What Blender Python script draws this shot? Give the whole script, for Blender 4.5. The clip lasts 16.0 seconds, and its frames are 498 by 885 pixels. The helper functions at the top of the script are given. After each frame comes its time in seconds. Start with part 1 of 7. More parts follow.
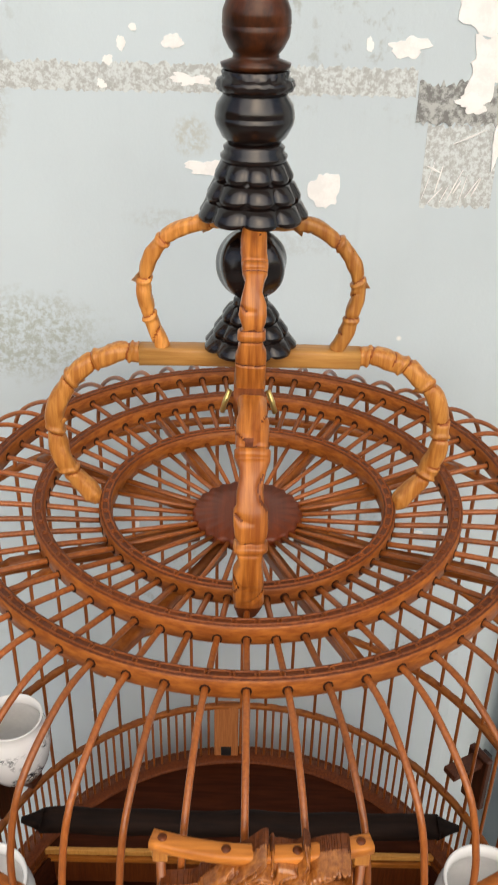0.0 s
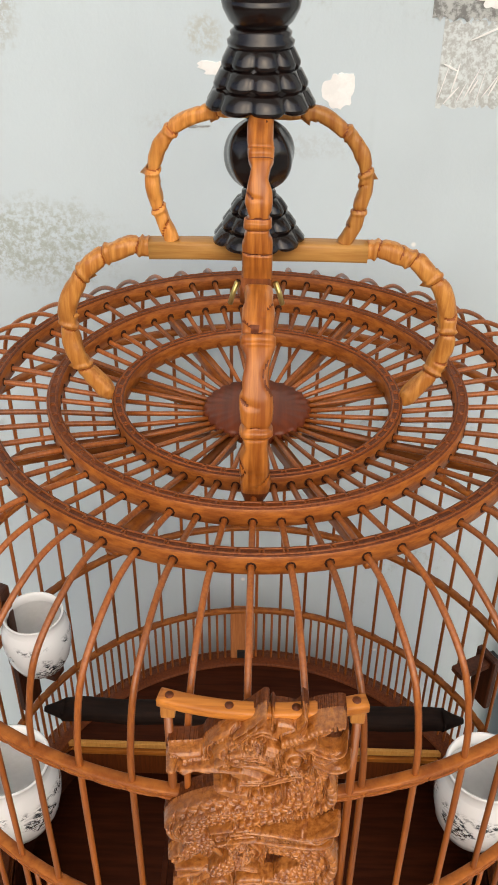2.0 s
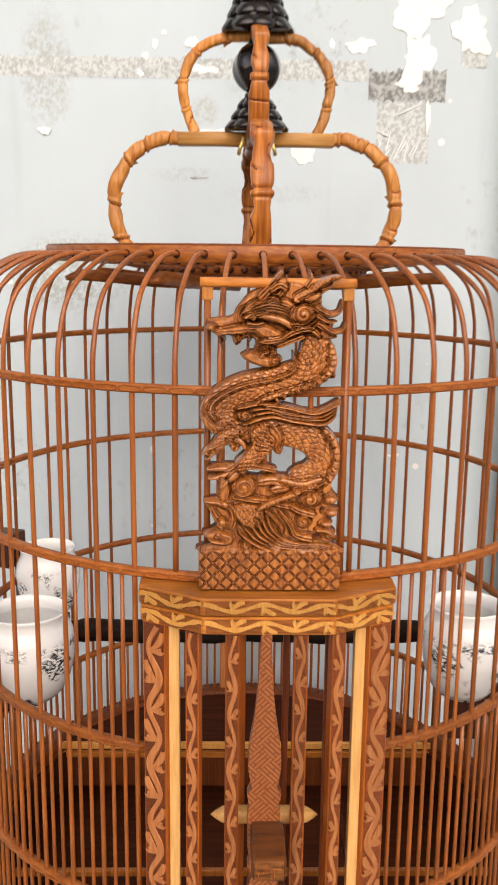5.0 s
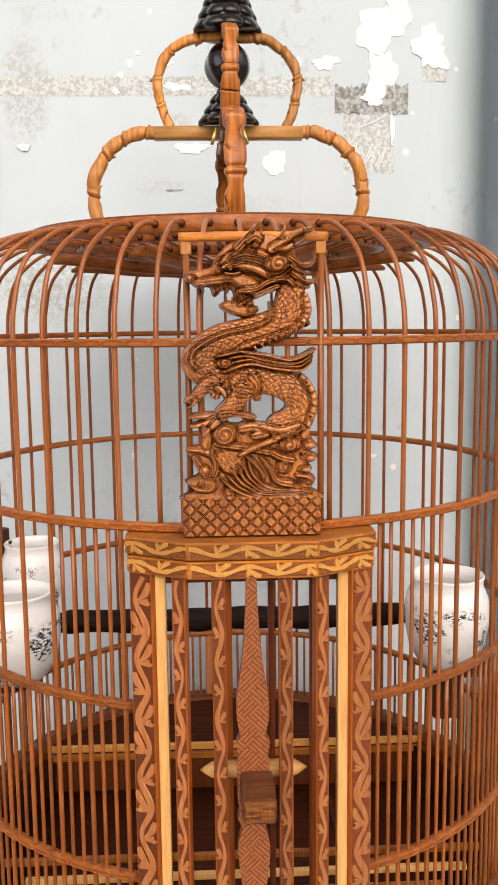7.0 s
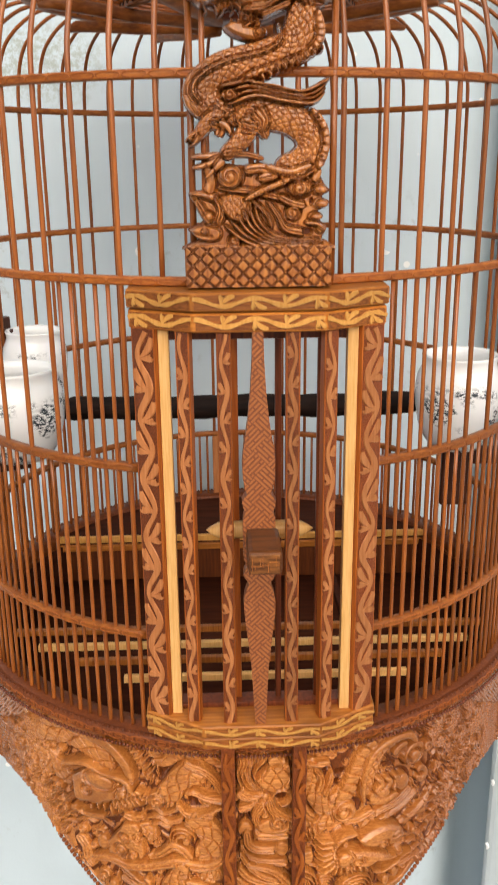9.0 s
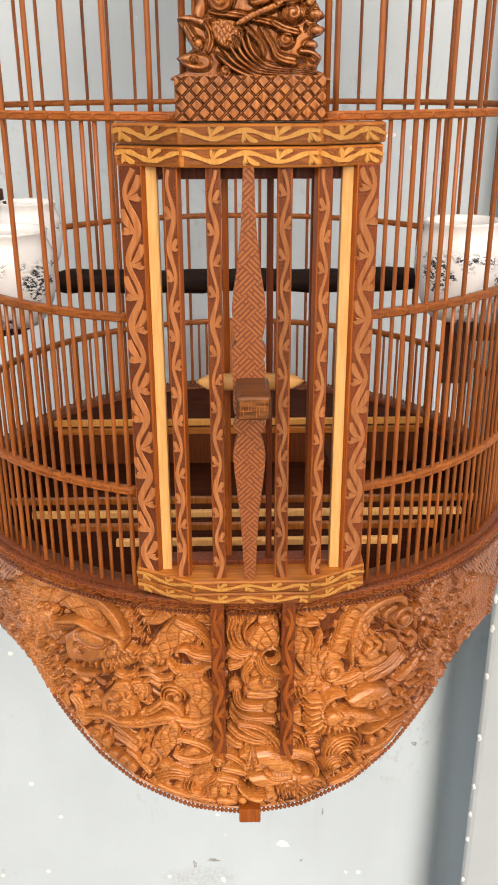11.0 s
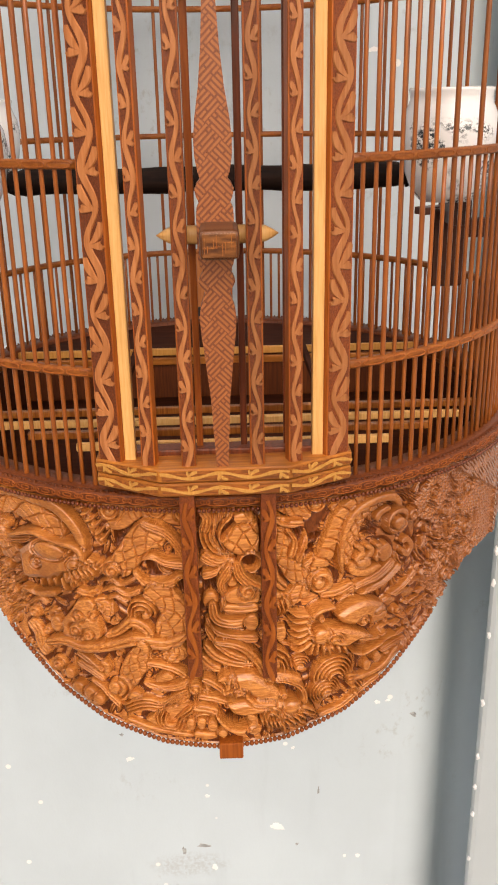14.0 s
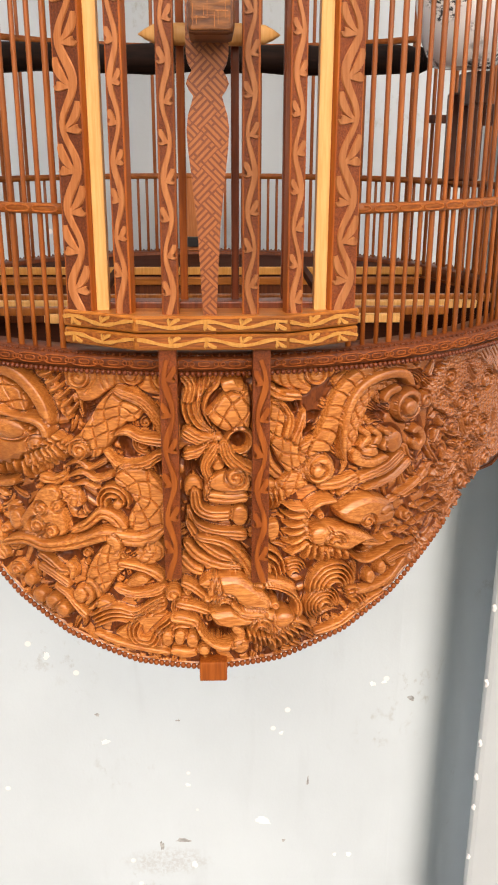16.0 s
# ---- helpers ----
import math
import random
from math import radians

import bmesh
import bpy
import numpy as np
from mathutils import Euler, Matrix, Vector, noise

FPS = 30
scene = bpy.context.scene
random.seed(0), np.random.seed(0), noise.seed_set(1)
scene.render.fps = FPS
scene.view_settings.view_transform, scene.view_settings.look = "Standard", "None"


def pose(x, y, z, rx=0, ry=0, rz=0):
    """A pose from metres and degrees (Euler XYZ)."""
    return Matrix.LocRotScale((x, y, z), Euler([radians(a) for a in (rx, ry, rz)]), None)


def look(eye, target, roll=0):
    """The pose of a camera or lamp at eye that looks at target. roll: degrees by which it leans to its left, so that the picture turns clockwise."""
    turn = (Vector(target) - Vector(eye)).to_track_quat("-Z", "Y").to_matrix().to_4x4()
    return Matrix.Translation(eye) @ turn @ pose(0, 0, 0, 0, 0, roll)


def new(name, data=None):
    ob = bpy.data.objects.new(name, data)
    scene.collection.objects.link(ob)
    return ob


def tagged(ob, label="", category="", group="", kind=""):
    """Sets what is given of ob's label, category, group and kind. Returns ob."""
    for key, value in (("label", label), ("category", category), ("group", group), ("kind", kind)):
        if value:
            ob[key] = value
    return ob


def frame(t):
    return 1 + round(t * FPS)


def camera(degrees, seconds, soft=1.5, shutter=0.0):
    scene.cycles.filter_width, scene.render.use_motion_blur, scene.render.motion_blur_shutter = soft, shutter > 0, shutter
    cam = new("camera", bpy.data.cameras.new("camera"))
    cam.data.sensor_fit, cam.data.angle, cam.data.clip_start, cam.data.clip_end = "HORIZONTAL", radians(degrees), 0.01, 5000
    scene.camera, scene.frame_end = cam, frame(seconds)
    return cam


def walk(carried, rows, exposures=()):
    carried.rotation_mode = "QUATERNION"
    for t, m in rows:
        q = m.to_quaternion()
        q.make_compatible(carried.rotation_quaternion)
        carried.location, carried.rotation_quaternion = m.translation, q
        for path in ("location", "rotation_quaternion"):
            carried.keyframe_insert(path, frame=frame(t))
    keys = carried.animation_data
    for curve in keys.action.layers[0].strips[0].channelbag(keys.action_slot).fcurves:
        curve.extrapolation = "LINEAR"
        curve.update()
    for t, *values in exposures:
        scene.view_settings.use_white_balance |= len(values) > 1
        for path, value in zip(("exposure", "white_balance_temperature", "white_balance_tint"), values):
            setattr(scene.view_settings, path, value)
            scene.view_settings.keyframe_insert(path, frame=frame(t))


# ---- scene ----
cam = camera(31.3, 16.0, 1.75, 0.4)
PATH = [
    (0, (0.0059, -0.0018, 1.7390), (0.0102, 1.3025, 0.9983), 1.28),
    (0.5, (0.0050, -0.0147, 1.7374), (0.0044, 1.2645, 0.9541), 1.26),
    (1, (0.0119, -0.0245, 1.7317), (-0.0049, 1.2364, 0.9193), 1.11),
    (1.5, (0.0149, -0.0178, 1.7268), (-0.0176, 1.2292, 0.8938), 0.74),
    (2, (0.0130, -0.0181, 1.7290), (-0.0192, 1.2241, 0.8887), 0.48),
    (2.5, (0.0167, -0.0233, 1.7172), (-0.0275, 1.2217, 0.8817), 0.71),
    (3, (0.0255, -0.0428, 1.7028), (-0.0571, 1.2304, 0.9140), 1.96),
    (3.5, (0.0217, -0.0767, 1.6485), (-0.0660, 1.2552, 0.9641), 3.49),
    (4, (0.0069, -0.1040, 1.5621), (-0.0497, 1.2729, 0.9698), 2.41),
    (4.5, (-0.0066, -0.1700, 1.5178), (0.0047, 1.2798, 1.1331), 1.52),
    (5, (-0.0069, -0.2265, 1.5026), (0.0211, 1.2423, 1.1999), 0.67),
    (5.2, (-0.0061, -0.2477, 1.4924), (0.0272, 1.2294, 1.2332), -0.09),
    (7.3, (-0.0090, -0.2491, 1.4516), (0.0544, 1.2357, 1.2485), -0.60),
    (7.5, (-0.0101, -0.2509, 1.4501), (0.0387, 1.2341, 1.2442), -0.55),
    (8, (-0.0082, -0.2466, 1.4412), (0.0411, 1.2284, 1.1728), -0.48),
    (8.5, (-0.0081, -0.2413, 1.4219), (0.0334, 1.2058, 1.0294), -0.59),
    (9, (-0.0069, -0.2403, 1.4074), (0.0365, 1.1882, 0.9518), -0.60),
    (9.5, (-0.0066, -0.2392, 1.3944), (0.0318, 1.1711, 0.8849), -0.60),
    (10, (-0.0022, -0.2442, 1.3837), (0.0342, 1.1547, 0.8436), -0.23),
    (10.2, (0.0022, -0.2469, 1.3723), (0.0277, 1.1529, 0.8338), -0.20),
    (12.3, (-0.0018, -0.2481, 1.3617), (0.0337, 1.1220, 0.7520), -0.23),
    (12.5, (-0.0030, -0.2493, 1.3577), (0.0441, 1.1215, 0.7504), -0.08),
    (13, (-0.0027, -0.2523, 1.3537), (0.0412, 1.1202, 0.7500), -0.10),
    (13.5, (0.0015, -0.2429, 1.3195), (0.0383, 1.1545, 0.7754), -0.53),
    (14, (0.0116, -0.2242, 1.2829), (0.0501, 1.1772, 0.7496), -1.15),
    (14.5, (0.0098, -0.2158, 1.2550), (0.0419, 1.2030, 0.7692), -0.34),
    (15, (0.0081, -0.1987, 1.2249), (0.0374, 1.2125, 0.7173), -0.02),
    (15.5, (0.0067, -0.1946, 1.2034), (0.0548, 1.2184, 0.7025), 0.27),
    (16, (0.0124, -0.1950, 1.1920), (0.0652, 1.2246, 0.7102), 0.21),
]
walk(cam, [(t, look(eye, target, roll)) for t, eye, target, roll in PATH], [(0, 0.33, 7300, 10), (3, 0.36, 7350, 10), (5, 0.56, 7500, 14), (7.5, 0.57, 7400, 14), (9, 0.60, 7100, 8), (12.5, 0.70, 7850, 16), (14, 0.58, 7850, 15), (14.6, 0.70, 7850, 15), (16, 0.79, 7850, 16)])

# ---------------------------------------------------------------- light
world = bpy.data.worlds.new("overcast_sky")
scene.world = world
world.use_nodes = True
_wn = world.node_tree.nodes
_sky = _wn.new("ShaderNodeTexSky")
_sky.sky_type, _sky.sun_disc = "NISHITA", False
_sky.sun_elevation, _sky.sun_rotation = radians(37), radians(174)
_sky.dust_density = 2.0
world.node_tree.links.new(_sky.outputs[0], _wn["Background"].inputs[0])
_wn["Background"].inputs[1].default_value = 0.15

sun_data = bpy.data.lights.new("sun", "SUN")
sun_data.energy, sun_data.angle, sun_data.color = 1.75, radians(95), (1.0, 0.97, 0.93)
sun = new("sun", sun_data)
sun.matrix_world = look((0.28, -2.3, 2.95), (0, 0.36, 1.3))

# ---------------------------------------------------------------- materials


def nodes_of(name):
    m = bpy.data.materials.new(name)
    m.use_nodes = True
    t = m.node_tree
    return m, t, t.nodes, t.links, t.nodes["Principled BSDF"]


def mixer(n, l, fac, a, b):
    mx = n.new("ShaderNodeMix")
    mx.data_type = "RGBA"
    for sock, v in ((mx.inputs[0], fac), (mx.inputs[6], a), (mx.inputs[7], b)):
        if hasattr(v, "is_output"):
            l.new(v, sock)
        elif isinstance(v, (int, float)):
            sock.default_value = v
        else:
            sock.default_value = (*v, 1)
    return mx.outputs[2]


def ramp(n, l, src, lo, hi):
    r = n.new("ShaderNodeMapRange")
    r.interpolation_type = "SMOOTHSTEP"
    r.inputs[1].default_value, r.inputs[2].default_value = lo, hi
    l.new(src, r.inputs[0])
    return r.outputs[0]


def noise_tex(n, l, vec, scale, detail=4.0, stretch=(1, 1, 1), rough=0.55):
    mp = n.new("ShaderNodeMapping")
    mp.inputs["Scale"].default_value = stretch
    l.new(vec, mp.inputs["Vector"])
    tx = n.new("ShaderNodeTexNoise")
    tx.inputs["Scale"].default_value, tx.inputs["Detail"].default_value = scale, detail
    tx.inputs["Roughness"].default_value = rough
    l.new(mp.outputs[0], tx.inputs["Vector"])
    return tx.outputs[0]


def bump(n, l, height, strength, dist, after=None):
    b = n.new("ShaderNodeBump")
    b.inputs["Strength"].default_value, b.inputs["Distance"].default_value = strength, dist
    l.new(height, b.inputs["Height"])
    if after is not None:
        l.new(after, b.inputs["Normal"])
    return b.outputs[0]


def wood(name, light, dark, rough=0.35, grain=(1, 1, 0.06), scale=900, coat=0.3, vary=0.35, relief=0.25, spec=0.28, edge=0.0):
    """Lacquered wood: grain streaks along one axis, broad stains, a thin varnish."""
    light, dark = [(r, 0.878 * g, 0.65 * b) for r, g, b in (light, dark)]
    m, t, n, l, p = nodes_of(name)
    co = n.new("ShaderNodeTexCoord").outputs["Object"]
    info = n.new("ShaderNodeObjectInfo")
    fine = noise_tex(n, l, co, scale, 5, grain, 0.6)
    broad = noise_tex(n, l, co, 26, 3, (1, 1, 0.5))
    c = mixer(n, l, ramp(n, l, fine, 0.3, 0.72), dark, light)
    deep = tuple(0.62 * v for v in dark)
    stain = n.new("ShaderNodeMath")
    stain.operation = "MULTIPLY"
    l.new(ramp(n, l, broad, 0.45, 0.8), stain.inputs[0])
    stain.inputs[1].default_value = vary
    c = mixer(n, l, stain.outputs[0], c, deep)
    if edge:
        # redder and darker towards both shoulders, sooner on the right
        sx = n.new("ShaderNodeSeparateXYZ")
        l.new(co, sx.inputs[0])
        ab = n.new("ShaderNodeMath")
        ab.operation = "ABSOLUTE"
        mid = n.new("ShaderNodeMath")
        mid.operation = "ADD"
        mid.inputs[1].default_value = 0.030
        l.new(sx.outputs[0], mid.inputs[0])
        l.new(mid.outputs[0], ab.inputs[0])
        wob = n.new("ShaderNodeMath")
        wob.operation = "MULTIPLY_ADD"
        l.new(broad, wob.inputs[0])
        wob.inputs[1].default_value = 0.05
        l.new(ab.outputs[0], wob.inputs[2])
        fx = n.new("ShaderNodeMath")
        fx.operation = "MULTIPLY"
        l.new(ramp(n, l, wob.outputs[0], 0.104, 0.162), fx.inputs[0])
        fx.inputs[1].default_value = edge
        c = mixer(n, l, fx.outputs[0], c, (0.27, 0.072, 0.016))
    each = n.new("ShaderNodeHueSaturation")
    rnd = n.new("ShaderNodeMapRange")
    rnd.inputs[3].default_value, rnd.inputs[4].default_value = 0.72, 1.2
    l.new(info.outputs["Random"], rnd.inputs[0])
    l.new(rnd.outputs[0], each.inputs["Value"])
    l.new(c, each.inputs["Color"])
    l.new(each.outputs[0], p.inputs["Base Color"])
    rr = n.new("ShaderNodeMapRange")
    rr.inputs[3].default_value, rr.inputs[4].default_value = rough - 0.08, rough + 0.15
    l.new(broad, rr.inputs[0])
    l.new(rr.outputs[0], p.inputs["Roughness"])
    p.inputs["Coat Weight"].default_value, p.inputs["Coat Roughness"].default_value = 0.6 * coat, 0.2
    p.inputs["Specular IOR Level"].default_value = spec
    nrm = bump(n, l, fine, relief, 0.0004)
    l.new(nrm, p.inputs["Normal"])
    return m


M_BAR = wood("bamboo_bar", (0.375, 0.125, 0.033), (0.25, 0.072, 0.018), 0.30, scale=700, coat=0.6, relief=0.03, spec=0.34)
M_RING = wood("ring_wood", (0.43, 0.152, 0.036), (0.23, 0.064, 0.013), 0.40, (0.3, 0.3, 1.0), 500, 0.15)
M_CARVE = wood("ring_carving", (0.17, 0.046, 0.012), (0.09, 0.022, 0.007), 0.45, scale=600, coat=0.12)
M_CHAIN = wood("link_carving", (0.386, 0.126, 0.0288), (0.258, 0.0714, 0.0144), 0.45, scale=600, coat=0.1)
M_DISC = wood("disc_wood", (0.17, 0.037, 0.012), (0.10, 0.022, 0.008), 0.38, (1, 0.08, 1), 300, 0.2)
M_HANDLE = wood("handle_bamboo", (0.70, 0.355, 0.115), (0.42, 0.160, 0.042), 0.36, scale=420, coat=0.3, vary=0.85, relief=0.5)
M_FRONT = wood("front_leg_wood", (0.56, 0.225, 0.060), (0.25, 0.072, 0.017), 0.30, (1, 0.06, 0.06), scale=420, coat=0.3, vary=0.9, relief=0.5)
M_PALE = wood("pale_bamboo", (0.74, 0.42, 0.15), (0.62, 0.31, 0.09), 0.42, scale=900, coat=0.15, vary=0.15)
M_SPLIT = wood("split_bamboo", (0.80, 0.53, 0.27), (0.68, 0.40, 0.17), 0.42, scale=900, coat=0.15, vary=0.2)
M_FLAT = wood("handle_bar_wood", (0.70, 0.41, 0.16), (0.52, 0.265, 0.090), 0.4, (0.06, 1, 1), 600, 0.25, 0.3)
M_CROSS = wood("brown_bar_wood", (0.30, 0.092, 0.024), (0.17, 0.046, 0.012), 0.32, (1, 0.05, 0.3), 700, 0.5, 0.4)
M_LINTEL = wood("lintel_wood", (0.60, 0.240, 0.055), (0.35, 0.118, 0.024), 0.38, (0.06, 1, 1), 500, 0.3, 0.7)
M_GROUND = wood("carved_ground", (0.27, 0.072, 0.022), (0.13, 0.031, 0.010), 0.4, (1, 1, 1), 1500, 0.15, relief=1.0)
M_GROUND2 = wood("lintel_ground", (0.36, 0.125, 0.030), (0.15, 0.044, 0.012), 0.5, (0.1, 1, 1), 1200, 0.1, relief=0.6)
M_VINE = wood("vine_wood", (0.50, 0.218, 0.105), (0.37, 0.140, 0.058), 0.42, scale=700, coat=0.2, vary=0.4)
M_SLAT = wood("slat_wood", (0.368, 0.109, 0.0216), (0.239, 0.0588, 0.0101), 0.42, scale=600, coat=0.15)
M_DRAGON = wood("dragon_wood", (0.76, 0.310, 0.090), (0.33, 0.100, 0.023), 0.24, (1, 1, 0.3), 500, 1.0, 0.7, 1.5, spec=0.5)
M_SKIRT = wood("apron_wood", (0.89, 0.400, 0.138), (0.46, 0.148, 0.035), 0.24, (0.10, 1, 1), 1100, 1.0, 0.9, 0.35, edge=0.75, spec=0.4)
# dark wood for recesses and cuts, their shade put into the colour
M_SHADE = wood("shade_toned_wood", (0.25, 0.070, 0.016), (0.12, 0.031, 0.008), 0.45, (1, 1, 0.4), 700, 0.2, 0.6, 0.6)
M_DARK = wood("dark_stick", (0.20, 0.048, 0.016), (0.10, 0.024, 0.009), 0.32, scale=500, coat=0.35)
M_FLOOR = wood("tray_wood", (0.068, 0.018, 0.0085), (0.036, 0.0095, 0.0050), 0.6, (0.08, 1, 1), 240, 0.0, spec=0.08)
M_PERCH = wood("perch_wood", (0.018, 0.009, 0.007), (0.007, 0.004, 0.004), 0.7, (0.1, 1, 1), 300, 0.0, spec=0.15, relief=0.8)
M_HOOK = wood("ebony_hook", (0.012, 0.006, 0.006), (0.004, 0.003, 0.004), 0.17, (1, 1, 0.3), 260, 0.9, 0.2, 0.7, spec=0.3)
M_HOOKB = wood("worn_ebony", (0.10, 0.030, 0.010), (0.008, 0.005, 0.005), 0.26, (1, 1, 0.5), 90, 0.35, 0.8, 0.3, spec=0.18)
M_KNOB = wood("knob_wood", (0.13, 0.045, 0.014), (0.055, 0.018, 0.007), 0.34, (0.15, 1, 1), 260, 0.4, 0.5)
M_WORN = wood("worn_knob_face", (0.26, 0.105, 0.034), (0.06, 0.019, 0.007), 0.36, (0.2, 1, 1), 420, 0.3, 0.5, 0.8)
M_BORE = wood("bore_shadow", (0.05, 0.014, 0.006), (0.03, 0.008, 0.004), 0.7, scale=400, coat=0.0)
M_BRACKET = wood("holder_wood", (0.095, 0.030, 0.015), (0.045, 0.014, 0.008), 0.38, scale=400, coat=0.15)


def fret_wood():
    """Wood with a fine diagonal fret cut into it."""
    m, t, n, l, p = nodes_of("fret_wood")
    co = n.new("ShaderNodeTexCoord").outputs["Object"]
    mp = n.new("ShaderNodeMapping")
    mp.inputs["Rotation"].default_value = (0, radians(45), 0)
    l.new(co, mp.inputs["Vector"])
    sep = n.new("ShaderNodeSeparateXYZ")
    l.new(mp.outputs[0], sep.inputs[0])
    cmb = n.new("ShaderNodeCombineXYZ")
    l.new(sep.outputs[0], cmb.inputs[0])
    l.new(sep.outputs[2], cmb.inputs[1])
    swap = n.new("ShaderNodeCombineXYZ")
    l.new(sep.outputs[2], swap.inputs[0])
    l.new(sep.outputs[0], swap.inputs[1])
    facs = []
    for src in (cmb, swap):
        br = n.new("ShaderNodeTexBrick")
        br.inputs["Scale"].default_value = 1.0
        br.inputs["Brick Width"].default_value, br.inputs["Row Height"].default_value = 0.0114, 0.0019
        br.inputs["Mortar Size"].default_value, br.inputs["Mortar Smooth"].default_value = 0.00042, 0.25
        l.new(src.outputs[0], br.inputs["Vector"])
        facs.append(br.outputs["Fac"])
    chk = n.new("ShaderNodeTexChecker")
    chk.inputs["Scale"].default_value = 1 / 0.0095
    l.new(mp.outputs[0], chk.inputs["Vector"])
    fac = n.new("ShaderNodeMix")
    l.new(chk.outputs["Fac"], fac.inputs[0])
    l.new(facs[0], fac.inputs[2])
    l.new(facs[1], fac.inputs[3])
    groove = fac.outputs[0]
    fine = noise_tex(n, l, co, 700, 4, (1, 1, 0.1))
    c = mixer(n, l, fine, (0.30, 0.085, 0.022), (0.43, 0.14, 0.040))
    c = mixer(n, l, groove, c, (0.19, 0.050, 0.015))
    l.new(c, p.inputs["Base Color"])
    p.inputs["Roughness"].default_value = 0.45
    inv = n.new("ShaderNodeMath")
    inv.operation = "SUBTRACT"
    inv.inputs[0].default_value = 1
    l.new(groove, inv.inputs[1])
    l.new(bump(n, l, inv.outputs[0], 1.0, 0.0009), p.inputs["Normal"])
    return m


M_FRET = fret_wood()


def ceramic():
    """White glazed porcelain with an ink landscape on the belly."""
    m, t, n, l, p = nodes_of("painted_porcelain")
    co = n.new("ShaderNodeTexCoord").outputs["Object"]
    sep = n.new("ShaderNodeSeparateXYZ")
    l.new(co, sep.inputs[0])
    big = noise_tex(n, l, co, 42, 2)
    fine = noise_tex(n, l, co, 330, 6, (1, 1, 1.6), 0.75)
    a = ramp(n, l, big, 0.47, 0.55)
    b = ramp(n, l, fine, 0.48, 0.53)
    h = ramp(n, l, sep.outputs[2], 0.047, 0.040)
    k = n.new("ShaderNodeMath")
    k.operation = "MULTIPLY"
    l.new(a, k.inputs[0])
    l.new(b, k.inputs[1])
    k2 = n.new("ShaderNodeMath")
    k2.operation = "MULTIPLY"
    l.new(k.outputs[0], k2.inputs[0])
    l.new(h, k2.inputs[1])
    tint = mixer(n, l, noise_tex(n, l, co, 60, 2), (0.86, 0.86, 0.855), (0.90, 0.90, 0.89))
    l.new(mixer(n, l, k2.outputs[0], tint, (0.035, 0.045, 0.055)), p.inputs["Base Color"])
    p.inputs["Roughness"].default_value, p.inputs["Coat Weight"].default_value = 0.18, 0.5
    p.inputs["Coat Roughness"].default_value = 0.06
    return m


M_CUP = ceramic()


def wall_paint(name, tone, grime=1.0, stains=()):
    """Old limewash: cloudy tone, faint streaks, dirt and hairline roughness."""
    m, t, n, l, p = nodes_of(name)
    co = n.new("ShaderNodeTexCoord").outputs["Object"]
    cloud = noise_tex(n, l, co, 5, 5, (1, 1, 0.7))
    streak = noise_tex(n, l, co, 34, 4, (1, 1, 0.12))
    fine = noise_tex(n, l, co, 420, 5)
    c = mixer(n, l, ramp(n, l, cloud, 0.3, 0.7), tuple(0.9 * v for v in tone), tone)
    k = n.new("ShaderNodeMath")
    k.operation = "MULTIPLY"
    l.new(ramp(n, l, streak, 0.55, 0.85), k.inputs[0])
    k.inputs[1].default_value = 0.35 * grime
    c = mixer(n, l, k.outputs[0], c, tuple(0.72 * v for v in tone))
    # small grey scuffs and mould spots
    spot = noise_tex(n, l, co, 75, 6, (1, 1, 0.8), 0.7)
    zone = noise_tex(n, l, co, 6.5, 2)
    k3 = n.new("ShaderNodeMath")
    k3.operation = "MULTIPLY"
    l.new(ramp(n, l, spot, 0.53, 0.68), k3.inputs[0])
    l.new(ramp(n, l, zone, 0.54, 0.68), k3.inputs[1])
    k4 = n.new("ShaderNodeMath")
    k4.operation = "MULTIPLY"
    k4.inputs[1].default_value = 0.5 * grime
    l.new(k3.outputs[0], k4.inputs[0])
    c = mixer(n, l, k4.outputs[0], c, (0.30, 0.31, 0.28))
    fleck = n.new("ShaderNodeTexVoronoi")
    fleck.inputs["Scale"].default_value = 21
    l.new(co, fleck.inputs["Vector"])
    c = mixer(n, l, ramp(n, l, fleck.outputs["Distance"], 0.075, 0.05), c, (0.84, 0.84, 0.82))
    grain = noise_tex(n, l, co, 260, 6, (1, 1, 1), 0.75)
    for sx, sz, rx, rz, amount, tone2 in stains:
        sh = n.new("ShaderNodeMapping")
        sh.vector_type = "TEXTURE"
        sh.inputs["Location"].default_value, sh.inputs["Scale"].default_value = (sx, 0.587, sz), (rx, 1, rz)
        l.new(co, sh.inputs["Vector"])
        ln = n.new("ShaderNodeVectorMath")
        ln.operation = "LENGTH"
        l.new(sh.outputs[0], ln.inputs[0])
        wob = n.new("ShaderNodeMath")
        wob.operation = "MULTIPLY_ADD"
        l.new(spot, wob.inputs[0])
        wob.inputs[1].default_value = 1.1
        l.new(ln.outputs["Value"], wob.inputs[2])
        body = ramp(n, l, wob.outputs[0], 1.7, 1.05)
        km = n.new("ShaderNodeMath")
        km.operation = "MULTIPLY"
        l.new(body, km.inputs[0])
        l.new(ramp(n, l, grain, 0.40, 0.60), km.inputs[1])
        kn = n.new("ShaderNodeMath")
        kn.operation = "MULTIPLY"
        kn.inputs[1].default_value = amount
        l.new(km.outputs[0], kn.inputs[0])
        c = mixer(n, l, kn.outputs[0], c, tone2)
    l.new(c, p.inputs["Base Color"])
    p.inputs["Roughness"].default_value = 0.62
    l.new(bump(n, l, fine, 0.25, 0.0006, bump(n, l, cloud, 0.2, 0.01)), p.inputs["Normal"])
    return m


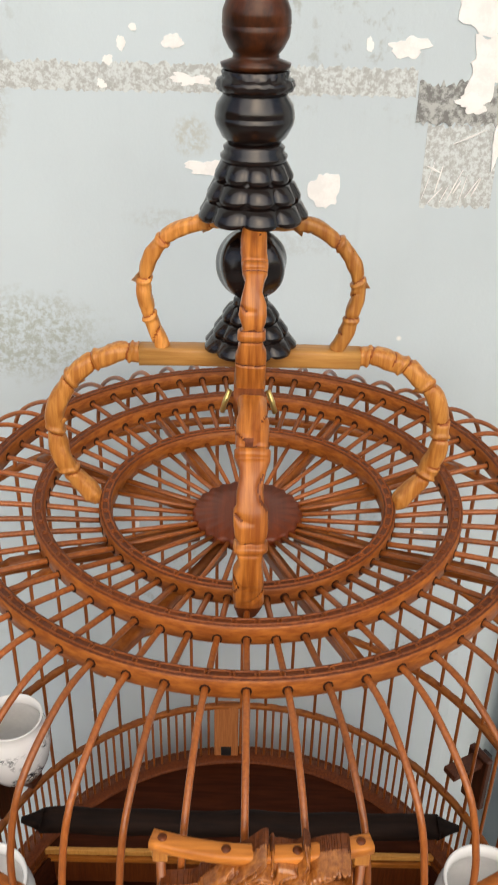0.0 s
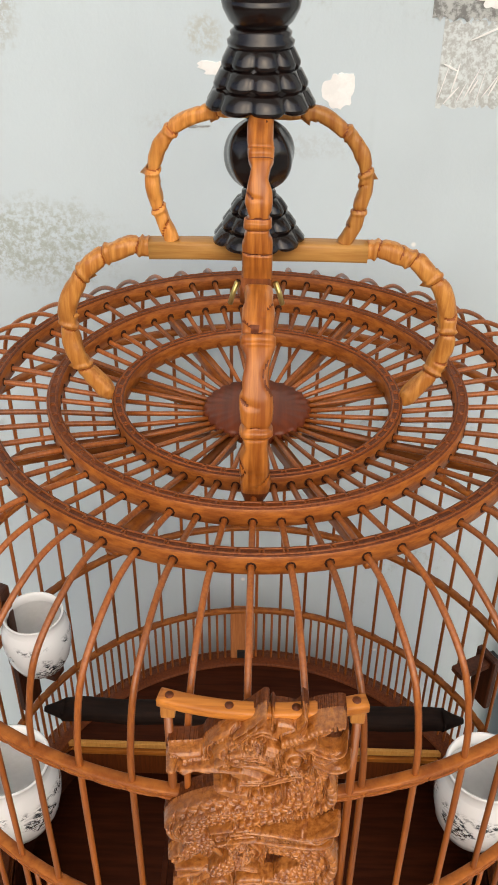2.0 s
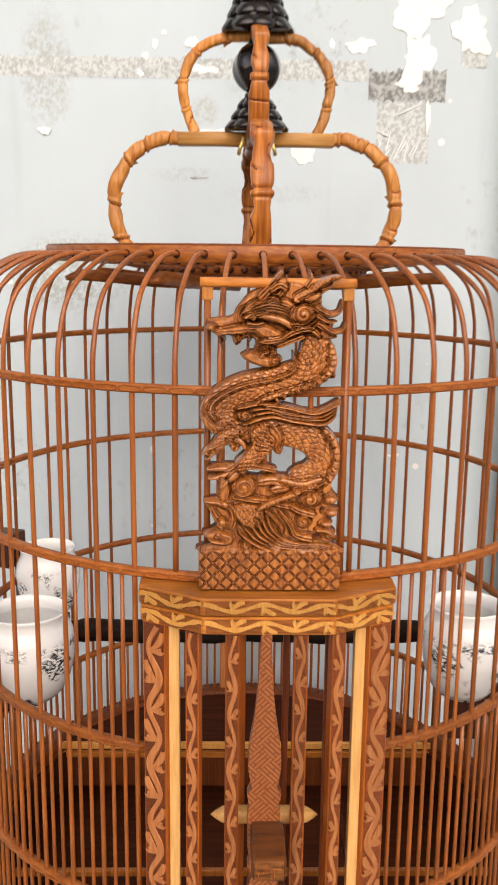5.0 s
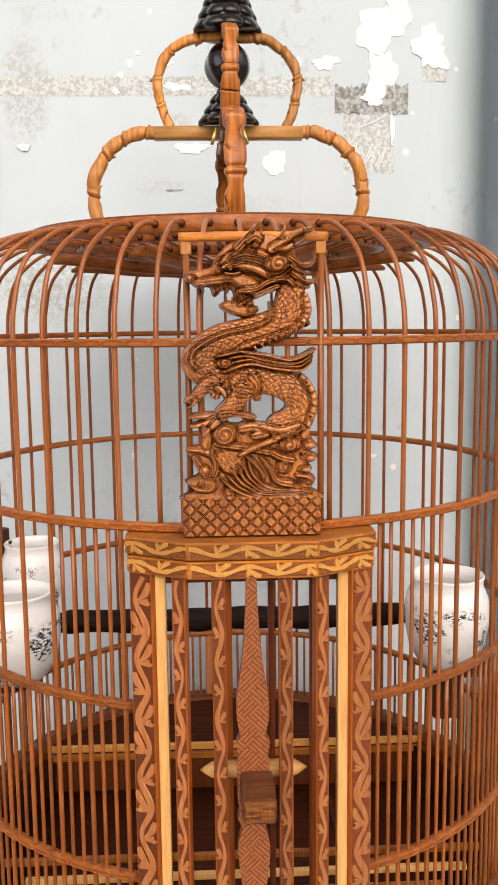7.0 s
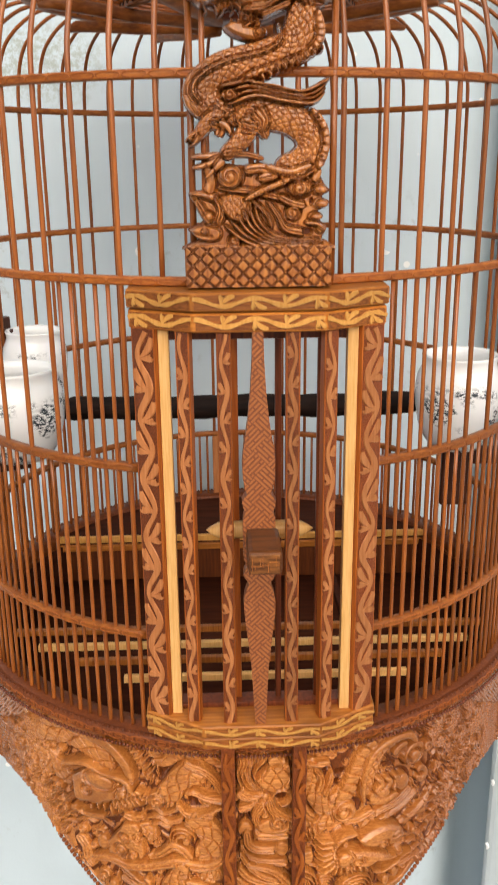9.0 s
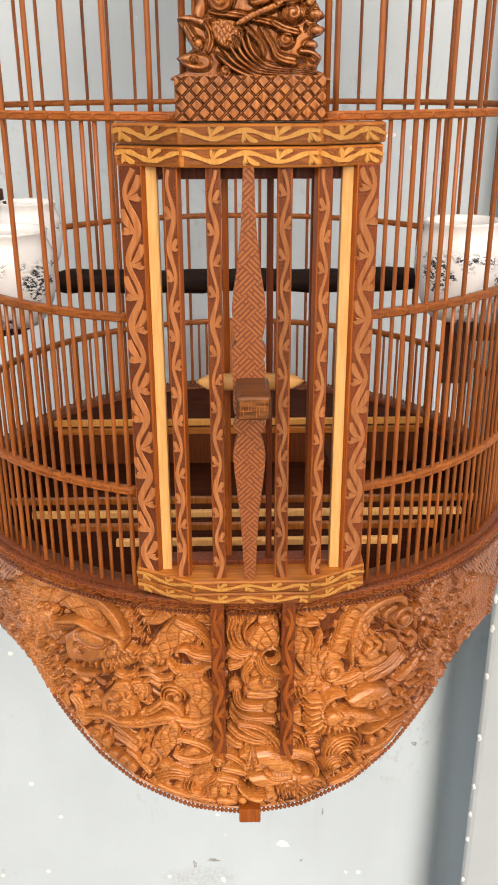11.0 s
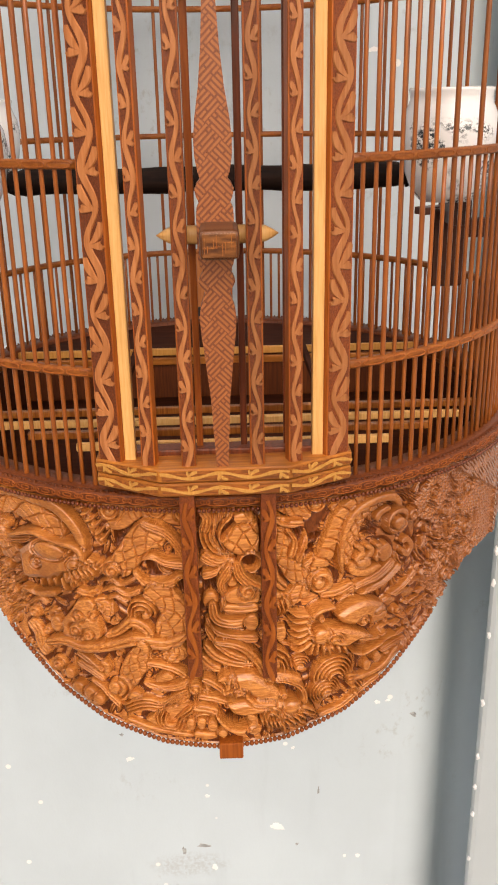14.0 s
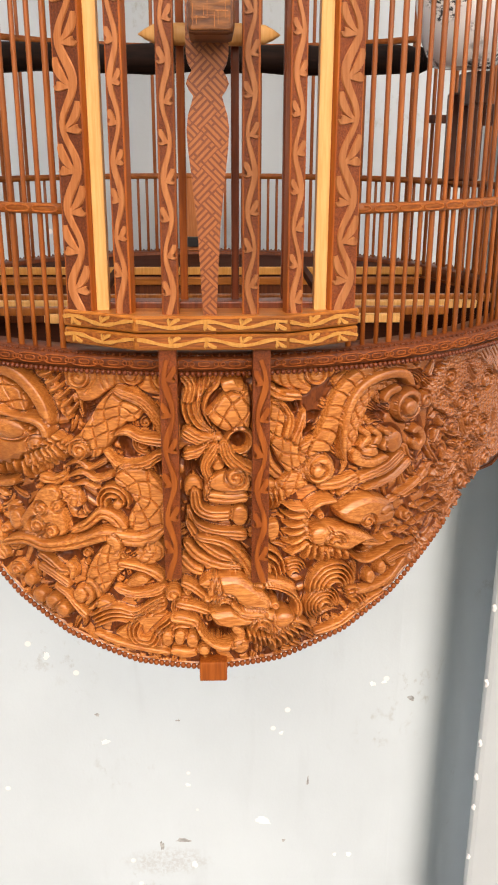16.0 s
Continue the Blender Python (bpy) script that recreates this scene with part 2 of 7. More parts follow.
M_WALL = wall_paint("grey_wall_paint", (0.564, 0.655, 0.703), 1.0, (
    (-0.154, 1.488, 0.062, 0.036, 0.75, (0.34, 0.37, 0.32)), (-0.170, 1.660, 0.024, 0.050, 0.6, (0.36, 0.36, 0.31)), (-0.033, 1.628, 0.014, 0.014, 0.5, (0.40, 0.39, 0.31)),
    (-0.050, 1.575, 0.030, 0.008, 0.4, (0.42, 0.45, 0.45)), (0.030, 1.560, 0.05, 0.010, 0.3, (0.42, 0.45, 0.45)), (-0.045, 0.44, 0.05, 0.02, 0.4, (0.36, 0.37, 0.36)),
    (-0.13, 0.36, 0.05, 0.03, 0.35, (0.38, 0.39, 0.38))))
# the wall's paint darkened for the post, its weaker light put into the colour
M_POST = wall_paint("dimmed_post_paint", (0.47, 0.525, 0.545), 1.0)


def plaster(name, a, b, scale):
    m, t, n, l, p = nodes_of(name)
    co = n.new("ShaderNodeTexCoord").outputs["Object"]
    f = noise_tex(n, l, co, scale, 6, (1, 1, 1), 0.7)
    l.new(mixer(n, l, ramp(n, l, f, 0.4, 0.6), a, b), p.inputs["Base Color"])
    p.inputs["Roughness"].default_value = 0.85
    l.new(bump(n, l, f, 0.4, 0.001), p.inputs["Normal"])
    return m


M_WHITE = plaster("white_plaster", (0.83, 0.83, 0.82), (0.90, 0.90, 0.89), 90)
M_CEMENT = plaster("bare_cement", (0.19, 0.195, 0.19), (0.46, 0.48, 0.47), 240)
M_SMEAR = plaster("thin_grey_smear", (0.42, 0.44, 0.435), (0.63, 0.685, 0.69), 330)
M_SCUFF = plaster("grey_scuff", (0.25, 0.26, 0.26), (0.42, 0.44, 0.44), 200)
M_BROWN = plaster("brown_plaster", (0.16, 0.12, 0.09), (0.22, 0.17, 0.13), 12)
M_PAVE = plaster("concrete_paving", (0.20, 0.195, 0.185), (0.27, 0.265, 0.25), 20)


def plain(name, col, rough=0.5, metal=0.0):
    m, t, n, l, p = nodes_of(name)
    co = n.new("ShaderNodeTexCoord").outputs["Object"]
    f = noise_tex(n, l, co, 300, 3)
    l.new(mixer(n, l, f, tuple(0.85 * v for v in col), col), p.inputs["Base Color"])
    p.inputs["Roughness"].default_value, p.inputs["Metallic"].default_value = rough, metal
    return m


M_BRASS = plain("brass", (0.80, 0.60, 0.22), 0.3, 0.9)
M_IRON = plain("iron_rod", (0.09, 0.085, 0.08), 0.45, 0.8)
M_GLAZE = plain("plain_glaze", (0.88, 0.88, 0.87), 0.16)
M_BLACK = plain("black_clip", (0.015, 0.015, 0.016), 0.4)

# ---------------------------------------------------------------- building helpers
CX, CY, ZB = 0.007, 0.363, 0.953  # the cage's axis, and the height of its lowest rim
PI = math.pi


def finish(bm, smooth=True):
    bmesh.ops.recalc_face_normals(bm, faces=bm.faces)
    for f in bm.faces:
        f.smooth = smooth


def part(name, bm, material, parent, label="", smooth=True, kind=""):
    """One mesh under a thing; its coordinates are those of the cage: x and y from the axis, z the height."""
    finish(bm, smooth)
    me = bpy.data.meshes.new(name)
    bm.to_mesh(me)
    bm.free()
    me.materials.append(material)
    ob = new(name, me)
    ob.parent = parent
    return tagged(ob, label, kind=kind)


def share(name, me, parent, angle=0.0, offset=(0, 0, 0)):
    ob = new(name, me)
    ob.parent = parent
    ob.location = offset
    ob.rotation_euler = (0, 0, angle)
    return ob


def thing(name, place, label, category, group="", kind=""):
    ob = new(name)
    ob.location = place
    ob.empty_display_size = 0.02
    return tagged(ob, label, category, group, kind)


def catmull(pts, per=6):
    """A smooth line through points."""
    p = [Vector(q) for q in pts]
    p = [2 * p[0] - p[1]] + p + [2 * p[-1] - p[-2]]
    out = []
    for i in range(1, len(p) - 2):
        for k in range(per):
            t = k / per
            out.append(0.5 * (2 * p[i] + (p[i + 1] - p[i - 1]) * t + (2 * p[i - 1] - 5 * p[i] + 4 * p[i + 1] - p[i + 2]) * t * t
                              + (3 * p[i] - p[i - 1] - 3 * p[i + 1] + p[i + 2]) * t ** 3))
    return out + [p[-2]]


def sweep(bm, pts, rn, rb, bvec, sides=8, power=1.0, closed=False):
    """A rod along a plane line: rn is its half thickness in the plane, rb across it (along bvec); numbers or functions of 0..1."""
    bvec = Vector(bvec).normalized()
    loops = []
    n = len(pts)
    for i, q in enumerate(pts):
        a = pts[(i - 1) % n] if closed else pts[max(i - 1, 0)]
        b = pts[(i + 1) % n] if closed else pts[min(i + 1, n - 1)]
        nv = bvec.cross((Vector(b) - Vector(a)).normalized())
        f = i / max(n - 1, 1)
        u = rn(f) if callable(rn) else rn
        w = rb(f) if callable(rb) else rb
        loop = []
        for k in range(sides):
            ang = 2 * PI * (k + 0.5) / sides
            c, s = math.cos(ang), math.sin(ang)
            c, s = math.copysign(abs(c) ** power, c), math.copysign(abs(s) ** power, s)
            loop.append(bm.verts.new(Vector(q) + nv * (u * c) + bvec * (w * s)))
        loops.append(loop)
    for i in range(n if closed else n - 1):
        a, b = loops[i], loops[(i + 1) % n]
        for k in range(sides):
            bm.faces.new((a[k], a[(k + 1) % sides], b[(k + 1) % sides], b[k]))
    if not closed:
        bm.faces.new(loops[0])
        bm.faces.new(loops[-1][::-1])


def lathe(bm, profile, seg=32, at=(0, 0, 0), lobes=0, depth=0.0, twist=0.0, close=True):
    """Turns a profile of (radius, height) round the z axis; lobes cut flutes of a depth into it."""
    loops = []
    for r, z in profile:
        loop = []
        for k in range(seg):
            a = 2 * PI * k / seg
            rr = r * (1 - depth * (0.5 - 0.5 * math.cos(lobes * a + twist * z))) if lobes else r
            loop.append(bm.verts.new((at[0] + rr * math.cos(a), at[1] + rr * math.sin(a), at[2] + z)))
        loops.append(loop)
    for a, b in zip(loops, loops[1:]):
        for k in range(seg):
            bm.faces.new((a[k], a[(k + 1) % seg], b[(k + 1) % seg], b[k]))
    if close:
        bm.faces.new(loops[0][::-1])
        bm.faces.new(loops[-1])


def hoop(bm, r0, r1, z0, z1, seg=168, bevel=0.0006, a0=0.0, a1=2 * PI):
    """A flat wooden hoop with rounded edges; or a stretch of one between two angles (0 is the front, turning right)."""
    b = bevel
    sec = [(r0 + b, z0), (r1 - b, z0), (r1, z0 + b), (r1, z1 - b), (r1 - b, z1), (r0 + b, z1), (r0, z1 - b), (r0, z0 + b)]
    full = abs(a1 - a0) > 6.28
    loops = []
    for k in range(seg if full else seg + 1):
        a = a0 + (a1 - a0) * k / seg
        loops.append([bm.verts.new((r * math.sin(a), -r * math.cos(a), z)) for r, z in sec])
    for i in range(seg):
        p, q = loops[i], loops[(i + 1) % len(loops)]
        for k in range(8):
            bm.faces.new((p[k], p[(k + 1) % 8], q[(k + 1) % 8], q[k]))
    if not full:
        bm.faces.new(loops[0])
        bm.faces.new(loops[-1][::-1])


def block(bm, x0, x1, y0, y1, z0, z1, bevel=0.0008):
    """A box with its edges eased."""
    g = bmesh.ops.create_cube(bm, size=1)
    for v in g["verts"]:
        v.co = Vector((x0 + (v.co.x + 0.5) * (x1 - x0), y0 + (v.co.y + 0.5) * (y1 - y0), z0 + (v.co.z + 0.5) * (z1 - z0)))
    if bevel:
        es = list({e for v in g["verts"] for e in v.link_edges})
        bmesh.ops.bevel(bm, geom=es, offset=bevel, segments=2, affect="EDGES", profile=0.6)


def prism(bm, outline, z0, z1, bevel=0.0006):
    """An upright prism over a plan outline."""
    lo = [bm.verts.new((x, y, z0)) for x, y in outline]
    hi = [bm.verts.new((x, y, z1)) for x, y in outline]
    fs = [bm.faces.new(lo[::-1]), bm.faces.new(hi)]
    n = len(outline)
    for k in range(n):
        fs.append(bm.faces.new((lo[k], lo[(k + 1) % n], hi[(k + 1) % n], hi[k])))
    if bevel:
        bmesh.ops.bevel(bm, geom=list({e for f in fs for e in f.edges}), offset=bevel, segments=1, affect="EDGES")


def ribbon(bm, pts, width, put, lift):
    """A raised flat strip along 2D points, tapered by width(0..1) and laid on a surface by put(u, v, lift)."""
    prev = None
    n = len(pts)
    for i, (u, v) in enumerate(pts):
        a, b = pts[max(i - 1, 0)], pts[min(i + 1, n - 1)]
        du, dv = b[0] - a[0], b[1] - a[1]
        L = math.hypot(du, dv) or 1e-9
        w = width(i / (n - 1)) if callable(width) else width
        nu, nv = -dv / L * w, du / L * w
        row = [bm.verts.new(put(u + nu, v + nv, 0)), bm.verts.new(put(u + 0.8 * nu, v + 0.8 * nv, lift)),
               bm.verts.new(put(u - 0.8 * nu, v - 0.8 * nv, lift)), bm.verts.new(put(u - nu, v - nv, 0))]
        if prev:
            for k in range(3):
                bm.faces.new((prev[k], prev[k + 1], row[k + 1], row[k]))
        prev = row


def vine(bm, length, half, put, waves, lift=0.0006, phase=0.0, bold=1.0):
    """A scrolling vine along u from 0 to length, within half of the middle line; from each bend a pair of club-shaped leaves turns inward."""
    amp = half * 0.55
    n = max(16, int(waves * 22))

    def mid(s):
        return amp * math.sin(2 * PI * waves * s + phase)
    ribbon(bm, [(length * i / n, mid(i / n)) for i in range(n + 1)], lambda f: half * 0.31 * bold * (1 + 0.22 * math.sin(31 * f)), put, lift)
    wave = length / waves
    k0 = int(phase / PI) - 1
    for k in range(k0, k0 + int(waves * 2) + 4):
        s = ((k + 0.5) * PI - phase) / (2 * PI * waves)  # where the vine swings out the farthest
        if not 0.03 < s < 0.97:
            continue
        side = 1 if mid(s) > 0 else -1
        x0, y0 = length * s, mid(s)
        for reach, ahead, fat in ((1.40, 1.60, 0.36 * bold), (1.50, 0.10, 0.36 * bold)):
            pts = []
            for j in range(10):
                f = j / 9
                pts.append((x0 + half * (-0.35 * (1 - f) + ahead * f ** 1.5 - 0.35 * f * (ahead < 0.5)), y0 - side * half * reach * math.sin(0.5 * PI * f) ** 1.1))
            pts = [(min(max(u, 0.0003), length - 0.0003), max(-half * 0.86, min(half * 0.86, v))) for u, v in pts]
            ribbon(bm, pts, lambda f: half * fat * (0.42 + 0.58 * math.sin(PI * min(1, max(0, (f - 0.25) / 0.80))) if f < 0.95 else 0.5), put, lift * (1.05 + 0.1 * (ahead > 1)))


def links(bm, radius, height, count, length, half, put_kind, width=0.00045, lift=0.0005):
    """A chain of long carved links round a ring: 'out' on its outer face, 'top' on its upper one."""
    for k in range(count):
        a0 = 2 * PI * k / count
        pts = []
        for j in range(15):
            f = 2 * PI * j / 14
            u = 0.5 * length * math.copysign(abs(math.cos(f)) ** 0.6, math.cos(f))
            v = half * math.copysign(abs(math.sin(f)) ** 0.7, math.sin(f))
            pts.append((u, v))

        def put(u, v, d):
            a = a0 + u / radius
            r, z = (radius + d, height + v) if put_kind == "out" else (radius + v, height + d)
            return (r * math.sin(a), -r * math.cos(a), z)
        ribbon(bm, pts, width, put, lift)


def bead_row(bm, places, r):
    """Small turned beads, one at each place."""
    for q in places:
        q = Vector(q)
        rings = []
        for lat in (-0.6, 0.0, 0.6):
            c, s = math.cos(lat * 1.4), math.sin(lat * 1.4)
            rings.append([bm.verts.new(q + Vector((r * c * math.cos(t), r * c * math.sin(t), r * s))) for t in (k * PI / 3 for k in range(6))])
        top, bot = bm.verts.new(q + Vector((0, 0, r))), bm.verts.new(q - Vector((0, 0, r)))
        for a, b in zip(rings, rings[1:]):
            for k in range(6):
                bm.faces.new((a[k], a[(k + 1) % 6], b[(k + 1) % 6], b[k]))
        for k in range(6):
            bm.faces.new((rings[-1][k], rings[-1][(k + 1) % 6], top))
            bm.faces.new((rings[0][(k + 1) % 6], rings[0][k], bot))

# ---------------------------------------------------------------- the place
WALL_Y = 0.587


def setting(name, bm, material, label, category, smooth=False):
    finish(bm, smooth)
    me = bpy.data.meshes.new(name)
    bm.to_mesh(me)
    bm.free()
    me.materials.append(material)
    return tagged(new(name, me), label, category, kind="structure")


bm = bmesh.new()
block(bm, -60, 60, -60, 0.58, -0.2, 0.0, 0)
setting("ground", bm, M_PAVE, "grey concrete paving in front of the wall", "ground")
bm = bmesh.new()
ROLL = [(q[0], q[1]) for q in catmull([(x, y, 0) for x, y in ((0.196, WALL_Y), (0.212, 0.5885), (0.226, 0.5945), (0.239, 0.6055), (0.251, 0.621), (0.262, 0.639), (0.273, 0.655), (0.286, 0.666), (0.302, 0.671), (0.333, 0.672))], 12)]
prism(bm, [(-4.6, WALL_Y)] + ROLL + [(0.333, WALL_Y + 0.2), (-4.6, WALL_Y + 0.2)], -0.1, 4.2, 0)
wall = setting("wall_north", bm, M_WALL, "old pale blue-grey painted wall, peeling and scuffed", "wall")
bm = bmesh.new()
prism(bm, [(4.0, WALL_Y + 0.2), (0.3345, WALL_Y + 0.2), (0.3345, 0.671), (0.2690, 0.5405), (0.2688, 0.5365), (0.2705, 0.5335), (0.2745, 0.532), (4.0, 0.532)], 0.0, 4.2, 0)
post = setting("wall_post", bm, M_POST, "pale painted pilaster with chipped edge beside the wall", "pilaster")
# unseen eave, added to carry the rod and hold back light from above
bm = bmesh.new()
block(bm, -4.0, 4.0, -0.9, WALL_Y + 0.2, 4.2, 4.35, 0)
setting("ceiling", bm, M_WHITE, "plain white eave, added unseen to hold the rod and cut top light", "ceiling")


# wall out of view, added to block low light from the front
bm = bmesh.new()
block(bm, -14.0, 14.0, -11.2, -11.0, -0.1, 2.6, 0)
# invented side wall, out of view, that dims the light from the left
bm_w = bmesh.new()
block(bm_w, -4.6, -4.4, -4.0, WALL_Y, -0.1, 2.6, 0)
setting("unseen_wall_west", bm_w, M_BROWN, "plain brownish side wall, added unseen to block light from the left", "wall")
setting("unseen_wall_south", bm, M_BROWN, "plain brownish wall, added unseen to cut light from the horizon", "wall")


def blotch(name, cx, cz, w, h, seed, material, ragged=0.35, proud=0.0008, parent=wall, pts=40):
    """A flake of bare plaster with a ragged edge on the wall."""
    rng = random.Random(seed)
    ph = [rng.uniform(0, 6.28) for _ in range(5)]
    bm = bmesh.new()
    rim, top = [], []
    for k in range(pts):
        a = 2 * PI * k / pts
        r = 1 + ragged * (0.45 * math.sin(2 * a + ph[0]) + 0.35 * math.sin(3 * a + ph[1]) + 0.3 * math.sin(5 * a + ph[2]) + 0.25 * math.sin(9 * a + ph[3]) + 0.2 * rng.uniform(-1, 1))
        x, z = cx + 0.5 * w * r * math.cos(a), cz + 0.5 * h * r * math.sin(a)
        rim.append(bm.verts.new((x, WALL_Y + 0.002, z)))
        top.append(bm.verts.new((cx + (x - cx) * 0.985, WALL_Y - proud, cz + (z - cz) * 0.985)))
    bm.faces.new(top)
    for k in range(pts):
        bm.faces.new((rim[k], rim[(k + 1) % pts], top[(k + 1) % pts], top[k]))
    return part(name, bm, material, parent, smooth=False)


def smear(name, x0, x1, z0, z1, seed, material, proud=0.0003):
    """A band of bare cement with rough edges."""
    rng = random.Random(seed)
    n = max(16, int((x1 - x0) / 0.0016))
    bm = bmesh.new()
    lo, hi = [], []
    for k in range(n + 1):
        x = x0 + (x1 - x0) * k / n
        e = min(0.0016, 0.07 * (z1 - z0))
        lo.append(bm.verts.new((x, WALL_Y - proud, z0 + e * rng.uniform(-1, 1))))
        hi.append(bm.verts.new((x, WALL_Y - proud, z1 + 2.2 * e * rng.uniform(-1, 1) * abs(math.sin(k * 0.37 + seed)))))
    for k in range(n):
        bm.faces.new((lo[k], lo[k + 1], hi[k + 1], hi[k]))
    g = bmesh.ops.extrude_face_region(bm, geom=list(bm.faces))
    for v in [v for v in g["geom"] if isinstance(v, bmesh.types.BMVert)]:
        v.co.y = WALL_Y + 0.002
    return part(name, bm, material, wall, smooth=False)


smear("cement_band", -0.30, 0.107, 1.6545, 1.6710, 3, M_SMEAR)
smear("cement_patch", 0.1085, 0.1755, 1.6390, 1.6625, 5, M_CEMENT, 0.0007)
smear("cement_patch", 0.1165, 0.1630, 1.5870, 1.6380, 8, M_SMEAR)
smear("cement_patch", 0.188, 0.210, 1.667, 1.681, 25, M_SMEAR)


def scratch(x0, z0, x1, z1, w, k):
    """A thin pale scratch across the cement."""
    bm = bmesh.new()
    dx, dz = x1 - x0, z1 - z0
    L = math.hypot(dx, dz)
    nx, nz = -dz / L * w / 2, dx / L * w / 2
    y = WALL_Y - 0.0010 - 0.00005 * k
    q = [bm.verts.new((x0 + dx * f + nx * s * (0.4 + f * (1 - f) * 3), y, z0 + dz * f + nz * s * (0.4 + f * (1 - f) * 3))) for f, s in ((0, 1), (0.5, 1), (1, 1), (1, -1), (0.5, -1), (0, -1))]
    g = bmesh.ops.extrude_face_region(bm, geom=[bm.faces.new(q)])
    for v in [v for v in g["geom"] if isinstance(v, bmesh.types.BMVert)]:
        v.co.y = WALL_Y + 0.002
    part("scratch", bm, M_WHITE, wall, "", False)


for k in range(9):
    x = 0.1175 + 0.0040 * k
    scratch(x, 1.592 + 0.004 * math.sin(4 * k), x + 0.006 + 0.003 * math.sin(2 * k), 1.607 + 0.010 * math.sin(3 * k + 1), 0.0005 + 0.0002 * (k % 3), k)
scratch(0.119, 1.613, 0.128, 1.609, 0.0012, 10)
scratch(0.134, 1.627, 0.154, 1.636, 0.0010, 11)
PATCHES = ((0.0535, 1.5960, 0.0200, 0.0240, 0.22), (0.0997, 1.6830, 0.0240, 0.0110, 0.40), (-0.044, 1.6835, 0.0120, 0.0090, 0.25), (-0.0755, 1.6820, 0.005, 0.009, 0.2),
           (-0.068, 1.691, 0.005, 0.004, 0.2), (-0.084, 1.6725, 0.007, 0.005, 0.3), (-0.034, 1.6620, 0.021, 0.0075, 0.55), (-0.022, 1.6090, 0.026, 0.011, 0.4),
           (0.0759, 1.684, 0.0045, 0.0085, 0.2), (-0.0885, 1.6585, 0.006, 0.005, 0.4))
for k, (x, z, w, h, rag) in enumerate(PATCHES):
    blotch("plaster_patch", x, z, w, h, k + 1, M_WHITE, rag)
PATCHES = ((0.149, 1.7130, 0.044, 0.040, 0.32), (0.150, 1.6720, 0.025, 0.044, 0.42), (0.195, 1.6955, 0.032, 0.035, 0.42), (0.166, 1.735, 0.020, 0.040, 0.4),
           (0.142, 1.652, 0.018, 0.012, 0.4), (-0.172, 1.610, 0.010, 0.007, 0.3), (0.161, 1.626, 0.005, 0.022, 0.35))
for k, (x, z, w, h, rag) in enumerate(PATCHES):
    blotch("plaster_patch", x, z, w, h, k + 31, M_WHITE, rag, 0.0009 + 0.0002 * k)
CHIPS = ((0.0577, 0.4930, 0.015, 0.010), (-0.107, 0.5985, 0.009, 0.005), (-0.0222, 0.5419, 0.005, 0.004), (-0.0167, 0.4349, 0.006, 0.009), (0.1698, 0.6633, 0.006, 0.005),
         (0.1814, 0.6651, 0.005, 0.003), (0.0763, 0.6054, 0.004, 0.004), (0.1377, 0.4443, 0.004, 0.004), (0.1534, 0.4438, 0.006, 0.005), (-0.1611, 0.7024, 0.006, 0.008),
         (-0.081, 1.328, 0.004, 0.011), (0.1445, 1.324, 0.010, 0.004))
for k, (x, z, w, h) in enumerate(CHIPS):
    blotch("paint_chip", x, z, w, h, k + 61, M_WHITE, 0.35, 0.0006, pts=18)
SCUFFS = ((-0.0285, 0.4687, 0.014, 0.005), (0.1057, 0.5437, 0.0018, 0.013), (0.2110, 0.6446, 0.006, 0.005), (-0.1140, 0.6320, 0.005, 0.003), (-0.0312, 0.6232, 0.004, 0.002), (0.0809, 0.4654, 0.004, 0.003),
          (-0.039, 1.572, 0.014, 0.002), (-0.052, 0.462, 0.004, 0.012))
for k, (x, z, w, h) in enumerate(SCUFFS):
    blotch("scuff", x, z, w, h, k + 81, M_SCUFF, 0.5, 0.0005, pts=22)
for k in range(16):
    z = 0.30 + 0.058 * k + 0.02 * math.sin(5 * k)
    bm = bmesh.new()
    h = 0.003 + 0.006 * abs(math.sin(3.1 * k))
    bmesh.ops.create_icosphere(bm, subdivisions=2, radius=1.0)
    for v in bm.verts:
        wob = 1 + 0.5 * noise.noise(v.co * 1.7 + Vector((k * 3.1, 0, 0)))
        v.co = Vector((0.2702 + 0.0021 * wob * v.co.x + 0.0006 * math.sin(9 * v.co.z + k), 0.5346 + 0.0021 * v.co.y, z + h * wob * v.co.z))
    part("paint_chip", bm, M_WHITE, post, "", False)

# ---------------------------------------------------------------- the cage: frame and bars
cage = thing("bird_cage", (CX, CY, 0), "round lacquered bamboo bird cage with carved apron, hanging before the wall", "bird cage")
TH0 = radians(0.3)
N = 56
STEP = 2 * PI / N
RZ_A, RZ_B, RZ_C, RZ_D, RZ_0 = 1.4435, 1.3535, 1.2600, 1.1655, 1.1075
R_BAR = 0.1875


